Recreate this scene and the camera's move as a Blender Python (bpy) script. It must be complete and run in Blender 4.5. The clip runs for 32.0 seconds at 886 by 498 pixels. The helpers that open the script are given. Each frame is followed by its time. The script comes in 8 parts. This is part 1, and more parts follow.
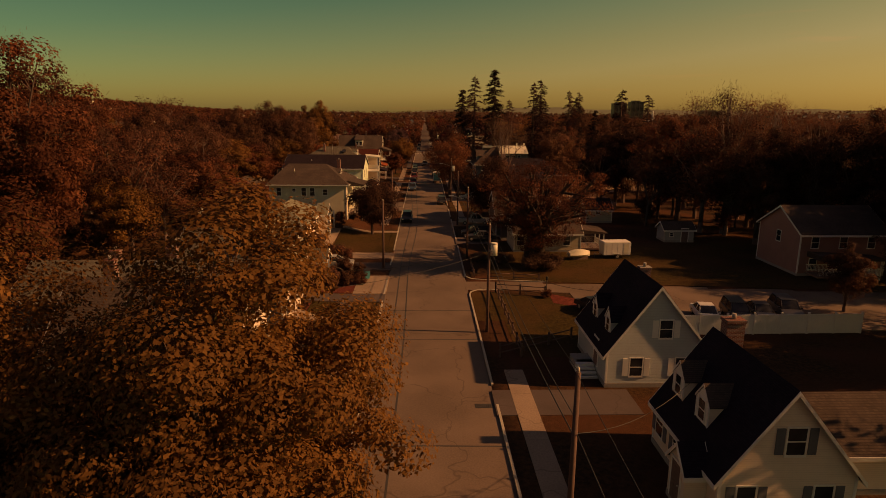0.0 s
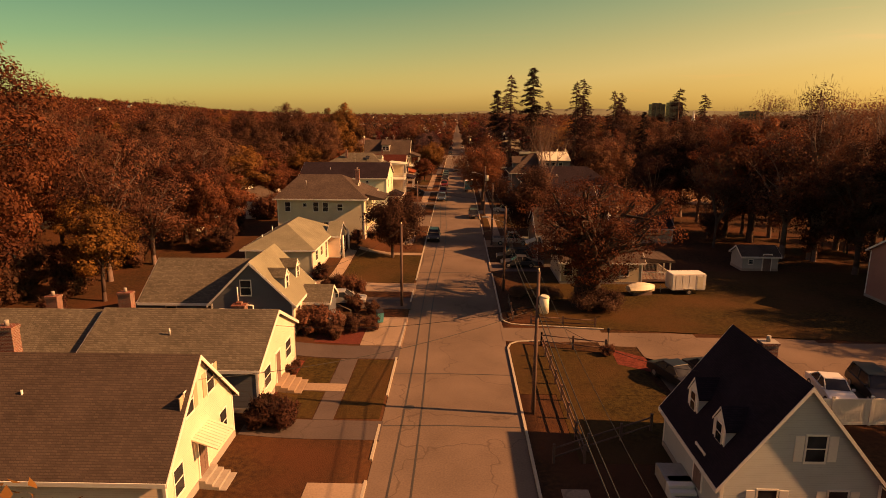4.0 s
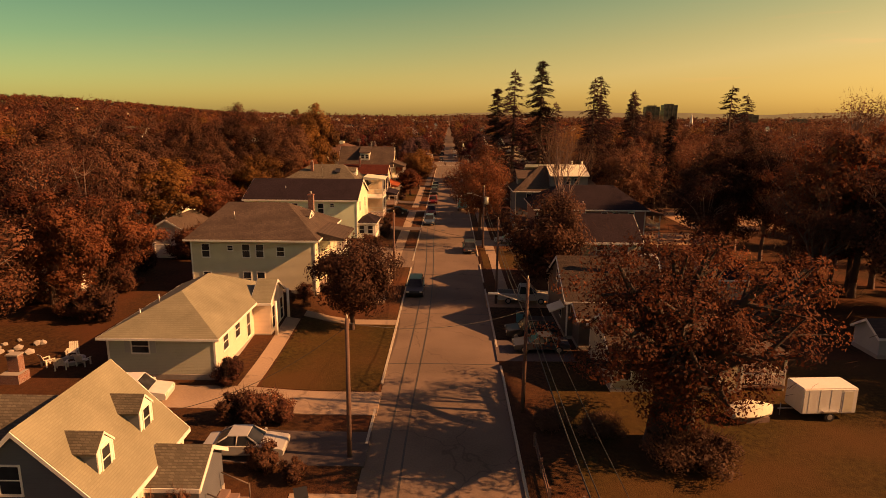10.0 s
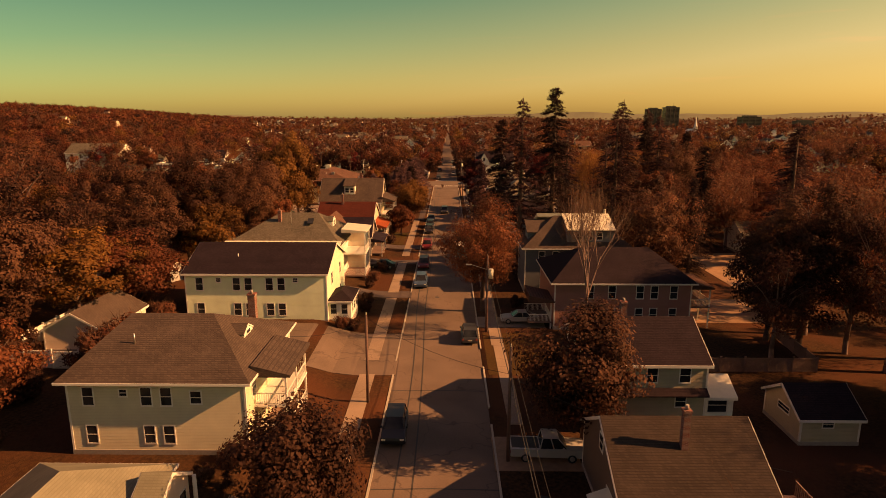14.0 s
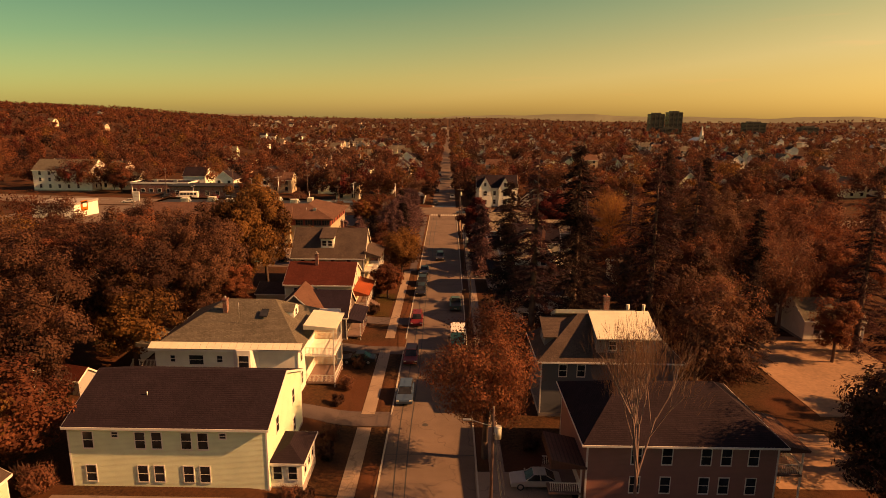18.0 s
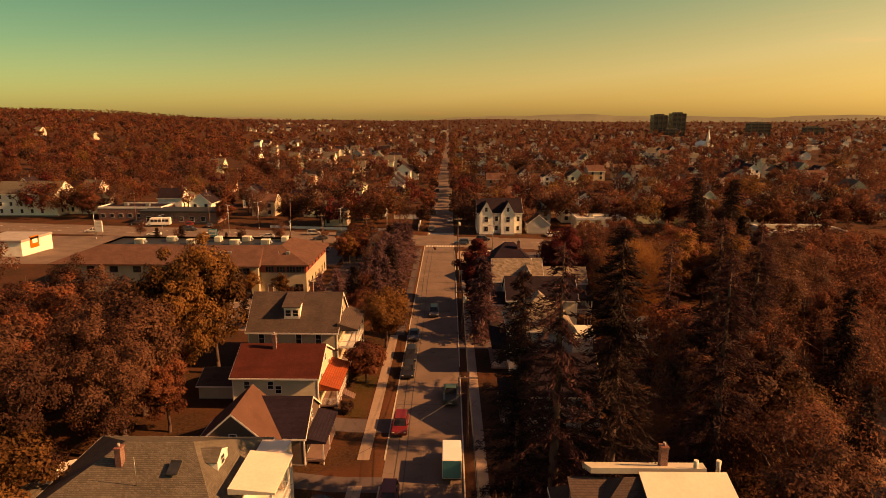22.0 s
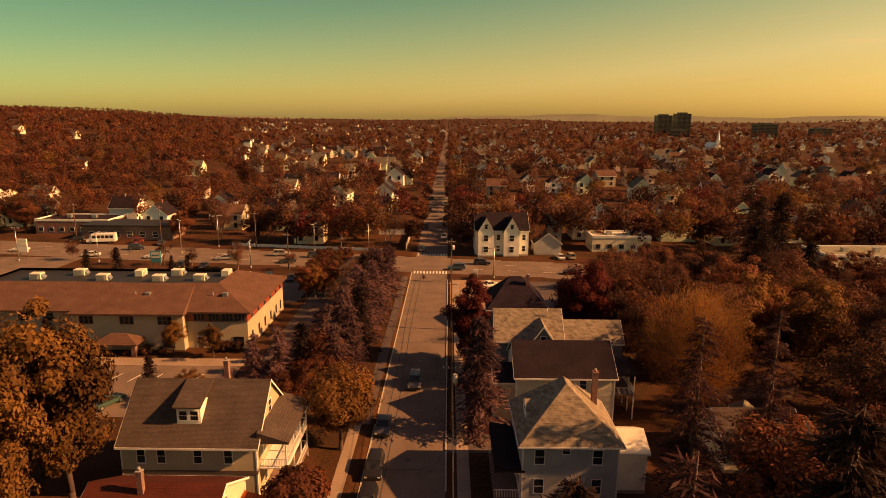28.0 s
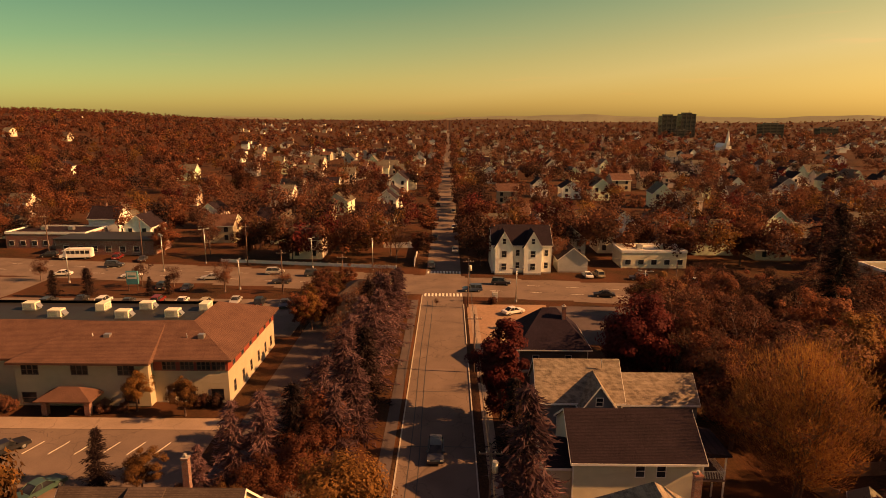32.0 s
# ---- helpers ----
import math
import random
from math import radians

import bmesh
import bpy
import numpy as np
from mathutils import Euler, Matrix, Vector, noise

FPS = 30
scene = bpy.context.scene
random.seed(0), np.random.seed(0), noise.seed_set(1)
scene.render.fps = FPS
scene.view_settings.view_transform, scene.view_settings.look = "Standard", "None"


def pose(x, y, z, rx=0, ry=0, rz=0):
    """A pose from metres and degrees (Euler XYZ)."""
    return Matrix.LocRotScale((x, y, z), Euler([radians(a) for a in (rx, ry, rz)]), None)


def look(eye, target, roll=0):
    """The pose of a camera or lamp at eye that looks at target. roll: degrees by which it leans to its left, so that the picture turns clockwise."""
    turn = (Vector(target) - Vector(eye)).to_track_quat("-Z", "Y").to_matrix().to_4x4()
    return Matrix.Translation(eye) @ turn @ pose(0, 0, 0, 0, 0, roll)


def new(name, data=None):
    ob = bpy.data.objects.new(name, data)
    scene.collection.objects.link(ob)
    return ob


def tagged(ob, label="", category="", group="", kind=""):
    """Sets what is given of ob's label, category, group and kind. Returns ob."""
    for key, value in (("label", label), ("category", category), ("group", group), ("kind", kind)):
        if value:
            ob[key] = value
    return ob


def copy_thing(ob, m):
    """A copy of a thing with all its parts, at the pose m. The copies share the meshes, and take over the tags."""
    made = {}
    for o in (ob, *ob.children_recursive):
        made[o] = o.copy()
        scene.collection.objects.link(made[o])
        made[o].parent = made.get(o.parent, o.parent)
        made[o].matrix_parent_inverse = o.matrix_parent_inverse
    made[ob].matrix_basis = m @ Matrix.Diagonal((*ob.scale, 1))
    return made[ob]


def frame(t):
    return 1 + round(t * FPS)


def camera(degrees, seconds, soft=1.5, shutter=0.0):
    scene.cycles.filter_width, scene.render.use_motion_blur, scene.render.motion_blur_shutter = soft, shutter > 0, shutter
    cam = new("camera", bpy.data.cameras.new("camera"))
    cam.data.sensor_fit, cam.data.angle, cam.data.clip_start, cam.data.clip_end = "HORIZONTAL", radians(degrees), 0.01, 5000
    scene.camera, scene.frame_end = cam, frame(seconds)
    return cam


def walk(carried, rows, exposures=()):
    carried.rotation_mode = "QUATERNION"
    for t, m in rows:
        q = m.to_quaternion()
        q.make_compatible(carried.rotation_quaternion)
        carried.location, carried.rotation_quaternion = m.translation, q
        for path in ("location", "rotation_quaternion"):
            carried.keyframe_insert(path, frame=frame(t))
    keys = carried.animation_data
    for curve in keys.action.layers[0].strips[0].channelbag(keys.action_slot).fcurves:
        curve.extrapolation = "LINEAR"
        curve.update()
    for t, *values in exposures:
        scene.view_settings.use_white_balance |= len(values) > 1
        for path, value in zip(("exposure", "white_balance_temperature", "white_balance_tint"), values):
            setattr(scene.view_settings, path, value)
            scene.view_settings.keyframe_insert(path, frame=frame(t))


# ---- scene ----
cam = camera(72.0, 32.0, 0.55)
PATH = [
    (0, (-2.039, 1.759, 18.738), (-1.426, 21.272, 14.391), 0.48),
    (0.5, (-1.923, 3.288, 18.786), (-1.329, 22.800, 14.433), 0.37),
    (1, (-1.831, 4.894, 18.819), (-1.230, 24.404, 14.461), 0.32),
    (1.5, (-1.752, 6.579, 18.845), (-1.158, 26.089, 14.485), 0.30),
    (2, (-1.685, 8.328, 18.869), (-1.074, 27.838, 14.512), 0.29),
    (2.5, (-1.630, 10.135, 18.893), (-1.084, 29.648, 14.545), 0.28),
    (4.5, (-1.597, 17.810, 18.944), (-2.180, 37.339, 14.666), 0.22),
    (5, (-1.599, 19.831, 18.941), (-1.799, 39.370, 14.675), 0.21),
    (5.5, (-1.588, 21.896, 18.942), (-1.766, 41.436, 14.681), 0.20),
    (6, (-1.553, 24.005, 18.953), (-1.711, 43.546, 14.696), 0.26),
    (6.5, (-1.506, 26.160, 18.978), (-1.663, 45.703, 14.727), 0.33),
    (7, (-1.468, 28.370, 19.010), (-1.624, 47.914, 14.766), 0.37),
    (7.5, (-1.451, 30.638, 19.038), (-1.605, 50.184, 14.801), 0.40),
    (8, (-1.453, 32.963, 19.059), (-1.609, 52.509, 14.826), 0.42),
    (8.5, (-1.467, 35.339, 19.077), (-1.628, 54.885, 14.844), 0.44),
    (9, (-1.481, 37.762, 19.110), (-1.648, 57.307, 14.874), 0.46),
    (9.5, (-1.491, 40.238, 19.188), (-1.659, 59.782, 14.946), 0.48),
    (10, (-1.495, 42.776, 19.349), (-1.661, 62.318, 15.098), 0.50),
    (10.5, (-1.493, 45.375, 19.635), (-1.655, 64.915, 15.375), 0.53),
    (11, (-1.477, 48.013, 20.077), (-1.638, 67.553, 15.815), 0.52),
    (11.5, (-1.441, 50.658, 20.683), (-1.600, 70.200, 16.427), 0.47),
    (12, (-1.377, 53.284, 21.434), (-1.534, 72.827, 17.189), 0.42),
    (12.5, (-1.281, 55.879, 22.285), (-1.438, 75.426, 18.055), 0.35),
    (13, (-1.153, 58.449, 23.178), (-1.314, 77.998, 18.961), 0.27),
    (13.5, (-0.999, 61.012, 24.065), (-1.167, 80.563, 19.856), 0.16),
    (14, (-0.838, 63.587, 24.948), (-1.014, 83.139, 20.746), 0.04),
    (14.5, (-0.673, 66.168, 25.868), (-0.855, 85.722, 21.674), -0.04),
    (16.5, (-0.065, 76.682, 30.141), (-0.241, 96.235, 25.938), 0.11),
    (17, (-0.086, 79.850, 31.002), (-0.250, 99.402, 26.797), 0.30),
    (17.5, (-0.159, 83.156, 31.796), (-0.308, 102.708, 27.587), 0.50),
    (18, (-0.238, 86.471, 32.563), (-0.380, 106.020, 28.345), 0.63),
    (18.5, (-0.233, 89.596, 33.375), (-0.373, 109.144, 29.149), 0.64),
    (19, (-0.130, 92.543, 34.245), (-0.271, 112.090, 30.016), 0.57),
    (19.5, (0.045, 95.380, 35.154), (-0.100, 114.927, 30.924), 0.48),
    (20, (0.258, 98.174, 36.065), (0.107, 117.721, 31.838), 0.36),
    (20.5, (0.473, 101.001, 36.908), (0.315, 120.550, 32.690), 0.25),
    (21, (0.661, 103.937, 37.593), (0.494, 123.489, 33.387), 0.17),
    (21.5, (0.808, 107.012, 38.051), (0.634, 126.566, 33.850), 0.14),
    (22, (0.923, 110.165, 38.275), (0.745, 129.718, 34.072), 0.17),
    (22.5, (1.030, 113.270, 38.324), (0.853, 132.821, 34.114), 0.25),
    (23, (1.151, 116.230, 38.282), (0.977, 135.780, 34.065), 0.35),
    (23.5, (1.291, 119.029, 38.213), (1.121, 138.578, 33.993), 0.44),
    (24, (1.444, 121.716, 38.151), (1.280, 141.266, 33.933), 0.52),
    (24.5, (1.601, 124.368, 38.113), (1.444, 143.918, 33.900), 0.59),
    (25, (1.761, 127.031, 38.102), (1.610, 146.583, 33.895), 0.62),
    (25.5, (1.929, 129.696, 38.110), (1.780, 149.248, 33.904), 0.60),
    (27.5, (2.764, 140.354, 38.290), (2.597, 159.902, 34.065), 0.35),
    (28, (2.796, 142.992, 38.329), (2.634, 162.541, 34.108), 0.39),
    (28.5, (2.746, 145.591, 38.371), (2.591, 165.141, 34.158), 0.44),
    (29, (2.591, 148.108, 38.416), (2.438, 167.660, 34.209), 0.45),
    (29.5, (2.288, 150.493, 38.455), (2.129, 170.045, 34.246), 0.41),
    (30, (1.850, 152.769, 38.480), (1.678, 172.319, 34.264), 0.32),
    (30.5, (1.308, 154.977, 38.496), (1.126, 174.526, 34.274), 0.23),
    (31, (0.699, 157.156, 38.507), (0.515, 176.705, 34.287), 0.17),
    (31.5, (0.059, 159.342, 38.524), (-0.118, 178.892, 34.310), 0.18),
    (32, (-0.584, 161.569, 38.547), (-0.751, 181.122, 34.346), 0.24),
]
walk(cam, [(t, look(eye, target, roll)) for t, eye, target, roll in PATH],
     exposures=[(0, -0.7, 20000, 54), (0.1, -0.4, 20000, 55), (0.2, 0.0, 20000, 56), (0.35, 0.3, 20000, 57), (0.6, 0.38, 20000, 58), (1.6, 0.42, 20000, 58), (8, 0.36, 20000, 58), (18, 0.36, 20000, 56), (32, 0.4, 20000, 55.5)])
# ---------------- light ----------------
SUN_EL, SUN_AZ = 31.0, 5.5        # sun to the right of the street, a touch behind
world = bpy.data.worlds.new("world")
scene.world = world
world.use_nodes = True
wn, wl = world.node_tree.nodes, world.node_tree.links
sky = wn.new("ShaderNodeTexSky")
sky.sky_type, sky.sun_disc = "NISHITA", False
sky.sun_elevation, sky.sun_rotation = radians(SUN_EL), radians(90 + SUN_AZ)
sky.altitude, sky.air_density, sky.dust_density, sky.ozone_density = 50, 1.0, 1.2, 2.0
tint = wn.new("ShaderNodeMix")
tint.data_type, tint.blend_type = "RGBA", "MULTIPLY"
tint.inputs[0].default_value = 1.0
coord = wn.new("ShaderNodeTexCoord")
split = wn.new("ShaderNodeSeparateXYZ")
wl.new(coord.outputs["Generated"], split.inputs[0])
lean = wn.new("ShaderNodeMath")            # the sunward side is warmer and paler
lean.operation = "MULTIPLY_ADD"
lean.inputs[1].default_value = -0.135
wl.new(split.outputs[0], lean.inputs[0])
wl.new(split.outputs[2], lean.inputs[2])
haze = wn.new("ShaderNodeValToRGB")
haze.color_ramp.elements[0].position, haze.color_ramp.elements[0].color = 0.0, (1.02, 1.12, 0.62, 1)
haze.color_ramp.elements[1].position, haze.color_ramp.elements[1].color = 1.0, (0.68, 0.64, 0.76, 1)
for p_, c_ in ((0.03, (1.03, 1.2, 0.7)), (0.07, (0.86, 1.14, 0.64)), (0.12, (0.56, 1.08, 0.64)), (0.18, (0.23, 0.96, 0.62)), (0.25, (0.05, 0.84, 0.58)), (0.32, (0.16, 0.7, 0.6)), (0.45, (0.58, 0.68, 0.74))):
    e_ = haze.color_ramp.elements.new(p_)
    e_.color = (*c_, 1)
wl.new(lean.outputs[0], haze.inputs[0])
wl.new(sky.outputs[0], tint.inputs[6])
wl.new(haze.outputs[0], tint.inputs[7])
wisp_at = wn.new("ShaderNodeVectorMath")      # a few thin warm wisps of cloud
wisp_at.operation = "MULTIPLY"
wisp_at.inputs[1].default_value = (5.0, 5.0, 55.0)
wl.new(coord.outputs["Generated"], wisp_at.inputs[0])
wisp = wn.new("ShaderNodeTexNoise")
wisp.inputs["Scale"].default_value, wisp.inputs["Detail"].default_value = 1.0, 3
wl.new(wisp_at.outputs[0], wisp.inputs["Vector"])
thin = wn.new("ShaderNodeValToRGB")
thin.color_ramp.elements[0].position, thin.color_ramp.elements[0].color = 0.64, (1, 1, 1, 1)
thin.color_ramp.elements[1].position, thin.color_ramp.elements[1].color = 0.8, (1.2, 1.0, 1.0, 1)
wl.new(wisp.outputs[0], thin.inputs[0])
cloud = wn.new("ShaderNodeMix")
cloud.data_type, cloud.blend_type = "RGBA", "MULTIPLY"
cloud.inputs[0].default_value = 1.0
wl.new(tint.outputs[2], cloud.inputs[6])
wl.new(thin.outputs[0], cloud.inputs[7])
wl.new(cloud.outputs[2], wn["Background"].inputs[0])
wn["Background"].inputs[1].default_value = 0.079
sun = new("sun", bpy.data.lights.new("sun", "SUN"))
sun.data.energy, sun.data.angle, sun.data.color = 5.0, radians(0.6), (1.0, 0.76, 0.47)
sun.matrix_world = look((0, 0, 0), (-math.cos(radians(SUN_AZ)) * math.cos(radians(SUN_EL)),
                                   math.sin(radians(SUN_AZ)) * math.cos(radians(SUN_EL)), -math.sin(radians(SUN_EL))))


# ---------------- materials ----------------
def nodes_of(name):
    m = bpy.data.materials.new(name)
    m.use_nodes = True
    n, l = m.node_tree.nodes, m.node_tree.links
    return m, n, l, n["Principled BSDF"]


def ramp(n, l, fac, c0, c1, a=0.3, b=0.7):
    r = n.new("ShaderNodeValToRGB")
    r.color_ramp.elements[0].color, r.color_ramp.elements[1].color = (*c0, 1), (*c1, 1)
    r.color_ramp.elements[0].position, r.color_ramp.elements[1].position = a, b
    l.new(fac, r.inputs[0])
    return r.outputs[0]


def mix(n, l, fac, a, b, kind="MIX"):
    m = n.new("ShaderNodeMix")
    m.data_type, m.blend_type = "RGBA", kind
    for sock, v in ((m.inputs[0], fac), (m.inputs[6], a), (m.inputs[7], b)):
        if isinstance(v, (int, float)):
            sock.default_value = v
        elif isinstance(v, tuple):
            sock.default_value = (*v, 1)
        else:
            l.new(v, sock)
    return m.outputs[2]


def noise_tex(n, l, scale, detail=4, vec=None):
    t = n.new("ShaderNodeTexNoise")
    t.inputs["Scale"].default_value, t.inputs["Detail"].default_value = scale, detail
    if vec is not None:
        l.new(vec, t.inputs["Vector"])
    return t.outputs[0]


def place(n):
    return n.new("ShaderNodeNewGeometry").outputs["Position"]


def bump(n, l, height, strength, bsdf, dist=0.02):
    b = n.new("ShaderNodeBump")
    b.inputs["Strength"].default_value, b.inputs["Distance"].default_value = strength, dist
    l.new(height, b.inputs["Height"])
    l.new(b.outputs[0], bsdf.inputs["Normal"])


def shade(c, k):
    return tuple(max(0.0, min(1.0, v * k)) for v in c)


def plain(name, c, rough=0.8, grain=6.0, big=0.5, vary=0.18, metal=0.0, relief=0.15):
    """Paint, stone or earth: grain and larger stains at real size."""
    m, n, l, p = nodes_of(name)
    pos = place(n)
    a = ramp(n, l, noise_tex(n, l, grain, 5, pos), shade(c, 1 - vary), shade(c, 1 + vary), 0.3, 0.7)
    b = mix(n, l, 0.5, a, ramp(n, l, noise_tex(n, l, big, 3, pos), shade(c, 1 - vary * 1.3), shade(c, 1 + vary), 0.3, 0.7))
    l.new(b, p.inputs["Base Color"])
    p.inputs["Roughness"].default_value, p.inputs["Metallic"].default_value = rough, metal
    if relief:
        bump(n, l, noise_tex(n, l, grain * 3, 4, pos), relief, p)
    return m


def siding(name, c, step=0.115):
    """Clapboard: courses by height, each with a lip, with weather stains."""
    m, n, l, p = nodes_of(name)
    pos = place(n)
    sep = n.new("ShaderNodeSeparateXYZ")
    l.new(pos, sep.inputs[0])
    d = n.new("ShaderNodeMath")
    d.operation = "DIVIDE"
    d.inputs[1].default_value = step
    l.new(sep.outputs[2], d.inputs[0])
    f = n.new("ShaderNodeMath")
    f.operation = "FRACT"
    l.new(d.outputs[0], f.inputs[0])
    lip = ramp(n, l, f.outputs[0], shade(c, 0.62), c, 0.02, 0.2)
    stain = ramp(n, l, noise_tex(n, l, 0.7, 5, pos), shade(c, 0.8), shade(c, 1.06), 0.3, 0.7)
    l.new(mix(n, l, 0.55, lip, stain), p.inputs["Base Color"])
    p.inputs["Roughness"].default_value = 0.6
    inv = n.new("ShaderNodeMath")
    inv.operation = "SUBTRACT"
    inv.inputs[0].default_value = 1.0
    l.new(f.outputs[0], inv.inputs[1])
    bump(n, l, inv.outputs[0], 0.9, p, 0.02)
    return m


def shingles(name, c, step=0.085, vary=0.3, worn=(0.3, 0.3, 0.3), amount=0.0, joint=0.4, relief=0.6):
    """Roof shingles: courses by height, tabs along the eaves, streaks and worn patches."""
    m, n, l, p = nodes_of(name)
    pos = place(n)
    sep = n.new("ShaderNodeSeparateXYZ")
    l.new(pos, sep.inputs[0])
    add = n.new("ShaderNodeMath")
    l.new(sep.outputs[0], add.inputs[0])
    l.new(sep.outputs[1], add.inputs[1])
    com = n.new("ShaderNodeCombineXYZ")
    l.new(add.outputs[0], com.inputs[0])
    l.new(sep.outputs[2], com.inputs[1])
    b = n.new("ShaderNodeTexBrick")
    b.inputs["Color1"].default_value, b.inputs["Color2"].default_value = (*shade(c, 1 - vary), 1), (*shade(c, 1 + vary), 1)
    b.inputs["Mortar"].default_value = (*shade(c, joint), 1)
    b.inputs["Scale"].default_value, b.inputs["Mortar Size"].default_value = 1.0, 0.012
    b.inputs["Brick Width"].default_value, b.inputs["Row Height"].default_value = 0.24, step
    l.new(com.outputs[0], b.inputs["Vector"])
    streak = ramp(n, l, noise_tex(n, l, 0.5, 6, pos), shade(c, 0.7), shade(c, 1.3), 0.3, 0.72)
    col = mix(n, l, 0.5, b.outputs[0], streak)
    if amount:
        course = n.new("ShaderNodeVectorMath")
        course.operation = "MULTIPLY"
        course.inputs[1].default_value = (1.2, 2.6, 1.0)
        l.new(com.outputs[0], course.inputs[0])
        col = mix(n, l, ramp(n, l, noise_tex(n, l, 1.0, 5, course.outputs[0]), (0, 0, 0), (amount,) * 3, 0.4, 0.62), col, worn)
    l.new(col, p.inputs["Base Color"])
    p.inputs["Roughness"].default_value, p.inputs["Specular IOR Level"].default_value = 0.9, 0.12
    bump(n, l, b.outputs[1], relief, p, -0.02)
    return m


def brickwork(name, c=(0.2, 0.062, 0.045)):
    m, n, l, p = nodes_of(name)
    pos = place(n)
    sep = n.new("ShaderNodeSeparateXYZ")
    l.new(pos, sep.inputs[0])
    add = n.new("ShaderNodeMath")
    l.new(sep.outputs[0], add.inputs[0])
    l.new(sep.outputs[1], add.inputs[1])
    com = n.new("ShaderNodeCombineXYZ")
    l.new(add.outputs[0], com.inputs[0])
    l.new(sep.outputs[2], com.inputs[1])
    b = n.new("ShaderNodeTexBrick")
    b.inputs["Color1"].default_value, b.inputs["Color2"].default_value = (*shade(c, 0.7), 1), (*shade(c, 1.3), 1)
    b.inputs["Mortar"].default_value = (0.3, 0.27, 0.24, 1)
    b.inputs["Scale"].default_value, b.inputs["Mortar Size"].default_value = 1.0, 0.01
    b.inputs["Brick Width"].default_value, b.inputs["Row Height"].default_value = 0.21, 0.075
    l.new(com.outputs[0], b.inputs["Vector"])
    l.new(b.outputs[0], p.inputs["Base Color"])
    p.inputs["Roughness"].default_value = 0.85
    bump(n, l, b.outputs[1], 0.5, p, -0.01)
    return m


def leafage(name, c0, c1, c2):
    """Leaves: each leaf its own tone, each tree its own hue; thin enough to glow a little against the sun."""
    m, n, l, p = nodes_of(name)
    g = n.new("ShaderNodeNewGeometry")
    o = n.new("ShaderNodeObjectInfo")
    c0 = tuple(u * 0.6 + v * 0.4 for u, v in zip(c0, c2))
    a = ramp(n, l, g.outputs["Random Per Island"], c0, shade(c1, 0.88), 0.1, 0.95)
    hue = mix(n, l, o.outputs["Random"], a, c2)
    b = mix(n, l, 0.45, a, hue)
    b = mix(n, l, 0.4, b, ramp(n, l, noise_tex(n, l, 0.45, 3, g.outputs["Position"]), shade(c0, 0.8), shade(c2, 1.15), 0.35, 0.65))
    b = mix(n, l, 1.0, b, ramp(n, l, noise_tex(n, l, 0.085, 2, g.outputs["Position"]), (0.5, 0.48, 0.52), (1.35, 1.36, 1.3), 0.4, 0.6), "MULTIPLY")
    l.new(b, p.inputs["Base Color"])
    p.inputs["Roughness"].default_value = 0.75
    p.inputs["Specular IOR Level"].default_value = 0.2
    tr = n.new("ShaderNodeBsdfTranslucent")
    l.new(b, tr.inputs[0])
    ms = n.new("ShaderNodeMixShader")
    ms.inputs[0].default_value = 0.42
    l.new(p.outputs[0], ms.inputs[1])
    l.new(tr.outputs[0], ms.inputs[2])
    l.new(ms.outputs[0], n["Material Output"].inputs[0])
    return m


def tarmac(name, c, crack=0.5, lines=True):
    m, n, l, p = nodes_of(name)
    pos = place(n)
    a = ramp(n, l, noise_tex(n, l, 9, 6, pos), shade(c, 0.75), shade(c, 1.25), 0.3, 0.7)
    b = mix(n, l, 0.5, a, ramp(n, l, noise_tex(n, l, 0.22, 5, pos), shade(c, 0.7), shade(c, 1.3), 0.35, 0.68))
    if lines:
        v = n.new("ShaderNodeTexVoronoi")
        v.feature = "DISTANCE_TO_EDGE"
        v.inputs["Scale"].default_value = 0.16
        warp = n.new("ShaderNodeTexNoise")
        warp.inputs["Scale"].default_value = 0.5
        l.new(pos, warp.inputs["Vector"])
        vm = n.new("ShaderNodeVectorMath")
        vm.operation = "MULTIPLY_ADD"
        vm.inputs[1].default_value = (3.5, 3.5, 0)
        l.new(warp.outputs[1], vm.inputs[0])
        l.new(pos, vm.inputs[2])
        l.new(vm.outputs[0], v.inputs["Vector"])
        b = mix(n, l, ramp(n, l, v.outputs[0], (crack,) * 3, (0, 0, 0), 0.0, 0.012), b, shade(c, 0.35))
    l.new(b, p.inputs["Base Color"])
    p.inputs["Roughness"].default_value, p.inputs["Specular IOR Level"].default_value = 0.9, 0.2
    bump(n, l, noise_tex(n, l, 40, 3, pos), 0.25, p)
    return m


def lawn(name, c0, c1, c2):
    m, n, l, p = nodes_of(name)
    pos = place(n)
    a = ramp(n, l, noise_tex(n, l, 3.5, 8, pos), c0, c1, 0.35, 0.65)
    b = mix(n, l, ramp(n, l, noise_tex(n, l, 0.12, 5, pos), (0, 0, 0), (1, 1, 1), 0.4, 0.62), a, c2)
    b = mix(n, l, ramp(n, l, noise_tex(n, l, 22, 3, pos), (0.35,) * 3, (0, 0, 0), 0.35, 0.6), b, shade(c0, 0.5))
    l.new(b, p.inputs["Base Color"])
    p.inputs["Roughness"].default_value = 0.95
    p.inputs["Specular IOR Level"].default_value = 0.1
    bump(n, l, noise_tex(n, l, 16, 5, pos), 0.8, p, 0.06)
    return m


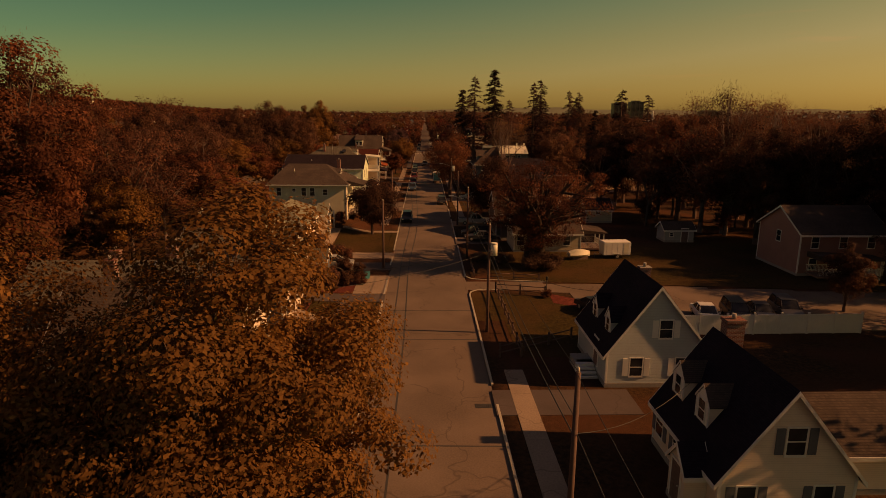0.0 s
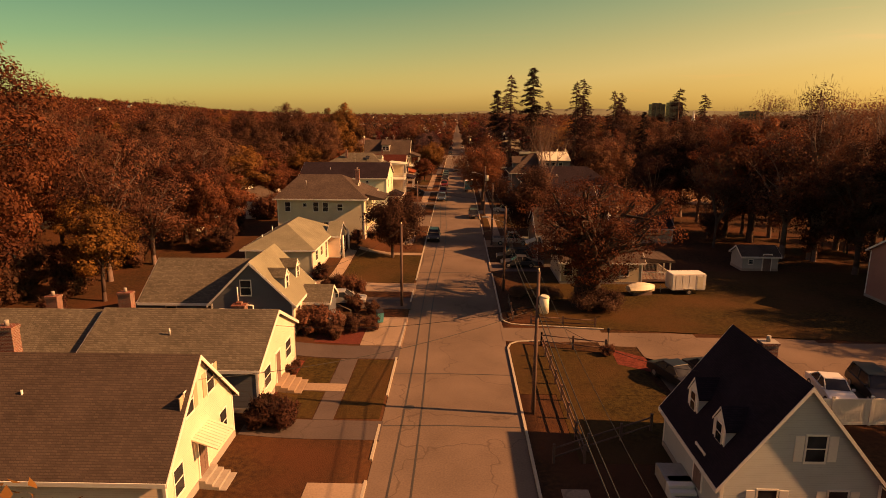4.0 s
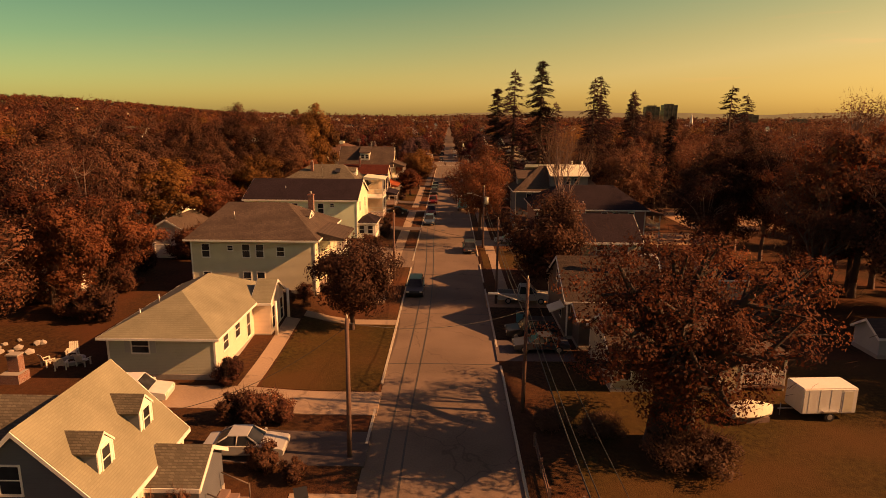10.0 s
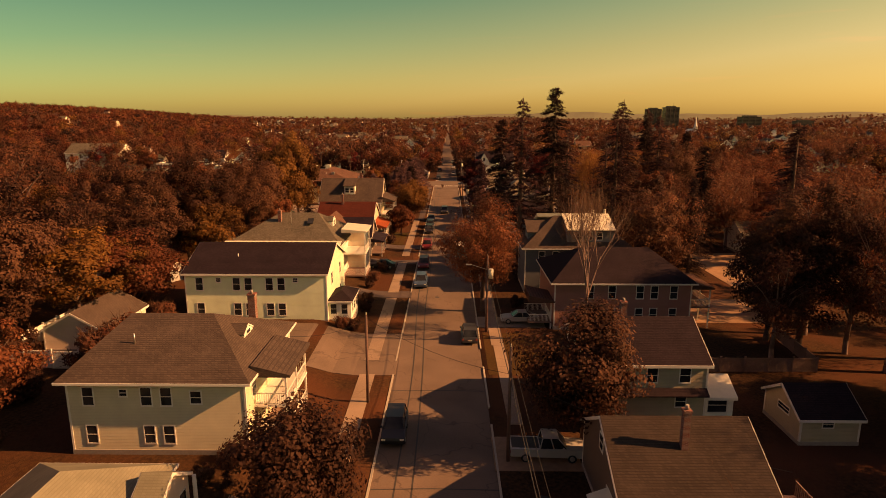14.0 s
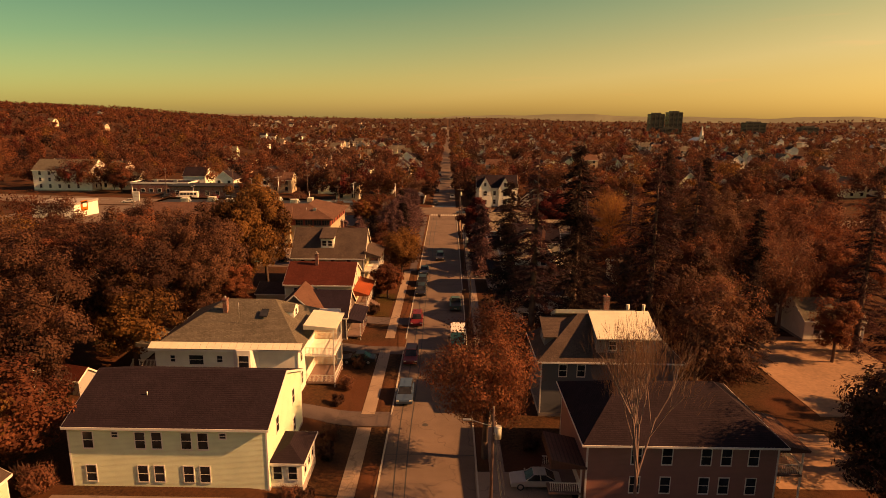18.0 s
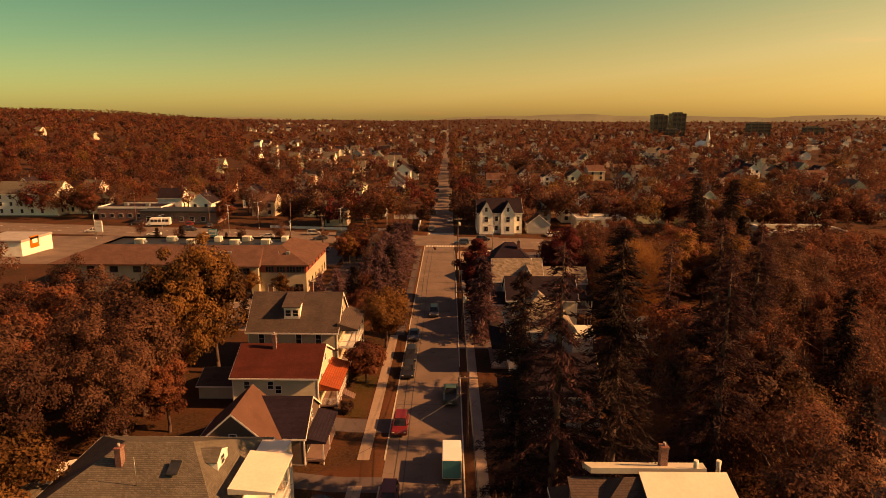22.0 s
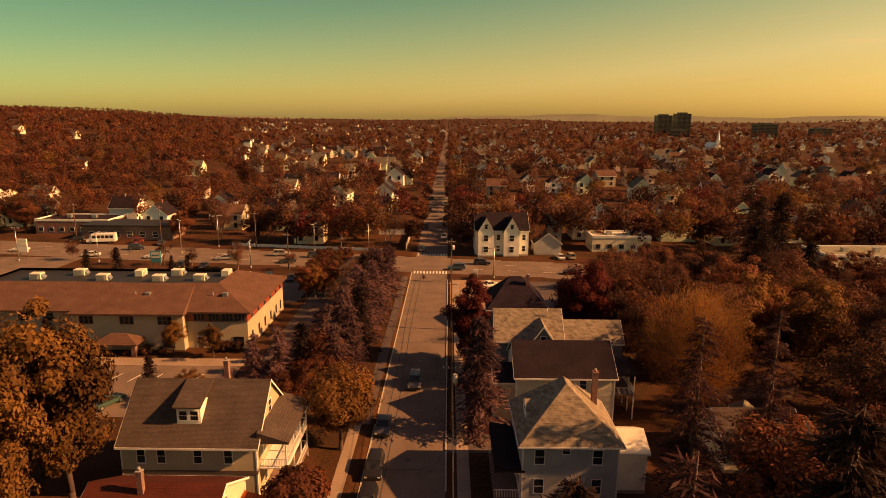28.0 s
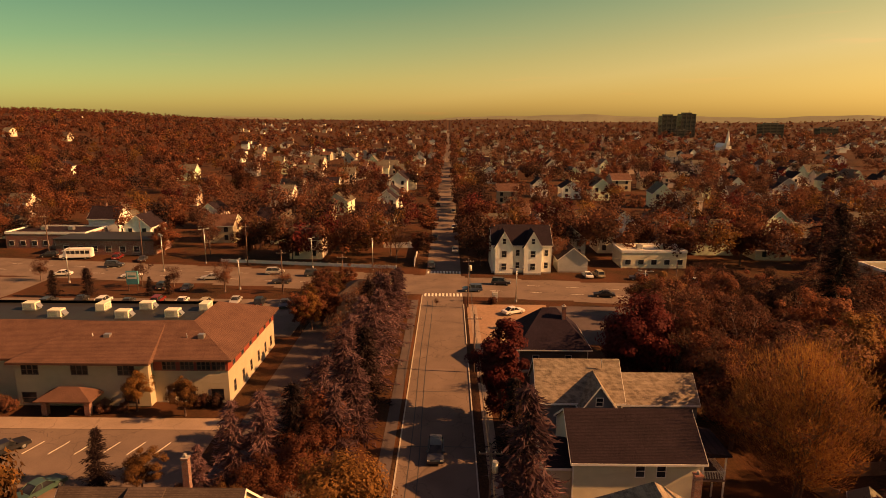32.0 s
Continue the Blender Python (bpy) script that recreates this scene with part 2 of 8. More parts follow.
def glass(name, c=(0.02, 0.022, 0.025)):
    m, n, l, p = nodes_of(name)
    l.new(ramp(n, l, noise_tex(n, l, 0.8, 2, place(n)), shade(c, 0.5), shade(c, 2.2)), p.inputs["Base Color"])
    p.inputs["Roughness"].default_value = 0.12
    p.inputs["Specular IOR Level"].default_value = 0.3
    return m


M = {
    "ground": lawn("grass_and_leaf_litter", (0.036, 0.018, 0.011), (0.088, 0.043, 0.022), (0.104, 0.039, 0.022)),
    "lawn": lawn("mown_grass", (0.03253, 0.02068, 0.00828), (0.076, 0.05, 0.018), (0.092, 0.045, 0.02)),
    "mulch": lawn("mulch_bed", (0.12, 0.028, 0.022), (0.228, 0.056, 0.044), (0.144, 0.04, 0.033)),
    "dirt": plain("bare_earth", (0.3, 0.172, 0.108), 0.95, 2, 0.2, 0.3),
    "road": tarmac("worn_asphalt", (0.17, 0.122, 0.097)),
    "drive": tarmac("dark_asphalt", (0.1, 0.076, 0.071), 0.4),
    "concrete": tarmac("concrete_walk", (0.31, 0.224, 0.17), 0.5),
    "kerb": plain("granite_kerb", (0.42, 0.37, 0.3), 0.85, 8, 0.5, 0.2),
    "patch": plain("tar_patch", (0.05, 0.045, 0.04), 0.7, 8, 1, 0.2),
    "paint": plain("road_paint", (0.7, 0.66, 0.55), 0.7, 5, 1, 0.25),
    "white": plain("white_paint", (0.78, 0.76, 0.7), 0.5, 8, 0.6, 0.06, 0, 0.05),
    "glass": glass("window_glass"),
    "brick": brickwork("chimney_brick"),
    "cement": plain("foundation_concrete", (0.33, 0.3, 0.27), 0.9),
    "metal": plain("galvanised_metal", (0.5, 0.5, 0.48), 0.4, 8, 0.7, 0.1, 0.8, 0.03),
    "black": plain("black_rubber", (0.02, 0.02, 0.02), 0.6, 10, 1, 0.1),
    "wood": plain("weathered_wood", (0.2, 0.123, 0.104), 0.85, 9, 0.6, 0.3),
    "pole": plain("pole_timber", (0.13, 0.074, 0.062), 0.9, 7, 0.6, 0.3),
    "bark": plain("bark", (0.1, 0.061, 0.052), 0.95, 9, 1.2, 0.35, 0, 0.8),
    "oak_bark": plain("oak_bark", (0.045, 0.03, 0.026), 0.95, 9, 1.2, 0.35, 0, 0.8),
    "paleb": plain("pale_bark", (0.19, 0.127, 0.114), 0.95, 6, 1.2, 0.3, 0, 0.6),
    "cable": plain("cable", (0.03, 0.03, 0.03), 0.6),
    "teal": plain("teal_plastic", (0.02, 0.25, 0.28), 0.45, 4, 1, 0.05, 0, 0.02),
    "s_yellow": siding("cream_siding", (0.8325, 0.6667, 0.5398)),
    # also the shaded sides of two left houses, their shade put into the colour
    "s_slate": siding("slate_blue_and_shaded_siding", (0.10, 0.115, 0.135)),
    "s_slate2": siding("blue_grey_siding", (0.16, 0.175, 0.19)),
    "s_sage": siding("sage_siding", (0.45, 0.47, 0.38)),
    "s_beige": siding("beige_siding", (0.6955, 0.6345, 0.4708)),
    "s_white": siding("white_siding", (0.9, 0.8913, 0.7843)),
    "s_mint": siding("pale_green_siding", (0.732, 0.859, 0.634)),
    "s_blue": siding("pale_blue_siding", (0.4494, 0.5029, 0.5029)),
    "s_brown": siding("brown_siding", (0.12, 0.085, 0.07)),
    "s_tan": siding("tan_siding", (0.5, 0.42, 0.3)),
    "s_grey": siding("grey_siding", (0.4, 0.4, 0.38)),
    "s_umber": siding("umber_siding", (0.4075, 0.1786, 0.1462)),
    "s_red": siding("red_panel_siding", (0.28, 0.05, 0.035)),
    "r_grey": shingles("grey_shingles", (0.1285, 0.1119, 0.08976), vary=0.45),
    "r_pale": shingles("pale_shingles", (0.222, 0.214, 0.16), vary=0.1, joint=0.75, relief=0.2),
    "r_dark": shingles("charcoal_shingles", (0.025, 0.016, 0.021)),
    "r_black": shingles("black_shingles", (0.025, 0.017, 0.026)),
    "r_brown": shingles("brown_shingles", (0.09, 0.065, 0.056)),
    "r_umber": shingles("red_brown_shingles", (0.14, 0.07, 0.053), vary=0.15),
    "r_red": shingles("red_shingles", (0.09, 0.022, 0.017), vary=0.2),
    "r_slate": shingles("dark_grey_brown_shingles", (0.052, 0.038, 0.033)),
    "r_orange": shingles("orange_red_shingles", (0.34, 0.075, 0.04), vary=0.15),
    "r_worn": shingles("worn_grey_shingles", (0.19, 0.15, 0.115), 0.12, 0.4, (0.38, 0.31, 0.24), 0.6),
    "sheet": plain("pale_metal_sheet", (0.72, 0.68, 0.54), 0.5, 3, 0.5, 0.1, 0.0, 0.03),
    "leaf_rust": leafage("rust_leaves", (0.052, 0.018, 0.013), (0.32, 0.117, 0.062), (0.188, 0.057, 0.037)),
    "leaf_gold": leafage("golden_leaves", (0.045, 0.021, 0.013), (0.347, 0.156, 0.059), (0.174, 0.077, 0.031)),
    "leaf_olive": leafage("olive_leaves", (0.021, 0.013, 0.012), (0.22, 0.101, 0.065), (0.123, 0.05, 0.035)),
    "leaf_brown": leafage("brown_leaves", (0.041, 0.017, 0.014), (0.279, 0.114, 0.072), (0.176, 0.064, 0.045)),
    "leaf_dark": leafage("conifer_needles", (0.016, 0.01, 0.011), (0.05, 0.026, 0.025), (0.036, 0.018, 0.018)),
    "leaf_bare": leafage("thin_brown_needles", (0.055, 0.031, 0.037), (0.3, 0.156, 0.171), (0.15, 0.078, 0.086)),
    "leaf_umber": leafage("dry_brown_needles", (0.026, 0.012, 0.015), (0.13, 0.051, 0.053), (0.065, 0.026, 0.029)),
    "leaf_red": leafage("crimson_leaves", (0.07, 0.011, 0.014), (0.16, 0.027, 0.024), (0.11, 0.018, 0.018)),
    "leaf_orange": leafage("orange_leaves", (0.14, 0.03, 0.016), (0.5, 0.12, 0.045), (0.34, 0.075, 0.03)),
    "leaf_straw": leafage("straw_twigs", (0.144, 0.0561, 0.0245), (0.5, 0.24, 0.1), (0.36, 0.16, 0.06)),
    "twig": leafage("bare_twigs", (0.106, 0.06, 0.047), (0.212, 0.12, 0.094), (0.17, 0.09, 0.065)),
    "tower": plain("dark_tower_cladding", (0.05, 0.045, 0.045), 0.4, 0.3, 0.05, 0.3, 0, 0),
    "city": plain("pale_town_walls", (0.5, 0.45, 0.36), 0.8, 0.2, 0.02, 0.3, 0, 0),
}


# ---------------- building blocks ----------------
def mesh_of(name, bm, mats):
    me = bpy.data.meshes.new(name)
    bm.normal_update()
    bm.to_mesh(me)
    bm.free()
    for k in mats if isinstance(mats, (list, tuple)) else [mats]:
        me.materials.append(M[k] if isinstance(k, str) else k)
    return me


def part(name, bm, material, parent, label=""):
    """One mesh object under a thing or a part."""
    ob = new(name, mesh_of(name, bm, material))
    ob.parent = parent
    return tagged(ob, label)


def thing(name, x, y, z, label, category, group="", kind="", turn=0.0):
    ob = new(name)
    ob.empty_display_size = 0.1
    ob.matrix_basis = pose(x, y, z, 0, 0, turn)
    return tagged(ob, label, category, group, kind)


def box(bm, x0, x1, y0, y1, z0, z1, mi=0):
    v = [bm.verts.new(c) for c in ((x0, y0, z0), (x1, y0, z0), (x1, y1, z0), (x0, y1, z0),
                                   (x0, y0, z1), (x1, y0, z1), (x1, y1, z1), (x0, y1, z1))]
    for f in ((3, 2, 1, 0), (4, 5, 6, 7), (0, 1, 5, 4), (1, 2, 6, 5), (2, 3, 7, 6), (3, 0, 4, 7)):
        bm.faces.new([v[i] for i in f]).material_index = mi
    return bm


def Box(x0, x1, y0, y1, z0, z1):
    return box(bmesh.new(), min(x0, x1), max(x0, x1), min(y0, y1), max(y0, y1), z0, z1)


def prism(bm, poly, off, mi=0):
    """A closed solid: the polygon (points in order) pushed along off."""
    a = [bm.verts.new(p) for p in poly]
    b = [bm.verts.new(Vector(p) + Vector(off)) for p in poly]
    k = len(a)
    bm.faces.new(a).material_index = mi
    bm.faces.new(b[::-1]).material_index = mi
    for i in range(k):
        bm.faces.new((a[i], b[i], b[(i + 1) % k], a[(i + 1) % k])).material_index = mi
    bmesh.ops.recalc_face_normals(bm, faces=bm.faces[-(k + 2):])
    return bm


def tube(bm, p0, p1, r0, r1, seg=7, mi=0, cap=True):
    p0, p1 = Vector(p0), Vector(p1)
    q = (p1 - p0).to_track_quat("Z", "Y")
    rings = []
    for p, r in ((p0, r0), (p1, r1)):
        rings.append([bm.verts.new(p + q @ Vector((r * math.cos(2 * math.pi * i / seg), r * math.sin(2 * math.pi * i / seg), 0))) for i in range(seg)])
    for i in range(seg):
        f = bm.faces.new((rings[0][i], rings[0][(i + 1) % seg], rings[1][(i + 1) % seg], rings[1][i]))
        f.material_index, f.smooth = mi, True
    if cap:
        bm.faces.new(rings[1]).material_index = mi
        bm.faces.new(rings[0][::-1]).material_index = mi
    return bm


def smooth(a, b, x):
    t = max(0.0, min(1.0, (x - a) / (b - a)))
    return t * t * (3 - 2 * t)


# ---------------- ground ----------------
def hill(x, y):
    """Large forms: the wooded hill to the left, low ridges all round far off."""
    a = math.atan2(x, max(y, 1.0))
    r = math.hypot(x, y)
    left = 38 * smooth(-0.2, -0.62, a) * smooth(350, 1500, r)
    left += 9 * smooth(0.0, -0.3, a) * smooth(900, 2400, r)
    far = 24 * smooth(1800, 3900, r) * (0.75 + 0.35 * math.sin(a * 9 + 1) + 0.2 * math.sin(a * 23)) + 14 * smooth(0.3, 0.55, a) * smooth(2200, 4000, r)
    return (left + far) * smooth(200, 500, y)


def ground_z(x, y):
    side = smooth(-10.5, -17, x)
    rise = 0.35 + 0.95 * smooth(86, 103, y) * (1 - 0.75 * smooth(143, 156, y)) + 0.5 * smooth(215, 235, y) * (1 - smooth(262, 285, y))
    z = 0.08 + side * rise * (1 - smooth(280, 292, y)) + 3.0 * smooth(-34, -85, x) * (1 - smooth(150, 215, y))
    return z + hill(x, y)


ROAD_L, ROAD_R = -6.2, 2.7
CROSS = [(-260, 326), (-67, 301), (-6, 292.5), (24, 288), (120, 275), (300, 250)]   # near edge of the cross street
CROSS_W = 17.5


def cross_y(x):
    return float(np.interp(x, [p[0] for p in CROSS], [p[1] for p in CROSS]))


def side_y(x):
    """South and north edge of the side street to the right."""
    return 65.3 - 0.1 * (x - 3), 69.3 - 0.11 * (x - 3)


def in_road(x, y):
    if ROAD_L + 0.05 < x < ROAD_R - 0.05:
        return True
    c = cross_y(x)
    if c + 0.5 < y < c + CROSS_W - 0.5 and -260 < x < 300:
        return True
    a, b = side_y(x)
    return 2.6 < x < 120 and a + 0.5 < y < b - 0.5


xs = sorted(set([-4600, -3600, -2800, -2100, -1600, -1200, -900, -700, -520, -400, -320, 130, 180, 240, 320, 420, 560, 760, 1000, 1400, 2000, 2900, 4600]
                + list(range(-260, -90, 10)) + list(range(-90, -20, 3)) + list(range(-20, -7)) + [ROAD_L - 0.12, ROAD_L + 0.06, ROAD_R - 0.06, ROAD_R + 0.12]
                + list(range(4, 34, 2)) + list(range(35, 125, 5))))
ys = sorted(set([-4600, -2000, -800, -300, -120, 345, 370, 400, 440, 500, 560, 640, 740, 860, 1000, 1200, 1450, 1750, 2100, 2500, 3000, 3500, 4050, 4600]
                + list(range(-60, 55, 5)) + list(range(56, 74, 1)) + list(range(75, 250, 3)) + list(range(250, 330, 2))))
verts = [(x, y, ground_z(x, y) - (0.22 if in_road(x, y) else 0)) for y in ys for x in xs]
w = len(xs)
faces = [(j * w + i, j * w + i + 1, (j + 1) * w + i + 1, (j + 1) * w + i) for j in range(len(ys) - 1) for i in range(w - 1)]
me = bpy.data.meshes.new("ground")
me.from_pydata(verts, [], faces)
me.materials.append(M["ground"])
for poly in me.polygons:
    poly.use_smooth = True
tagged(new("ground", me), "autumn grass and leaf litter over gently rising ground", "ground", kind="structure")


def drape(name, poly, mat, dz=0.04, step=2.5, label="", category="", kind="structure", parent=None, thick=0.3):
    """A slab that follows the ground; poly is a four-cornered patch (x, y), cut along both ways."""
    p = [Vector((*c, 0)) for c in poly]
    nu = max(1, round((p[1] - p[0]).length / step))
    nv = max(1, round((p[3] - p[0]).length / step))
    bm = bmesh.new()
    grid = []
    for j in range(nv + 1):
        row = []
        for i in range(nu + 1):
            u, v = i / nu, j / nv
            q = p[0] * (1 - u) * (1 - v) + p[1] * u * (1 - v) + p[2] * u * v + p[3] * (1 - u) * v
            row.append(bm.verts.new((q.x, q.y, ground_z(q.x, q.y) + dz)))
        grid.append(row)
    for j in range(nv):
        for i in range(nu):
            bm.faces.new((grid[j][i], grid[j][i + 1], grid[j + 1][i + 1], grid[j + 1][i]))
    top = list(bm.faces)
    if sum(f.calc_area() * (1 if (f.normal_update() or f.normal.z >= 0) else -1) for f in top) < 0:
        bmesh.ops.reverse_faces(bm, faces=top)
    ext = bmesh.ops.extrude_face_region(bm, geom=top)
    for v in (e for e in ext["geom"] if isinstance(e, bmesh.types.BMVert)):
        pass
    low = [v for v in bm.verts if v not in {e for e in ext["geom"] if isinstance(e, bmesh.types.BMVert)}]
    for v in low:
        v.co.z -= thick
    bmesh.ops.recalc_face_normals(bm, faces=bm.faces)
    ob = new(name, mesh_of(name, bm, mat))
    return tagged(ob, label, category, kind=kind)


# ---------------- roads, kerbs, walks ----------------
def strip(name, pts_l, pts_r, z, mat, label, cat, thick=0.25):
    bm = bmesh.new()
    a = [bm.verts.new((x, y, z + hill(x, y))) for x, y in pts_l]
    b = [bm.verts.new((x, y, z + hill(x, y))) for x, y in pts_r]
    for i in range(len(a) - 1):
        bm.faces.new((a[i], b[i], b[i + 1], a[i + 1]))
    for f in bm.faces:
        f.normal_update()
        if f.normal.z < 0:
            f.normal_flip()
    return tagged(new(name, mesh_of(name, bm, mat)), label, cat, kind="structure")


yy = list(range(-60, 300, 6)) + list(range(300, 700, 20)) + list(range(700, 2400, 60))
strip("road", [(ROAD_L, y) for y in yy], [(ROAD_R, y) for y in yy], 0.0, "road", "worn sun-bleached asphalt street with cracks and tar seams", "road")
cx = list(range(-260, 301, 10))
strip("road_cross", [(x, cross_y(x)) for x in cx], [(x, cross_y(x) + CROSS_W) for x in cx], 0.012, "road", "wide asphalt avenue crossing the street", "road")
sx = [2.5, 4, 8, 15, 25, 40, 70, 120]
strip("road_side", [(x, side_y(x)[1]) for x in sx], [(x, side_y(x)[0]) for x in sx], 0.016, "road", "pale side street joining the main street", "road")


def kerb_run(x, y0, y1, group="granite kerbs along the street"):
    bm = bmesh.new()
    n = max(1, round((y1 - y0) / 3))
    for i in range(n):
        a, b = y0 + (y1 - y0) * i / n, y0 + (y1 - y0) * (i + 1) / n - 0.015
        box(bm, x - 0.08, x + 0.08, a, b, -0.25, 0.13)
    tagged(new("kerb", mesh_of("kerb", bm, "kerb")), "pale granite kerb stones at the street edge", "kerb", group, "structure")


for a, b in ((-40, 44.5), (46.5, 50.5), (54.5, 61.2), (63.5, 69.5), (76, 80.5), (84.5, 120), (123.5, 146), (149, 168), (173, 214), (217, 292)):
    kerb_run(ROAD_L - 0.07, a, b)
for a, b in ((-40, 22), (27, 38.5), (41.5, 63.6), (71, 88), (92, 110), (113, 122), (127, 196), (200, 255), (262, 285)):
    kerb_run(ROAD_R + 0.07, a, b)


# ---------------- houses ----------------
WIN = {}
FACE = {"S": 0, "E": 90, "N": 180, "W": -90}


def lattice(xs_, zs_, solid, y0, y1):
    """One joined piece: the solid cells of a lattice in x and z, from y0 to y1."""
    bm = bmesh.new()
    vs = {}

    def v(i, k, y):
        if (i, k, y) not in vs:
            vs[i, k, y] = bm.verts.new((xs_[i], y, zs_[k]))
        return vs[i, k, y]
    for i in range(len(xs_) - 1):
        for k in range(len(zs_) - 1):
            if not solid(i, k):
                continue
            bm.faces.new((v(i, k, y0), v(i + 1, k, y0), v(i + 1, k + 1, y0), v(i, k + 1, y0)))
            for di, dk, c in ((-1, 0, ((i, k + 1), (i, k))), (1, 0, ((i + 1, k), (i + 1, k + 1))), (0, -1, ((i, k), (i + 1, k))), (0, 1, ((i + 1, k + 1), (i, k + 1)))):
                p, q = i + di, k + dk
                if not (0 <= p < len(xs_) - 1 and 0 <= q < len(zs_) - 1 and solid(p, q)):
                    bm.faces.new((v(*c[0], y0), v(*c[0], y1), v(*c[1], y1), v(*c[1], y0)))
    bmesh.ops.recalc_face_normals(bm, faces=bm.faces)
    return bm


def window_mesh(w, h, trim="white", style="sash"):
    key = (round(w, 2), round(h, 2), trim, style)
    if key not in WIN:
        t = 0.08
        zs_ = [-t - 0.04, 0, h / 2 - 0.025, h / 2 + 0.025, h, h + t]
        a = mesh_of("window", lattice([-w / 2 - t, -w / 2, w / 2, w / 2 + t], zs_, lambda i, k: i != 1 or k in (0, 2, 4), -0.04, 0.0), trim)
        b = mesh_of("pane", Box(-w / 2 - 0.01, w / 2 + 0.01, -0.022, -0.002, -0.01, h + 0.01), "glass")
        WIN[key] = (a, b)
    return WIN[key]


def add_window(top, hs, face, u, z, w=0.85, h=1.35, trim="white", style="sash", shutters=None):
    x0, x1, y0, y1 = hs
    x, y = {"S": (u, y0), "N": (u, y1), "E": (x1, u), "W": (x0, u)}[face]
    a, b = window_mesh(w, h, trim, style)
    m = top.matrix_basis.inverted() @ pose(x, y, z, 0, 0, FACE[face])
    f = new("window", a)
    f.parent, f.matrix_basis = top, m
    g = new("pane", b)
    g.parent = f
    if shutters:
        for s in (-1, 1):
            k = (round(h, 2), shutters)
            if k not in WIN:
                bm = bmesh.new()
                box(bm, -0.2, 0.2, -0.04, 0, 0, h)
                bm.faces.ensure_lookup_table()
                bmesh.ops.inset_individual(bm, faces=[bm.faces[2]], thickness=0.05, depth=-0.015)
                WIN[k] = mesh_of("shutter", bm, shutters)
            o = new("shutter", WIN[k])
            o.parent, o.matrix_basis = top, m @ pose(s * (w / 2 + 0.33), 0, 0)
    return f


def wpart(name, bm, mat, top, label=""):
    """A part whose mesh is given in world places."""
    ob = part(name, bm, mat, top, label)
    ob.matrix_parent_inverse = top.matrix_basis.inverted()
    return ob


def gable_roof(axis, x0, x1, y0, y1, ze, zr, over, rake, mid=None):
    """Roof slab with its rake and eave boards as two meshes; axis: the way of the ridge."""
    if axis == "x":
        a0, a1, b0, b1 = y0, y1, x0, x1
    else:
        a0, a1, b0, b1 = x0, x1, y0, y1
    am = mid if mid is not None else (a0 + a1) / 2

    def pt(a, z, b):
        return (b, a, z) if axis == "x" else (a, b, z)
    s0, s1 = (zr - ze) / (am - a0), (zr - ze) / (a1 - am)
    lo, hi = (a0 - over, ze - s0 * over), (a1 + over, ze - s1 * over)
    th = 0.16
    prof = [lo, (am, zr), hi, (hi[0], hi[1] - th), (am, zr - th), (lo[0], lo[1] - th)]
    bm = bmesh.new()
    prism(bm, [pt(a, z, b0 - rake) for a, z in prof], Vector(pt(0, 0, b1 - b0 + 2 * rake)))
    tr = bmesh.new()
    rp = [(lo[0] - 0.02, lo[1] - 0.03), (am, zr - 0.03), (hi[0] + 0.02, hi[1] - 0.03), (hi[0] + 0.02, hi[1] - 0.25), (am, zr - 0.27), (lo[0] - 0.02, lo[1] - 0.25)]
    for b in (b0 - rake - 0.045, b1 + rake + 0.003):
        prism(tr, [pt(a, z, b) for a, z in rp], Vector(pt(0, 0, 0.042)))
    for (a, z), d in ((lo, -1), (hi, 1)):
        c = [pt(a + d * 0.004, z - th - 0.08, b0 - rake), pt(a + d * 0.05, z - 0.02, b1 + rake)]
        box(tr, min(c[0][0], c[1][0]), max(c[0][0], c[1][0]), min(c[0][1], c[1][1]), max(c[0][1], c[1][1]), c[0][2], c[1][2])
    return bm, tr


def gable_wall(axis, x0, x1, y0, y1, zb, ze, zr, mid=None):
    bm = bmesh.new()
    if axis == "x":
        m = mid if mid is not None else (y0 + y1) / 2
        prism(bm, [(x0, y0, zb), (x0, y0, ze - 0.12), (x0, m, zr - 0.17), (x0, y1, ze - 0.12), (x0, y1, zb)], (x1 - x0, 0, 0))
    else:
        m = mid if mid is not None else (x0 + x1) / 2
        prism(bm, [(x0, y0, zb), (x0, y0, ze - 0.12), (m, y0, zr - 0.17), (x1, y0, ze - 0.12), (x1, y0, zb)], (0, y1 - y0, 0))
    return bm


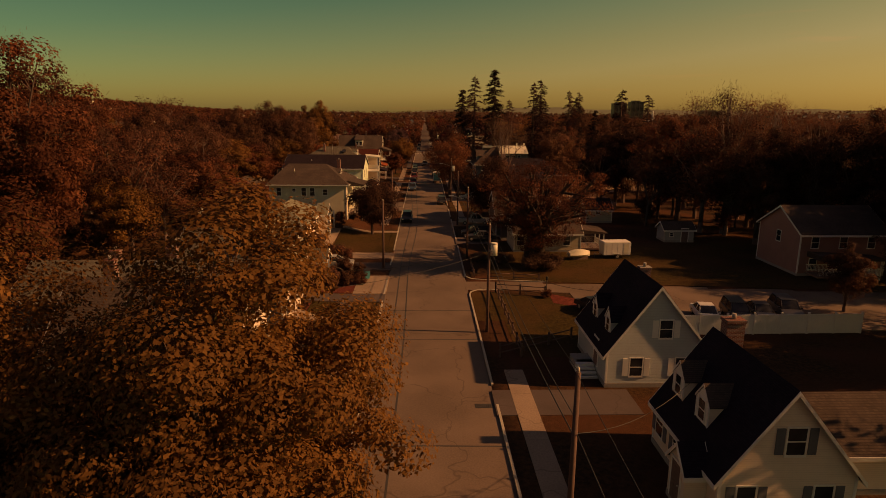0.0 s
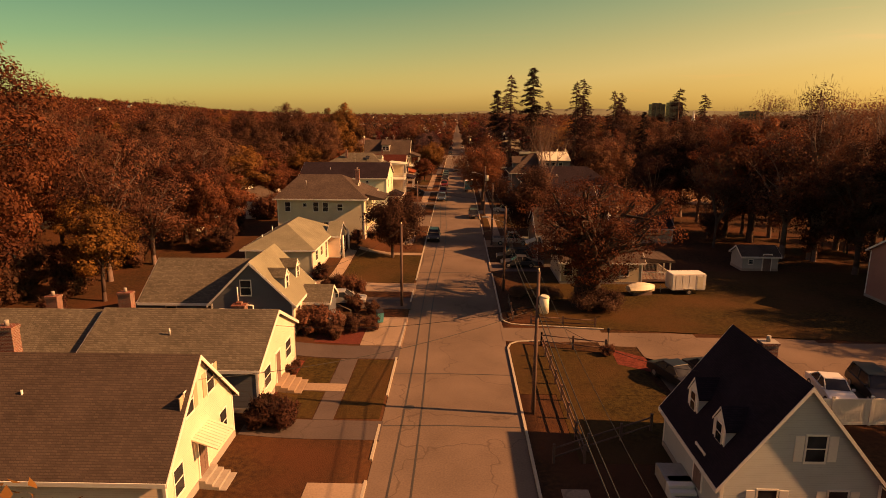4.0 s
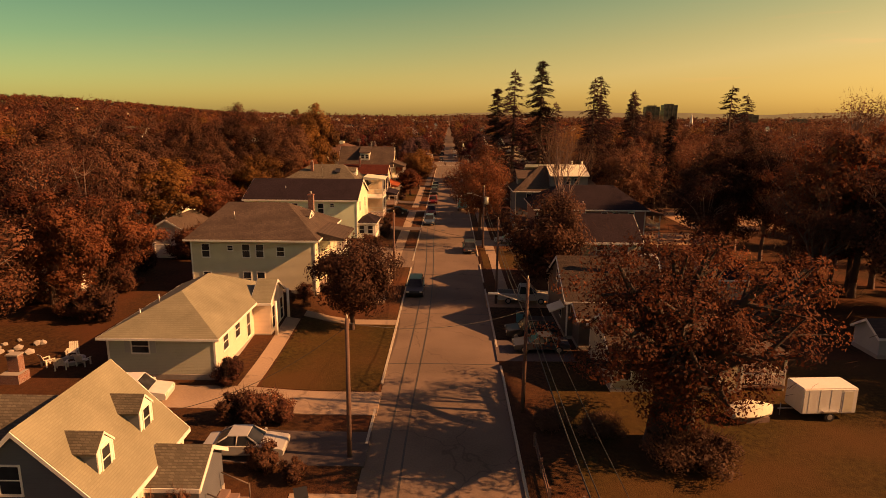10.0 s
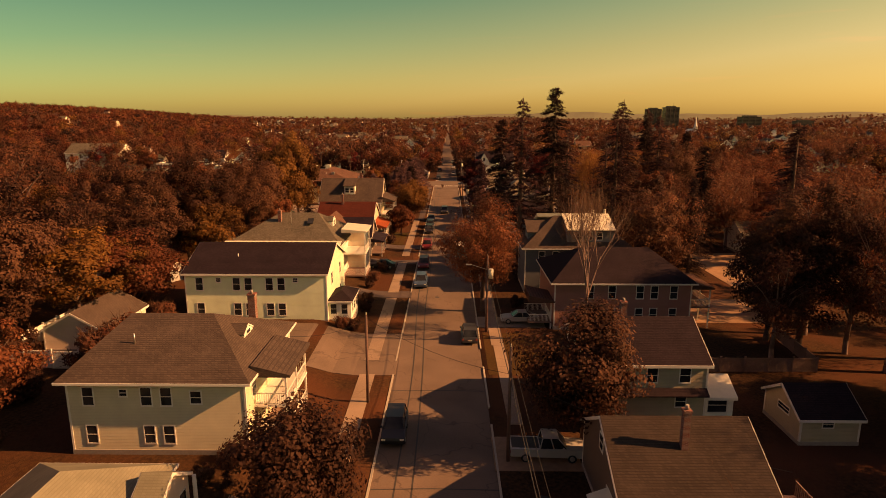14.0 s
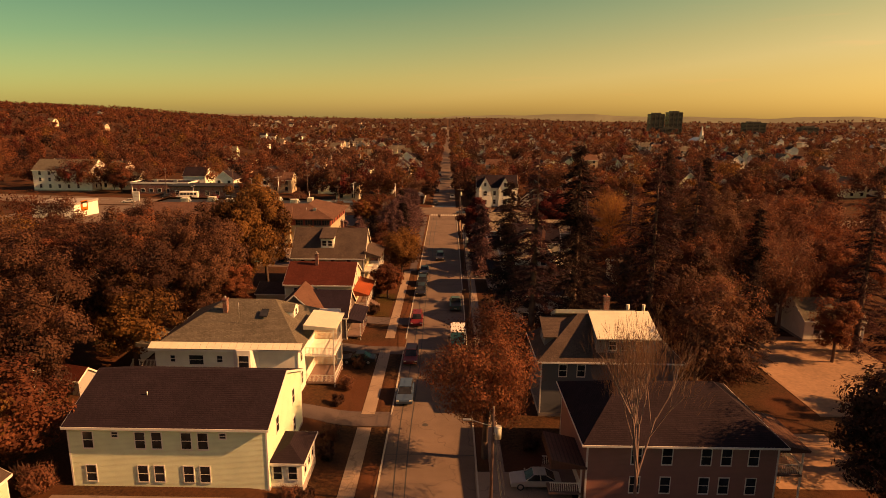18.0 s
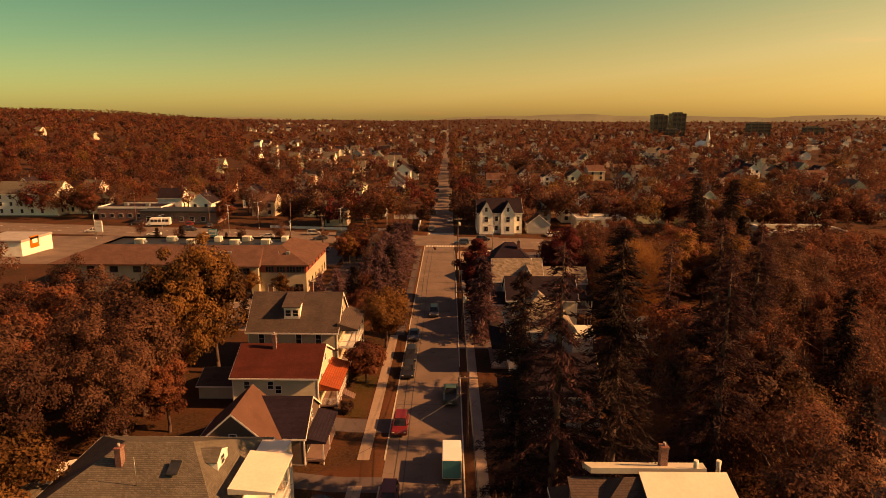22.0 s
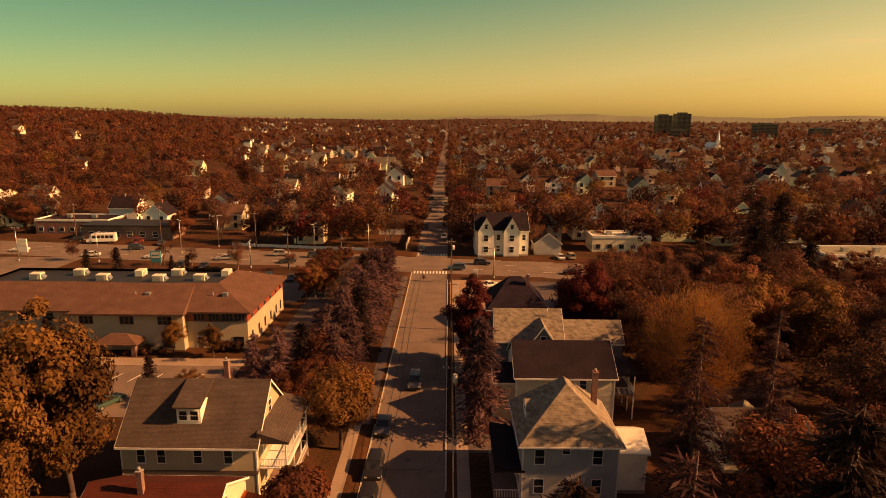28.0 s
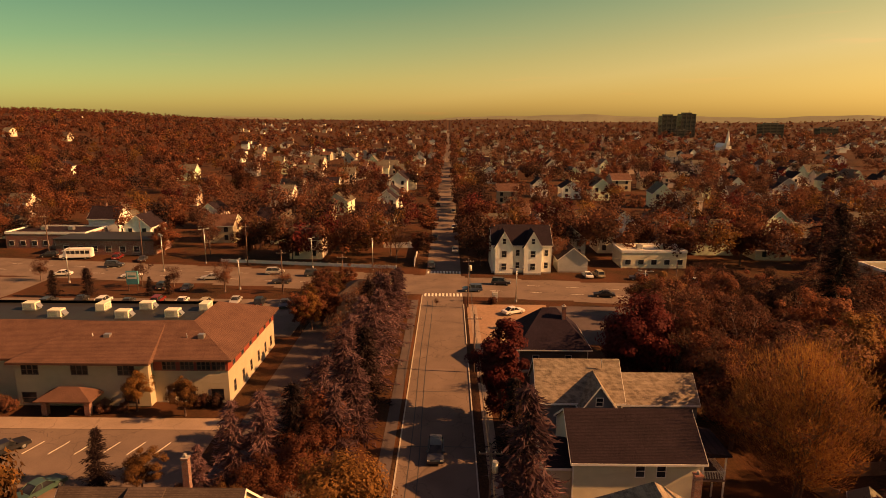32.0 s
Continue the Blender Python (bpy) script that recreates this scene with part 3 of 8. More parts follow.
def hip_roof(x0, x1, y0, y1, ze, zr, over, r0, r1, axis):
    """Hip slab with level fascia; r0, r1: the ridge's ends along the axis."""
    xa, xb, ya, yb = x0 - over, x1 + over, y0 - over, y1 + over
    if axis == "x":
        ym = (y0 + y1) / 2
        rid = [(r0, ym, zr), (r1, ym, zr)]
        drop = (zr - ze) / (ym - y0) * over
    else:
        xm = (x0 + x1) / 2
        rid = [(xm, r0, zr), (xm, r1, zr)]
        drop = (zr - ze) / (xm - x0) * over
    z = ze - drop
    bm = bmesh.new()
    e = [bm.verts.new(c) for c in ((xa, ya, z), (xb, ya, z), (xb, yb, z), (xa, yb, z))]
    f = [bm.verts.new(c) for c in ((xa, ya, z - 0.16), (xb, ya, z - 0.16), (xb, yb, z - 0.16), (xa, yb, z - 0.16))]
    r = [bm.verts.new(c) for c in rid]
    if axis == "x":
        q = ((e[0], e[1], r[1], r[0]), (e[1], e[2], r[1]), (e[2], e[3], r[0], r[1]), (e[3], e[0], r[0]))
    else:
        q = ((e[0], e[1], r[0]), (e[1], e[2], r[1], r[0]), (e[2], e[3], r[1]), (e[3], e[0], r[0], r[1]))
    for k in q:
        bm.faces.new(k)
    for i in range(4):
        bm.faces.new((e[i], f[i], f[(i + 1) % 4], e[(i + 1) % 4]))
    bm.faces.new(f[::-1])
    bmesh.ops.recalc_face_normals(bm, faces=bm.faces)
    tr = bmesh.new()
    for a in ((xa - 0.05, xb + 0.05, ya - 0.05, ya - 0.004), (xa - 0.05, xb + 0.05, yb + 0.004, yb + 0.05), (xa - 0.05, xa - 0.004, ya, yb), (xb + 0.004, xb + 0.05, ya, yb)):
        box(tr, *a, z - 0.2, z - 0.02)
    return bm, tr


def chimney(top, x, y, z0, z1, w=0.6, d=0.6):
    bm = box(bmesh.new(), x - w / 2, x + w / 2, y - d / 2, y + d / 2, z0, z1 - 0.15)
    box(bm, x - w / 2 - 0.05, x + w / 2 + 0.05, y - d / 2 - 0.05, y + d / 2 + 0.05, z1 - 0.15, z1)
    c = wpart("chimney", bm, "brick", top, "red brick chimney")
    fl = bmesh.new()
    tube(fl, (x, y, z1), (x, y, z1 + 0.3), 0.12, 0.11, 8)
    wpart("flue", fl, "cement", c).matrix_parent_inverse = Matrix()
    return c


def corner_boards(top, x0, x1, y0, y1, zb, ze):
    t = 0.12
    for x, sx_ in ((x0, -1), (x1, 1)):
        for y, sy_ in ((y0, -1), (y1, 1)):
            bm = box(bmesh.new(), min(x + sx_ * 0.025, x - sx_ * t), max(x + sx_ * 0.025, x - sx_ * t), min(y + sy_ * 0.025, y - sy_ * t), max(y + sy_ * 0.025, y - sy_ * t), zb + 0.3, ze - 0.25)
            wpart("corner_board", bm, "white", top)


def house(label, x0, x1, y0, y1, zb, ze, zr, kind, wall, rf, over=0.35, rake=0.25, ridge=None, mid=None, category="house", group="houses along the street", name="house", boards=True):
    top = thing(name, (x0 + x1) / 2, (y0 + y1) / 2, zb, label, category, group)
    wpart("foundation", Box(x0 - 0.04, x1 + 0.04, y0 - 0.04, y1 + 0.04, zb - 1.3, zb + 0.3), "cement", top)
    if kind in "xy":
        wpart("wall", gable_wall(kind, x0, x1, y0, y1, zb + 0.28, ze, zr, mid), wall, top)
        r, t = gable_roof(kind, x0, x1, y0, y1, ze, zr, over, rake, mid)
    else:
        ax = kind[-1]
        wpart("wall", Box(x0, x1, y0, y1, zb + 0.28, ze - 0.1), wall, top)
        r, t = hip_roof(x0, x1, y0, y1, ze, zr, over, ridge[0], ridge[1], ax)
    wpart("roof", r, rf, top)
    wpart("trim", t, "white", top)
    if boards:
        corner_boards(top, x0, x1, y0, y1, zb, ze)
    return top, (x0, x1, y0, y1)


def wing(top, x0, x1, y0, y1, zb, ze, zr, kind, wall, rf, over=0.3, rake=0.2, ridge=None, mid=None):
    """A lower piece of a house, with its own wall and roof parts."""
    wpart("wing_foundation", Box(x0 - 0.03, x1 + 0.03, y0 - 0.03, y1 + 0.03, zb - 1.3, zb + 0.3), "cement", top)
    if kind in "xy":
        wpart("wing_wall", gable_wall(kind, x0, x1, y0, y1, zb + 0.28, ze, zr, mid), wall, top)
        r, t = gable_roof(kind, x0, x1, y0, y1, ze, zr, over, rake, mid)
    else:
        wpart("wing_wall", Box(x0, x1, y0, y1, zb + 0.28, ze - 0.1), wall, top)
        r, t = hip_roof(x0, x1, y0, y1, ze, zr, over, ridge[0], ridge[1], kind[-1])
    wpart("wing_roof", r, rf, top)
    wpart("wing_trim", t, "white", top)
    return (x0, x1, y0, y1)


def dormer(top, face, u, x_front, zb, wall, rf, w=1.5, h=1.3, back=2.2, peak=0.75, front="s_white"):
    """Gabled dormer that looks to +x or -x (face E or W): boarded front with a sash window, thin rake boards."""
    s = 1 if face == "E" else -1
    xa, xb = sorted((x_front, x_front - s * back))
    ze, zr, u0, u1 = zb + h, zb + h + peak, u - w / 2, u + w / 2
    d = wpart("dormer", gable_wall("x", xa, xb, u0, u1, zb, ze, zr), wall, top)
    bm = bmesh.new()
    th, over = 0.09, 0.1
    k = peak / (w / 2)
    prof = [(u0 - over, ze - k * over), (u, zr), (u1 + over, ze - k * over), (u1 + over, ze - k * over - th), (u, zr - th), (u0 - over, ze - k * over - th)]
    prism(bm, [(xa - 0.07, y, z) for y, z in prof], (xb - xa + 0.14, 0, 0))
    part("dormer_roof", bm, rf, d)
    tr = bmesh.new()
    board = [(y, z - 0.01) for y, z in prof[:3]] + [(y, z - 0.04) for y, z in prof[3:]]
    prism(tr, [(x_front + s * 0.075 - 0.012, y, z) for y, z in board], (0.024, 0, 0))
    for e in (u0, u1 - 0.09):
        box(tr, *sorted((x_front + s * 0.034, x_front + s * 0.052)), e, e + 0.09, zb, ze - 0.12)
    part("dormer_trim", tr, "white", d)
    bm = bmesh.new()
    prism(bm, [(x_front + s * 0.018 - 0.015, y, z) for y, z in ((u0, zb), (u0, ze - 0.13), (u, zr - 0.18), (u1, ze - 0.13), (u1, zb))], (0.03, 0, 0))
    part("dormer_front", bm, front, d)
    ww, wh = min(0.75, w * 0.46), min(1.05, h * 0.8)
    a, b = window_mesh(ww, wh)
    for nm, me in (("dormer_window", a), ("dormer_pane", mesh_of("pane", Box(-ww / 2, ww / 2, -0.022, -0.002, 0, wh), "glass"))):
        f = new(nm, me)
        f.parent, f.matrix_basis = d, pose(x_front + s * 0.034, u, zb + 0.18, 0, 0, FACE[face])
    return d


def door(top, face, u, z, hs, mat="wood", w=0.95, h=2.05):
    x0, x1, y0, y1 = hs
    x, y = {"S": (u, y0), "N": (u, y1), "E": (x1, u), "W": (x0, u)}[face]
    bm = box(bmesh.new(), -w / 2, w / 2, -0.05, 0, 0, h)
    for i in (0, 1):
        for j in (-1, 1):
            box(bm, j * w / 4 - w * 0.16, j * w / 4 + w * 0.16, -0.065, -0.05, 0.2 + i * 0.95, 0.95 + i * 0.9)
    o = part("door", bm, mat, top)
    o.matrix_basis = top.matrix_basis.inverted() @ pose(x, y, z, 0, 0, FACE[face])
    fr = bmesh.new()
    box(fr, -w / 2 - 0.12, -w / 2, -0.06, 0, 0, h + 0.12), box(fr, w / 2, w / 2 + 0.12, -0.06, 0, 0, h + 0.12), box(fr, -w / 2, w / 2, -0.06, 0, h, h + 0.12)
    part("door_frame", fr, "white", o)
    kn = tube(bmesh.new(), (w * 0.38, -0.05, 1.0), (w * 0.38, -0.11, 1.0), 0.03, 0.03, 8)
    part("door_knob", kn, "metal", o)
    return o


def steps(top, x0, x1, y0, y1, z0, z1, toward, mat="cement"):
    """A flight that falls toward E or S."""
    n = max(1, round((z1 - z0) / 0.18))
    for i in range(n):
        k = i / n
        zt = z1 - (z1 - z0) * k
        if toward == "E":
            a = x0 + (x1 - x0) * k
            b = Box(a, a + (x1 - x0) / n, y0, y1, z0 - 0.3, zt)
        else:
            a = y1 - (y1 - y0) * k
            b = Box(x0, x1, a - (y1 - y0) / n, a, z0 - 0.3, zt)
        wpart("step", b, mat, top)


def porch(top, x0, x1, y0, y1, zf, zt, rf, posts, levels=1, rail=True, slope=0.5, flat=False, base=0.0):
    """A roofed porch on the street side: decks, posts, rails with balusters and a sloped roof."""
    lv = (zt - zf) / levels
    for k in range(levels):
        z = zf + k * lv
        wpart("porch_deck", Box(x0, x1, y0, y1, z - 0.18, z), "wood" if k == 0 else "white", top)
        for j in range(posts):
            y = y0 + 0.12 + (y1 - y0 - 0.24) * j / max(1, posts - 1)
            wpart("porch_post", Box(x1 - 0.18, x1 - 0.04, y - 0.07, y + 0.07, z if k else base - 0.2, z + lv - 0.18), "white", top)
        if rail:
            bm = bmesh.new()
            box(bm, x1 - 0.14, x1 - 0.08, y0, y1, z + 0.85, z + 0.93), box(bm, x1 - 0.13, x1 - 0.09, y0, y1, z + 0.1, z + 0.15)
            y = y0 + 0.1
            while y < y1:
                box(bm, x1 - 0.125, x1 - 0.095, y, y + 0.035, z + 0.1, z + 0.9)
                y += 0.16
            for ye in (y0 + 0.05, y1 - 0.09):
                box(bm, x0, x1 - 0.1, ye, ye + 0.04, z + 0.85, z + 0.93)
                x = x0 + 0.1
                while x < x1 - 0.2:
                    box(bm, x, x + 0.035, ye, ye + 0.035, z + 0.1, z + 0.86)
                    x += 0.16
            wpart("porch_rail", bm, "white", top)
    bm = bmesh.new()
    prism(bm, [(x0, y0 - 0.25, zt + slope), (x1 + 0.3, y0 - 0.25, zt), (x1 + 0.3, y0 - 0.25, zt - 0.2), (x0, y0 - 0.25, zt - 0.2)], (0, y1 - y0 + 0.5, 0))
    wpart("porch_roof", bm, rf, top)


def vent(top, x, y, z, h=0.5, mat="metal"):
    bm = tube(bmesh.new(), (x, y, z - 0.4), (x, y, z + h), 0.055, 0.055, 8)
    wpart("vent_pipe", bm, mat, top)


# left side, from the near end
L0, f = house("cream one-and-a-half storey house with brown shingle roof", -27, -14.6, 40, 48.4, 0.45, 3.3, 7.2, "x", "s_yellow", "r_brown")
for u, z in ((43.0, 4.6), (45.6, 4.6)):
    add_window(L0, f, "E", u, z, 0.85, 1.25, shutters="s_tan")
for u in (41.3, 46.9):
    add_window(L0, f, "E", u, 1.4, 0.9, 1.35)
door(L0, "E", 44.0, 0.75, f)
for i in range(9):
    a = 42.9 + i * 0.25
    wpart("awning_slat", prism(bmesh.new(), [(-14.6, a, 3.25), (-13.3, a, 2.75), (-13.3, a, 2.7), (-14.6, a, 3.15)], (0, 0.22, 0)), "sheet", L0)
steps(L0, -14.55, -13.2, 43.2, 44.8, 0.1, 0.75, "E")
vent(L0, -22.5, 42.6, 5.4, 0.5, "white"), chimney(L0, -24.6, 45.0, 5.2, 8.3, 0.8, 0.6)

# slate side and cream front put shade and sunlight into the siding colours
L1, f = house("one-storey house, side slate as if shaded, front sunlit cream, grey shingle roof", -25.6, -14.0, 51.2, 60, 0.35, 3.6, 5.85, "x", "s_slate", "r_grey")
wpart("front_cladding", gable_wall("x", -14.02, -13.975, 51.22, 59.98, 0.66, 3.58, 5.8), "s_yellow", L1, "clapboard street front in sunlit cream")
f2 = (-25.6, -13.975, 51.2, 60)
for u in (53.0, 58.0):
    add_window(L1, f2, "E", u, 1.5, 1.3, 1.2)
door(L1, "E", 55.4, 0.75, f2)
steps(L1, -13.97, -12.2, 54.4, 56.6, 0.08, 0.75, "E", "concrete")
for u in (-18.5, -22.0):
    add_window(L1, f2, "S", u, 2.0, 0.8, 0.9)
wing(L1, -37, -25.6, 51.8, 60.2, 0.35, 3.3, 5.6, "x", "s_slate", "r_grey")
chimney(L1, -25.2, 57.2, 4.2, 6.5, 0.9, 0.6), chimney(L1, -30.0, 56.5, 4.2, 6.4, 0.8, 0.6)
vent(L1, -20.4, 53.4, 4.7, 0.5)

# walls, wings and dormer cheeks darkened for shade, street fronts paled for sun
L2, f = house("cape house, shaded sides in dark slate, sunlit front, two dormers and white trim", -22.4, -15.4, 65, 72.0, 0.35, 3.45, 6.95, "y", "s_slate", "r_pale", 0.3, 0.2)
wpart("front_cladding", Box(-15.42, -15.37, 65.02, 71.98, 0.66, 3.3), "s_yellow", L2, "clapboard street front in sunlit cream")
f2 = (-22.4, -15.37, 65, 72.0)
for u, z, w_, h_ in ((-19.35, 4.0, 0.85, 1.25), (-17.55, 1.35, 0.85, 1.35), (-21.2, 1.35, 0.85, 1.35), (-17.3, 0.42, 0.6, 0.3)):
    add_window(L2, f2, "S", u, z, w_, h_)
add_window(L2, f2, "E", 66.6, 1.5, 0.9, 1.4), add_window(L2, f2, "E", 71.2, 1.5, 0.9, 1.4)
for u in (66.6, 70.2):
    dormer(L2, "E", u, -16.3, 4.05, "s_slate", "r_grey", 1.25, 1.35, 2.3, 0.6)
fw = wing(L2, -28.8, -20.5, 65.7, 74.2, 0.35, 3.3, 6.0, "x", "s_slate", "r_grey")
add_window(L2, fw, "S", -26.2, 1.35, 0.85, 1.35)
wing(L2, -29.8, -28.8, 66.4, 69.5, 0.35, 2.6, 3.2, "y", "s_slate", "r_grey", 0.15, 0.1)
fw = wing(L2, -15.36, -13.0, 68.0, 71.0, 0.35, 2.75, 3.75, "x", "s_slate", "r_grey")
steps(L2, -12.9, -11.5, 68.8, 70.4, 0.1, 0.7, "E", "wood")
for y in (68.7, 70.5):
    wpart("stair_rail", tube(bmesh.new(), (-12.9, y, 1.6), (-11.5, y, 0.95), 0.035, 0.035, 6), "s_brown", L2)
    wpart("rail_post", tube(bmesh.new(), (-11.5, y, 0.0), (-11.5, y, 1.0), 0.04, 0.04, 6), "s_brown", L2)
bm = box(bmesh.new(), -20.35, -19.25, 64.1, 64.96, 0.0, 3.2)
box(bm, -20.4, -19.2, 64.05, 64.96, 3.2, 3.32), box(bm, -20.05, -19.6, 64.4, 64.8, 3.32, 3.5)
wpart("outside_chimney", bm, "brick", L2, "broad red brick chimney stub")
bm = tube(bmesh.new(), (-18.8, 64.93, 0.5), (-18.8, 64.93, 3.1), 0.05, 0.05, 8)
tube(bm, (-18.8, 64.93, 3.1), (-20.05, 64.93, 3.15), 0.05, 0.05, 8), tube(bm, (-20.05, 64.93, 3.15), (-20.05, 64.93, 4.7), 0.05, 0.05, 8)
wpart("downpipe", bm, "white", L2)
vent(L2, -25.5, 69.0, 4.9, 0.4)

# sage sides and cream front carry shade and sun in the wall colours
L3, f = house("raised ranch house, shaded sides sage, sunlit front cream, hipped pale shingle roof", -26, -18.2, 84, 97.5, 0.55, 4.0, 6.0, "hip_y", "s_sage", "r_pale", 0.45, ridge=(88, 93.5))
wpart("front_cladding", Box(-18.22, -18.17, 84.02, 97.48, 0.86, 3.88), "s_yellow", L3, "clapboard street front in sunlit cream")
f2 = (-26, -18.17, 84, 97.5)
add_window(L3, f2, "S", -23.6, 2.5, 1.2, 1.0, shutters="s_grey")
for u in (86.0, 88.6):
    add_window(L3, f2, "E", u, 2.1, 1.0, 1.2)
add_window(L3, f2, "E", 91.2, 1.2, 0.8, 2.0)
fw = wing(L3, -18.16, -16.7, 92.6, 96.9, 0.55, 3.9, 5.2, "x", "s_yellow", "r_pale", 0.3, 0.15)
for y in (92.9, 95.4):
    add_window(L3, fw, "E", y + 0.6, 1.2, 0.8, 1.9)
for y in (92.75, 96.75):
    wpart("porch_column", tube(bmesh.new(), (-16.25, y, 0.3), (-16.25, y, 3.75), 0.14, 0.12, 12), "white", L3)
vent(L3, -24.7, 86.5, 4.4, 0.6), vent(L3, -23.9, 88.0, 5.1, 0.6)

L4, f = house("large two-storey beige house with brown hipped roof", -27.6, -15.0, 103, 115, 1.45, 7.3, 10.0, "hip_x", "s_beige", "r_brown", 0.5, ridge=(-25.6, -19.2))
for u, z in ((-26.1, 5.2), (-22.0, 5.2), (-20.6, 5.2), (-18.5, 5.35), (-26.1, 2.3), (-22.0, 2.3), (-20.6, 2.3)):
    add_window(L4, f, "S", u, z, 0.72, 1.3 if u != -18.5 else 0.9)
add_window(L4, f, "S", -23.6, 5.9, 0.5, 0.45)
for u in (104.8, 112.8):
    for z in (2.2, 5.2):
        add_window(L4, f, "E", u, z, 0.85, 1.4)
dormer(L4, "E", 109, -16.6, 7.9, "s_beige", "r_brown", 2.0, 0.8, 2.6, 0.5)
porch(L4, -15.0, -12.5, 104.6, 110.6, 2.0, 6.9, "r_brown", 3, 2, True, 0.7, base=0.9)
chimney(L4, -17.5, 113.2, 7.0, 10.4), vent(L4, -24.0, 106.0, 9.0, 0.4)

L5, f = house("long two-storey pale green house with dark gable roof", -32, -15.2, 133, 145, 1.0, 7.2, 9.6, "x", "s_mint", "r_dark", 0.35)
for u in (-30.3, -25.9, -24.5, -22.0, -20.6):
    add_window(L5, f, "S", u, 5.0, 0.8, 1.45), add_window(L5, f, "S", u, 1.9, 0.8, 1.45)
for u in (-28, -18.9):
    add_window(L5, f, "S", u, 6.0, 0.5, 0.45)
for u in (136.2, 141.8):
    for z in (2.0, 5.0):
        add_window(L5, f, "E", u, z, 0.8, 1.4)
fw = wing(L5, -15.18, -12.5, 133.6, 138.6, 0.9, 3.7, 4.5, "hip_y", "s_white", "r_dark", 0.25, ridge=(135, 137))
for u in (-14.6, -13.3):
    add_window(L5, fw, "S", u, 1.9, 0.7, 1.2)
for u in (134.7, 136.1, 137.5):
    add_window(L5, fw, "E", u, 1.9, 0.7, 1.2)
vent(L5, -26.5, 136, 8.4, 0.35)

L6, f = house("large white two-family house, hipped grey roof with metal eaves", -33.6, -17.2, 152, 166, 0.45, 6.8, 10.3, "hip_x", "s_white", "r_grey", 0.55, ridge=(-27.5, -21.5))
for i in range(21):
    a = -34.1 + i * 0.83
    bm = prism(bmesh.new(), [(a, 151.36, 6.60), (a + 0.8, 151.36, 6.60), (a + 0.8, 152.35, 7.04), (a, 152.35, 7.04)], (0, 0, 0.03))
    wpart("metal_eave", bm, "sheet", L6, "pale standing seam metal eave")
for u, z, w_ in ((-31.6, 4.8, 0.5), (-28.9, 4.5, 1.6), (-26.2, 4.8, 0.6), (-31.6, 1.9, 0.5), (-28.9, 1.6, 1.6), (-19.2, 1.9, 1.2)):
    add_window(L6, f, "S", u, z, w_, 0.75 if w_ < 0.7 or u == -19.2 else 1.1)
bm = bmesh.new()
prism(bm, [(-24.6, 152, 0.6), (-23.9, 151.1, 0.6), (-22.4, 151.1, 0.6), (-21.7, 152, 0.6)], (0, 0, 6.0))
wpart("bay", bm, "s_white", L6)
fb = (-24.6, -21.7, 151.1, 152)
for z in (1.7, 4.5):
    add_window(L6, fb, "S", -23.15, z, 1.1, 1.45)
for u in (153.5, 164):
    for z in (1.7, 4.5):
        add_window(L6, f, "E", u, z, 0.8, 1.4)
wpart("porch_tower", Box(-17.2, -14.4, 160.8, 164.5, 0.3, 7.4), "s_yellow", L6)
porch(L6, -17.2, -13.6, 155.2, 160.7, 1.0, 8.0, "sheet", 2, 2, True, 0.35, base=0.3)
dormer(L6, "E", 158.8, -19.0, 8.2, "s_white", "r_grey", 2.4, 1.0, 2.5, 0.6)
chimney(L6, -27.0, 157.0, 8.8, 10.9, 0.5, 0.7)
wpart("skylight", prism(bmesh.new(), [(-22.6, 155.8, 9.0), (-21.7, 155.8, 9.0), (-21.7, 157.0, 9.6), (-22.6, 157.0, 9.6)], (0, -0.05, 0.1)), "glass", L6)
wpart("aerial", tube(bmesh.new(), (-24.8, 155.2, 8.0), (-24.8, 155.2, 11.0), 0.03, 0.02, 6), "metal", L6)
porch(L6, -36.2, -33.7, 153, 158, 3.6, 6.4, "r_grey", 2, 1, True, 0.3, base=0.0)

# roof colours carry the light: front gable as lit red-brown, rest as shaded black
L7, f = house("small dark brown house with crossing gables", -22.5, -14.8, 171.0, 179.0, 0.4, 4.2, 7.0, "x", "s_brown", "r_black", 0.3)
fw = wing(L7, -26.0, -17.4, 168.6, 175.5, 0.4, 4.2, 8.1, "y", "s_brown", "r_umber", 0.35)
for u in (-23.6, -20.0):
    add_window(L7, fw, "S", u, 1.6, 0.8, 1.3)
add_window(L7, fw, "S", -21.7, 4.6, 0.7, 1.0)
for u in (172.6, 177.4):
    add_window(L7, f, "E", u, 1.6, 0.8, 1.3)
add_window(L7, f, "E", 175.0, 4.2, 0.7, 1.0)
porch(L7, -14.8, -12.8, 171.6, 178.4, 0.9, 3.2, "r_black", 3, 1, False, 0.5, base=0.1)

L8, f = house("two-storey beige house with red shingle roof", -27.2, -16.0, 184, 194, 0.45, 5.4, 8.0, "x", "s_beige", "r_red", 0.35)
for u, z in ((-25.3, 3.6), (-22.2, 3.6), (-20.0, 1.4), (-21.2, 3.0)):
    add_window(L8, f, "S", u, z, 0.7, 1.0)
for u in (186.4, 191.4):
    add_window(L8, f, "E", u, 3.5, 0.8, 1.3)
add_window(L8, f, "E", 189, 5.6, 0.7, 1.0)
porch(L8, -16.0, -13.6, 184.6, 193.4, 1.0, 3.4, "r_orange", 4, 1, True, 0.8, base=0.1)
steps(L8, -13.6, -12.0, 188.2, 189.8, 0.1, 1.0, "E", "wood")
chimney(L8, -22.6, 188.2, 6.5, 9.6, 0.45, 0.45)
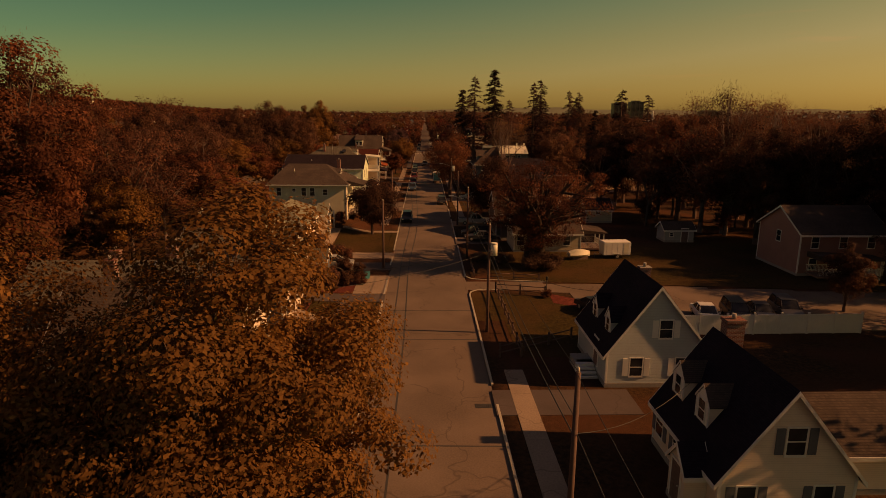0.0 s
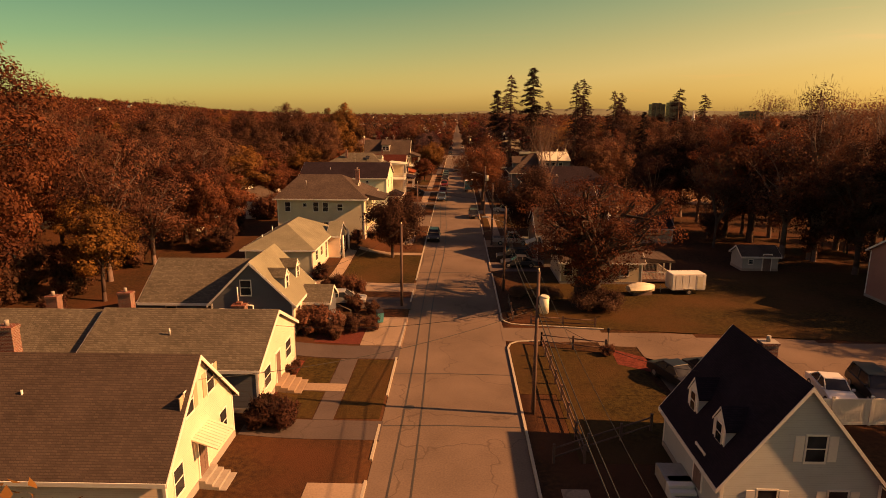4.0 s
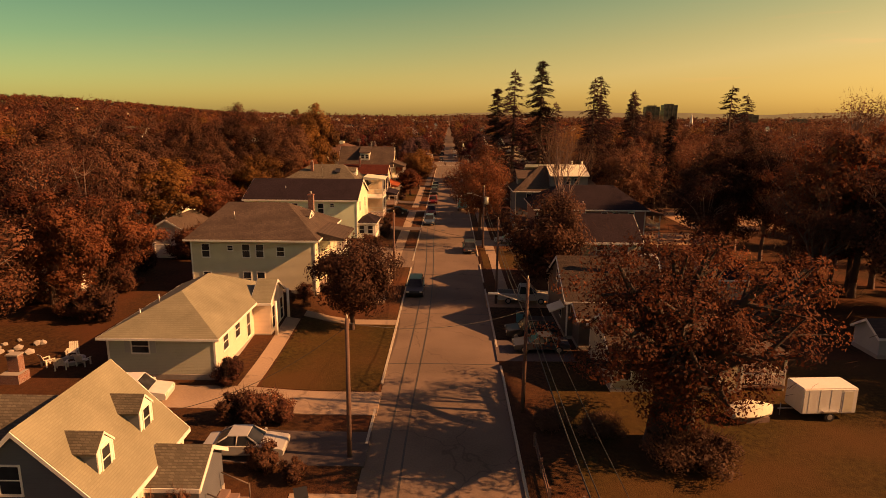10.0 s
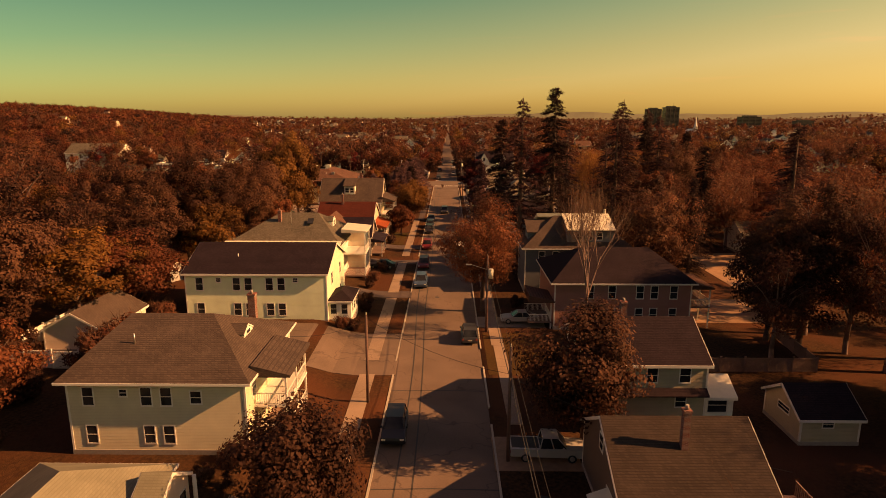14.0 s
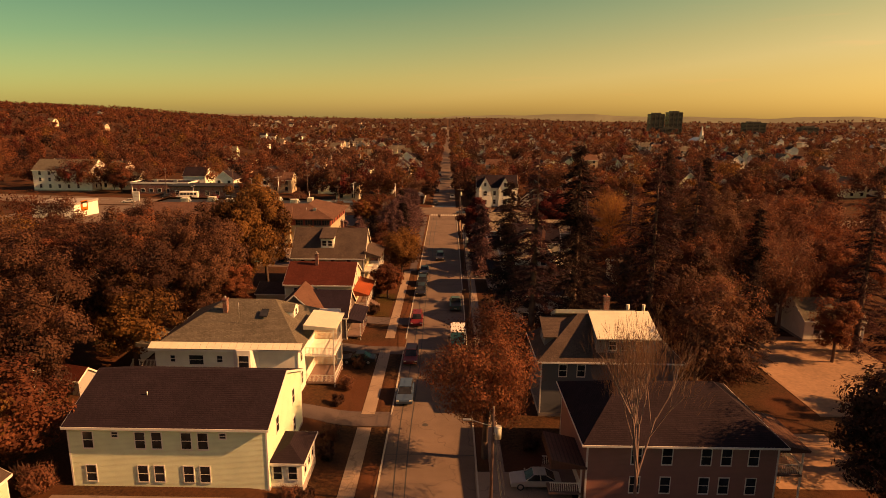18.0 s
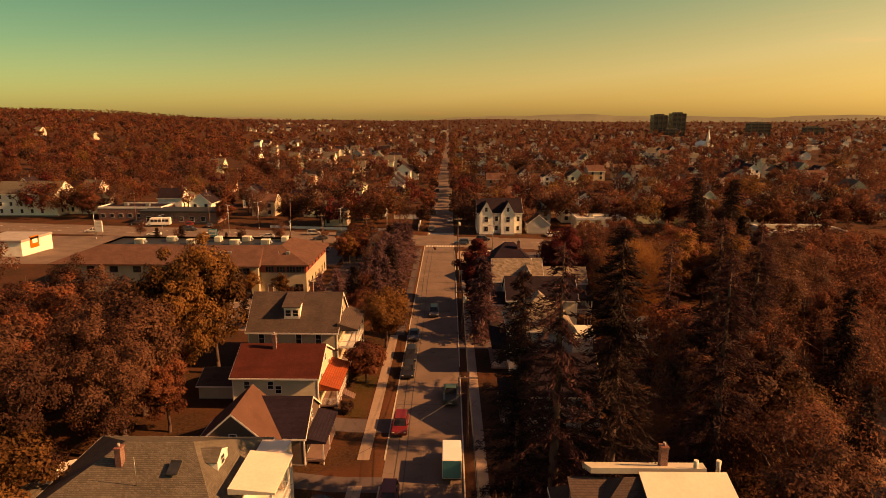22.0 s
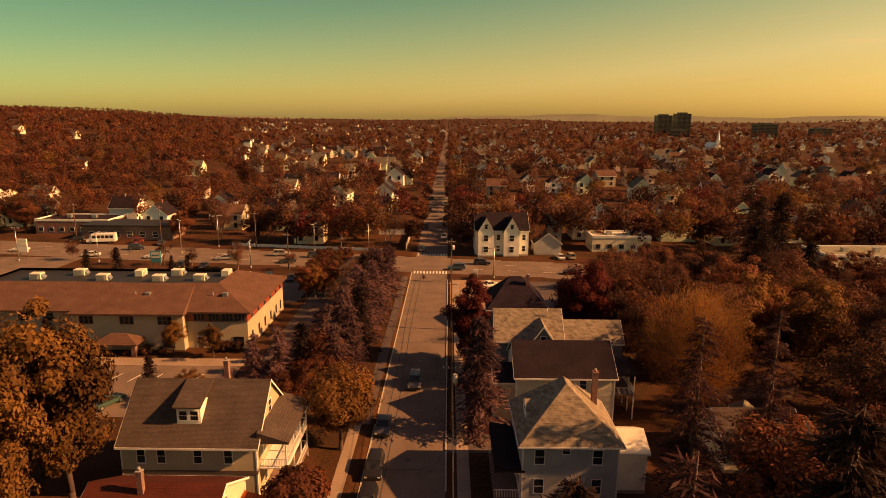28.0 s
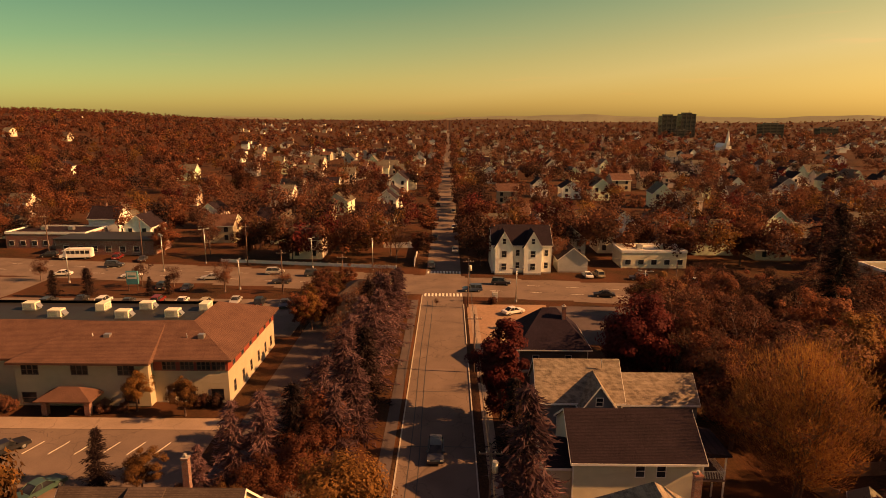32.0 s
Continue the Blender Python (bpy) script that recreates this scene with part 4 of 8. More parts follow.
wing(L8, -33, -27.2, 187, 193, 0.45, 2.8, 4.0, "x", "s_beige", "r_brown")

L9, f = house("two-and-a-half storey tan house with brown roof and dormer", -29.2, -15.8, 197, 207, 0.6, 7.1, 11.6, "x", "s_tan", "r_brown", 0.4, 0.3)
wpart("band", Box(-29.23, -15.77, 196.97, 207.03, 3.7, 4.1), "s_brown", L9)
for u in (-27.2, -25.2, -21.6, -18.6):
    add_window(L9, f, "S", u, 4.9, 0.75, 1.45), add_window(L9, f, "S", u, 1.7, 0.75, 1.45)
d = wpart("dormer", Box(-24.0, -21.6, 198.4, 201.4, 8.2, 10.2), "s_white", L9)
part("dormer_roof", prism(bmesh.new(), [(-24.2, 198.0, 10.15), (-21.4, 198.0, 10.15), (-21.4, 201.9, 11.5), (-24.2, 201.9, 11.5)], (0, 0, 0.14)), "r_brown", d)
for u in (-23.35, -22.25):
    a, b = window_mesh(0.75, 0.95)
    o = new("dormer_window", a)
    o.parent, o.matrix_basis = d, pose(u, 198.4, 8.75)
    o = new("dormer_pane", b)
    o.parent, o.matrix_basis = d, pose(u, 198.4, 8.75)
for u in (199.5, 204.5):
    for z in (1.7, 4.9):
        add_window(L9, f, "E", u, z, 0.8, 1.4)
add_window(L9, f, "E", 202, 8.0, 0.8, 1.3)
porch(L9, -15.8, -13.0, 197.6, 206.4, 1.2, 7.0, "r_brown", 4, 2, True, 1.0, base=0.2)
chimney(L9, -21.0, 204.5, 8.5, 12.6, 0.5, 0.5)

# right side
R0, f = house("cream cape house with dark roof, dormers and blue shutters", 11.3, 17.7, 26, 33.8, 0.1, 2.95, 7.1, "y", "s_yellow", "r_black", 0.3, 0.2, mid=14.3)
add_window(R0, f, "S", 14.6, 3.9, 0.85, 1.3, shutters="s_slate")
for u in (12.6, 16.2):
    add_window(R0, f, "S", u, 0.95, 0.85, 1.35, shutters="s_slate")
for u in (29.4, 32.3):
    dormer(R0, "W", u, 11.9, 3.7, "s_yellow", "r_brown", 1.4, 1.3, 2.4, 0.8)
add_window(R0, f, "W", 30.5, 1.0, 0.9, 1.35, shutters="s_slate"), add_window(R0, f, "W", 32.9, 1.0, 0.9, 1.35, shutters="s_slate")
fw = wing(R0, 10.2, 11.28, 27.0, 28.8, 0.1, 2.5, 3.5, "x", "s_yellow", "r_black", 0.2, 0.12)
door(R0, "W", 27.9, 0.35, fw)
wing(R0, 17.7, 24.5, 28.5, 34, 0.1, 2.6, 4.4, "x", "s_yellow", "r_brown")
chimney(R0, 14.9, 33.0, 6.0, 7.9, 1.0, 0.7)

R1, f = house("pale blue-grey cape house with dark roof and white shutters", 10.6, 17.8, 41, 48.6, 0.1, 2.85, 7.5, "y", "s_blue", "r_black", 0.3, 0.2, mid=14.0)
add_window(R1, f, "S", 14.6, 3.75, 0.85, 1.25, shutters="white")
for u in (12.7, 15.9):
    add_window(R1, f, "S", u, 0.95, 0.85, 1.3, shutters="white")
for u in (43.0, 46.3):
    dormer(R1, "W", u, 11.2, 3.4, "s_blue", "r_black", 1.3, 1.2, 2.4, 0.8)
door(R1, "W", 43.5, 0.75, f)
steps(R1, 9.4, 10.58, 42.6, 44.4, 0.08, 0.75, "S")
wpart("stoop", Box(9.2, 10.56, 43.9, 45.6, -0.1, 0.75), "cement", R1)
steps(R1, 9.2, 10.5, 42.4, 43.9, 0.08, 0.75, "S", "white")
chimney(R1, 14.7, 46.2, 5.6, 7.5, 0.8, 0.6)
wing(R1, 13.0, 18.0, 48.6, 50.4, 0.1, 2.8, 5.7, "y", "s_blue", "r_black")

R2, f = house("low dark brown house with brown shingle roof and brick chimney", 9.0, 17.8, 94.2, 104, 0.1, 3.9, 6.6, "x", "s_brown", "r_slate", 0.4)
fw = wing(R2, 9.6, 15.6, 91.6, 94.15, 0.1, 3.0, 3.7, "x", "s_brown", "r_slate", 0.3, 0.25, mid=94.0)
add_window(R2, f, "S", 16.7, 1.6, 0.9, 1.25), add_window(R2, fw, "S", 13.6, 1.3, 0.9, 1.0)
add_window(R2, f, "W", 97, 1.4, 0.9, 1.3), add_window(R2, f, "W", 99.2, 4.2, 0.8, 1.0)
chimney(R2, 13.4, 97.2, 4.8, 8.0, 0.42, 0.42)
wpart("awning", prism(bmesh.new(), [(7.7, 95.2, 2.3), (9.0, 95.2, 2.8), (9.0, 95.2, 2.7), (7.7, 95.2, 2.2)], (0, 2.0, 0)), "sheet", R2)
wpart("deck", Box(17.85, 20.6, 94.6, 97.4, 2.0, 2.2), "wood", R2)
bm = bmesh.new()
for x in np.arange(17.9, 20.6, 0.18):
    box(bm, x, x + 0.05, 94.6, 94.65, 2.2, 3.1)
for y in np.arange(94.6, 97.4, 0.18):
    box(bm, 20.52, 20.57, y, y + 0.05, 2.2, 3.1)
box(bm, 17.9, 20.6, 94.58, 94.67, 3.1, 3.18), box(bm, 20.5, 20.6, 94.6, 97.4, 3.1, 3.18)
wpart("deck_rail", bm, "wood", R2)
for x, y in ((20.4, 94.8), (20.4, 97.2), (18.2, 94.8)):
    wpart("deck_post", Box(x - 0.07, x + 0.07, y - 0.07, y + 0.07, -0.2, 2.0), "wood", R2)

R2b, f = house("two-storey tan house with dark roof and small lean-to", 10.4, 19.8, 109, 118, 0.1, 6.1, 8.4, "x", "s_tan", "r_dark", 0.3)
for u in (15.4, 18.0):
    add_window(R2b, f, "S", u, 4.4, 0.8, 1.15)
add_window(R2b, f, "S", 17.8, 2.3, 0.8, 0.9)
wpart("pent_roof", prism(bmesh.new(), [(10.4, 108.96, 3.9), (10.4, 108.3, 3.5), (10.4, 108.3, 3.4), (10.4, 108.96, 3.4)], (9.4, 0, 0)), "r_dark", R2b)
fw = wing(R2b, 19.82, 22.2, 109.3, 113, 0.1, 3.2, 4.2, "x", "s_white", "sheet", 0.25, 0.15)
add_window(R2b, fw, "S", 20.9, 1.7, 1.5, 1.2)
chimney(R2b, 14.4, 114.5, 7.2, 9.4, 0.5, 0.5)

garage, f = house("small tan garage with dark roof", 26.4, 31.0, 107, 112.4, 0.1, 2.5, 4.1, "x", "s_tan", "r_dark", 0.25, group="sheds and garages", category="garage", name="garage")
add_window(garage, f, "S", 28.5, 1.6, 0.8, 0.5)
add_window(garage, f, "W", 109.5, 1.8, 1.6, 0.5)

R3, f = house("two-storey red-brown house with hipped roof", 11.8, 28.0, 133.4, 145, 0.2, 6.2, 9.0, "hip_x", "s_umber", "r_dark", 0.5, ridge=(15.9, 24.4))
for u in (16.0, 18.6, 21.9, 23.6, 25.9):
    add_window(R3, f, "S", u, 4.0, 0.8, 1.5), add_window(R3, f, "S", u, 1.3, 0.8, 1.45)
porch(R3, 28.0, 30.6, 134, 140, 2.8, 5.2, "r_umber", 3, 1, True, 0.6)
porch(R3, 8.8, 11.6, 133.6, 138, 1.0, 3.6, "r_umber", 2, 1, True, 0.7)

R4, f = house("grey house with hipped roof and pale sheet shed dormer", 10.2, 25.2, 149.2, 157.4, 0.2, 7.2, 10.8, "hip_x", "s_slate", "r_brown", 0.5, ridge=(14.8, 21.0))
d = wpart("shed_dormer", prism(bmesh.new(), [(16.2, 149.6, 7.2), (16.2, 149.6, 9.3), (16.2, 153.6, 10.8), (16.2, 153.6, 7.2)], (6.6, 0, 0)), "s_slate2", R4)
part("dormer_roof", prism(bmesh.new(), [(16.0, 148.7, 9.35), (22.9, 148.7, 9.35), (22.9, 153.6, 10.95), (16.0, 153.6, 10.95)], (0, 0, 0.12)), "sheet", d, "pale sunlit metal sheet roof")
wpart("side_roof", prism(bmesh.new(), [(10.6, 151.0, 8.6), (14.4, 151.0, 8.6), (14.4, 154.5, 9.9), (10.6, 154.5, 9.9)], (0, 0, 0.14)), "r_brown", R4)
wpart("side_dormer", prism(bmesh.new(), [(10.8, 151.3, 7.0), (10.8, 151.3, 8.62), (10.8, 154.3, 9.8), (10.8, 154.3, 7.0)], (3.4, 0, 0)), "s_slate2", R4)
wpart("rear_roof", prism(bmesh.new(), [(12.4, 154.2, 10.5), (21.6, 154.2, 10.5), (22.6, 157.2, 9.2), (12.4, 157.2, 9.2)], (0, 0, 0.5)), "sheet", R4)
for u in (12.6, 14.6):
    add_window(R4, f, "S", u, 4.9, 0.8, 1.3)
for u in (18.0, 19.4, 20.8):
    a, b = window_mesh(0.75, 0.95)
    o = new("dormer_window", a)
    o.parent, o.matrix_basis = d, pose(u, 149.6, 7.9)
    o = new("dormer_pane", b)
    o.parent, o.matrix_basis = d, pose(u, 149.6, 7.9)
chimney(R4, 18.6, 155.6, 9.0, 12.2, 0.6, 0.6)
for x in (20.8, 22.6):
    wpart("roof_vent", tube(bmesh.new(), (x, 154.4, 10.2), (x, 154.4, 11.6), 0.16, 0.2, 10), "sheet", R4)

R5, f = house("grey-green house with steep hipped pale roof", 10.3, 19.8, 197.4, 206.5, 0.2, 7.5, 11.8, "hip_y", "s_grey", "r_worn", 0.45, ridge=(201.2, 203))
for u in (12.0, 17.7):
    add_window(R5, f, "S", u, 5.0, 0.9, 1.5), add_window(R5, f, "S", u, 1.8, 0.9, 1.5)
add_window(R5, f, "S", 14.6, 6.1, 0.7, 0.7)
dormer(R5, "W", 202, 11.0, 8.0, "s_grey", "r_worn", 2.2, 1.0, 2.4, 0.7)
porch(R5, 7.6, 10.3, 197.6, 206, 1.0, 4.2, "r_dark", 3, 1, True, 0.6)
chimney(R5, 18.5, 203.4, 8.0, 12.2, 0.55, 0.55)
wing(R5, 19.8, 23.5, 200, 205, 0.2, 5.0, 6.2, "x", "s_white", "sheet")

R6, f = house("beige house with dark grey gable roof", 11.4, 23.8, 214, 223, 0.2, 7.0, 10.0, "x", "s_beige", "r_dark", 0.35)
for u in (17.8, 19.8):
    add_window(R6, f, "S", u, 5.2, 0.8, 1.2), add_window(R6, f, "S", u, 1.8, 0.8, 1.3)
wing(R6, 8.8, 11.4, 214.6, 220, 0.2, 6.0, 7.4, "x", "s_beige", "r_dark")
porch(R6, 23.8, 27.0, 216, 221, 3.6, 6.4, "r_dark", 3, 1, True, 0.4)

R7, f = house("house with worn pale gable roof and a front gable", 9.8, 19.4, 226, 233, 0.2, 7.4, 10.8, "x", "s_slate2", "r_worn", 0.4)
fw = wing(R7, 14.4, 18.2, 224.2, 228, 0.2, 7.2, 9.9, "y", "s_slate2", "r_worn", 0.3)
add_window(R7, fw, "S", 16.3, 7.4, 0.7, 0.9), add_window(R7, fw, "S", 16.3, 4.5, 0.8, 1.3)
wing(R7, 19.4, 28.2, 226.6, 232, 0.2, 6.8, 9.2, "x", "s_slate2", "r_worn")
vent(R7, 17.4, 228.5, 10.5, 0.6)

R8, f = house("dark house with black hipped roof", 10.4, 21.0, 250, 261, 0.2, 4.4, 8.9, "hip_x", "s_brown", "r_black", 0.5, ridge=(14.6, 16.8))
chimney(R8, 17.8, 254, 6.5, 9.6, 0.6, 0.6)
add_window(R8, f, "S", 13, 1.6, 0.9, 1.3), add_window(R8, f, "S", 18, 1.6, 0.9, 1.3)

# brown-roofed two-storey building on the left
def big_building():
    zb, ze = 0.95, 7.8
    top = thing("office_building", -46, 246, zb, "two-storey cream block with brown hipped roof and red bands", "building")
    x0, x1, y0, y1 = -84, -29.6, 236.8, 258
    wpart("foundation", Box(x0 - 0.05, x1 + 0.05, y0 - 0.05, y1 + 0.05, zb - 1.5, zb + 0.35), "cement", top)
    wpart("wall", Box(x0, x1, y0, y1, zb + 0.3, ze - 0.1), "s_tan", top)
    wpart("bay_wall", Box(-57, -39.5, 235.4, y0, zb + 0.3, ze - 0.1), "s_tan", top)
    wpart("red_band", Box(-39.5, x1 + 0.03, y0 - 0.04, y0 - 0.003, 5.7, ze - 0.15), "s_red", top, "dark red panel band")
    wpart("red_band", Box(x1 + 0.003, x1 + 0.04, y0, y1, 5.7, ze - 0.15), "s_red", top)
    z0, z1, i = ze - 0.25, 10.3, 7.0
    bm = bmesh.new()
    o = 0.8
    e = [(x0 - o, y0 - o), (-57.6, y0 - o), (-57.6, 235.4 - o), (-39, 235.4 - o), (-39, y0 - o), (x1 + o, y0 - o), (x1 + o, y1 + o), (x0 - o, y1 + o)]
    lo = [bm.verts.new((*c, z0)) for c in e]
    hi = [bm.verts.new(c) for c in ((x0 + i, y0 + i, z1), (-56, y0 + i, z1), (-51, y0 + i - 0.4, z1), (-45, y0 + i - 0.4, z1), (-40.5, y0 + i, z1), (x1 - i, y0 + i, z1), (x1 - i, y1 - 5, z1), (x0 + i, y1 - 5, z1))]
    for k in range(8):
        bm.faces.new((lo[k], lo[(k + 1) % 8], hi[(k + 1) % 8], hi[k]))
    fl = [bm.verts.new((*c, z0 - 0.3)) for c in e]
    for k in range(8):
        bm.faces.new((fl[k], fl[(k + 1) % 8], lo[(k + 1) % 8], lo[k]))
    bm.faces.new(fl[::-1])
    bmesh.ops.recalc_face_normals(bm, faces=bm.faces)
    wpart("roof", bm, "r_umber", top)
    wpart("roof_deck", Box(x0 + i - 0.3, x1 - i + 0.3, y0 + i - 0.3, y1 - 5 + 0.3, z1 - 1.1, z1 - 0.5), "black", top)
    f = (x0, x1, y0, y1)
    fb = (-57, -39.5, 235.4, y0)
    for u in (-55, -48.5, -42.4):
        for k in (-0.75, 0, 0.75):
            add_window(top, fb, "S", u + k, 5.7, 0.6, 1.2, "s_brown")
    for u in (-37.4, -35.0, -32.8, -30.8):
        for k in (-0.6, 0, 0.6):
            add_window(top, (x0, x1, y0 - 0.045, y1), "S", u + k, 5.9, 0.45, 1.1, "s_brown")
    for u in (-55.5, -42.0):
        add_window(top, fb, "S", u, 1.7, 1.8, 1.4, "s_brown")
    for u in (-35.0, -31.2):
        add_window(top, f, "S", u, 1.7, 1.6, 1.4, "s_brown")
    door(top, "S", -37.4, zb + 0.1, f)
    for u in (239, 242.5, 246, 249.5, 253, 256):
        add_window(top, (x0, x1 + 0.045, y0, y1), "E", u, 5.9, 0.8, 1.2, "s_brown")
        add_window(top, f, "E", u, 2.0, 0.7, 1.5, "s_brown")
    for u in (-62, -66, -71, -76):
        add_window(top, f, "S", u, 5.7, 1.6, 1.2, "s_brown"), add_window(top, f, "S", u, 1.7, 1.6, 1.4, "s_brown")
    r, t = hip_roof(-52.5, -46, 232.6, 235.5, 3.6, 4.6, 0.4, -50.5, -48, "x")
    wpart("canopy", r, "r_umber", top)
    for x in (-52, -46.5):
        wpart("canopy_post", Box(x - 0.35, x + 0.35, 232.8, 233.5, 0.5, 3.4), "brick", top)
    for x, y in ((-36.2, 240.2), (-49, 240.0)):
        vent(top, x, y, 9.1, 0.6)
        wpart("roof_vent", Box(x + 1.6, x + 2.4, y - 0.3, y + 0.4, 8.8, 9.6), "metal", top)
    return top


big_building()
# roof units stand on the sunken deck
def roof_unit():
    t = thing("rooftop_unit", 0, 0, 0, "pale metal rooftop air handler on a flat roof", "roof unit", "rooftop air handlers")
    bm = box(bmesh.new(), -1.0, 1.0, -0.7, 0.7, 0.15, 1.2)
    bmesh.ops.bevel(bm, geom=bm.edges[:], offset=0.05, segments=1, affect="EDGES")
    part("casing", bm, "sheet", t)
    part("curb", box(bmesh.new(), -1.05, 1.05, -0.75, 0.75, 0, 0.15), "metal", t)
    part("hood", prism(bmesh.new(), [(1.0, -0.5, 0.4), (1.0, -0.5, 1.0), (1.5, -0.5, 0.4)], (0, 1.0, 0)), "metal", t)
    g = bmesh.new()
    for k in range(6):
        box(g, -0.8, 0.5, -0.73, -0.7, 0.3 + k * 0.13, 0.36 + k * 0.13)
    part("grille", g, "cement", t)
    return t


ru = roof_unit()
spots = [(-70, 247), (-64, 250), (-58, 246.6), (-53, 250), (-48, 246.4), (-46.5, 250.6), (-41, 247), (-37.5, 250.4)]
ru.matrix_basis = pose(*spots[0], 9.78)
for x, y in spots[1:]:
    copy_thing(ru, pose(x, y, 9.78, 0, 0, 90 * ((int(x) + int(y)) % 2)))

# further houses seen between trees
Ra, f = house("low tan house with porch behind an oak", 10.3, 19.6, 83.6, 90.6, 0.1, 2.9, 4.9, "x", "s_tan", "r_brown", 0.35)
porch(Ra, 19.6, 23.0, 84, 88.5, 0.5, 2.8, "r_brown", 3, 1, True, 0.4)
for u in (11.2, 14.2, 17.6):
    add_window(Ra, f, "S", u, 1.1, 0.9, 1.2)
Rb, f = house("grey two-storey house hidden among spruces", 10.2, 19.5, 178.5, 189, 0.2, 5.8, 9.0, "x", "s_grey", "r_dark", 0.35)
porch(Rb, 7.6, 10.2, 180, 187, 1.0, 3.6, "r_dark", 3, 1, True, 0.5)
for u in (12.2, 15.0, 17.6):
    add_window(Rb, f, "S", u, 4.0, 0.8, 1.3), add_window(Rb, f, "S", u, 1.3, 0.8, 1.3)
shed, f = house("small grey garden shed in deep shade", 34.0, 38.4, 90.4, 93.6, 0.1, 2.1, 3.1, "x", "s_grey", "r_brown", 0.2, category="shed", name="shed", group="sheds and garages", boards=False)
add_window(shed, f, "S", 35.0, 1.0, 0.5, 0.5), door(shed, "S", 37.0, 0.1, f)
gl, f = house("cream garage with brown roof", -42, -35.8, 122, 130.6, 1.5, 4.0, 5.8, "y", "s_yellow", "r_brown", 0.3, category="garage", name="garage", group="sheds and garages")
door(gl, "S", -37.4, 1.6, f), add_window(gl, f, "E", 126, 2.6, 0.9, 0.9)
for x, y, wl_, rf_ in ((-58, 82, "s_white", "r_grey"), (-60, 104, "s_yellow", "r_brown"), (-52, 148, "s_white", "r_dark"), (-46, 190, "s_tan", "r_red"), (58, 178, "s_white", "r_grey"), (78, 166, "s_white", "r_brown"), (38, 208, "s_beige", "r_brown"), (46, 246, "s_grey", "r_dark"), (65, 143, "s_white", "r_brown")):
    zb = ground_z(x, y) + 0.1
    h_, f = house("pale back house glimpsed between trees", x - 4.5, x + 4.5, y - 4, y + 4, zb, zb + 3.4, zb + 5.8, "x", wl_, rf_, 0.3, group="houses behind the trees")
    for u in (-2.6, 0, 2.6):
        add_window(h_, f, "S", x + u, zb + 1.2, 0.9, 1.2)
    add_window(h_, f, "E", y, zb + 1.2, 0.9, 1.2)
wh, f = house("large white three-storey house with dormers above the avenue", -177, -152, 345, 358, 0.3, 9.2, 13.2, "x", "s_white", "r_grey", 0.5, group="houses of the town")
for u in range(-174, -154, 4):
    for z in (1.4, 4.2, 6.9):
        add_window(wh, f, "S", u, z, 1.0, 1.5)
for u in (348, 351.5, 355):
    for z in (1.4, 4.2, 6.9):
        add_window(wh, f, "E", u, z, 1.0, 1.5)
vic, f = house("white three-storey house with twin front gables", 10.5, 25.5, 312, 324, 0.2, 7.6, 11.6, "x", "s_white", "r_dark", 0.4, group="houses of the town")
for u in (13.4, 20.6):
    fw = wing(vic, u - 2.2, u + 2.2, 310.2, 316, 0.2, 7.4, 11.2, "y", "s_white", "r_dark", 0.35)
    add_window(vic, fw, "S", u, 8.0, 0.8, 1.3), add_window(vic, fw, "S", u, 4.6, 1.2, 1.6), add_window(vic, fw, "S", u, 1.4, 1.2, 1.6)
for u in (17.0, 24.2):
    add_window(vic, f, "S", u, 4.6, 0.9, 1.5), add_window(vic, f, "S", u, 1.4, 0.9, 1.5)
wing(vic, 27.5, 35, 313, 320, 0.2, 3.6, 6.6, "y", "s_grey", "r_dark")
Rc, f = house("two-storey brown house with a front porch behind a lawn", 42.4, 53, 71, 80, 0.1, 5.4, 8.0, "x", "s_umber", "r_brown", 0.45)
for u in (44.2, 47.6, 51.0):
    add_window(Rc, f, "S", u, 3.5, 0.85, 1.3), add_window(Rc, f, "S", u, 0.9, 0.85, 1.3)
add_window(Rc, f, "W", 75.5, 3.5, 0.85, 1.3)
porch(Rc, 43.4, 51.0, 68.6, 71.0, 0.6, 2.7, "r_brown", 3, 1, True, 0.4)
store = thing("store", -121, 277, 0.3, "small store with orange front and white sign", "store")
wpart("wall", Box(-128, -115, 271, 284, -0.5, 5.0), "s_white", store)
wpart("parapet", Box(-128.2, -114.8, 270.8, 284.2, 4.9, 5.5), "cement", store)
wpart("orange_front", Box(-114.98, -114.8, 274.5, 278.0, 2.6, 5.8), plain("orange_panel", (0.55, 0.13, 0.02), 0.6), store)
wpart("sign", Box(-114.78, -114.7, 275.2, 277.3, 3.8, 5.0), "white", store)
diner = thing("shop", -95, 335, 0.3, "low flat-roofed dark shop beside the avenue", "shop")
wpart("wall", Box(-112, -84, 330, 341, -0.5, 4.2), "brick", diner)
wpart("roof", Box(-112.4, -83.6, 329.6, 341.4, 4.2, 4.7), "black", diner)
for u in range(-109, -85, 4):
    add_window(diner, (-112, -84, 330, 341), "S", u, 1.0, 1.6, 1.6)
school, f = house("two-storey pale house before the avenue", -21.5, -12.6, 272, 282, 0.3, 5.6, 7.6, "hip_x", "s_tan", "r_brown", 0.4, ridge=(-18, -16))
for u in (-19.6, -17, -14.4):
    add_window(school, f, "S", u, 3.6, 0.8, 1.2), add_window(school, f, "S", u, 1.2, 0.8, 1.3)


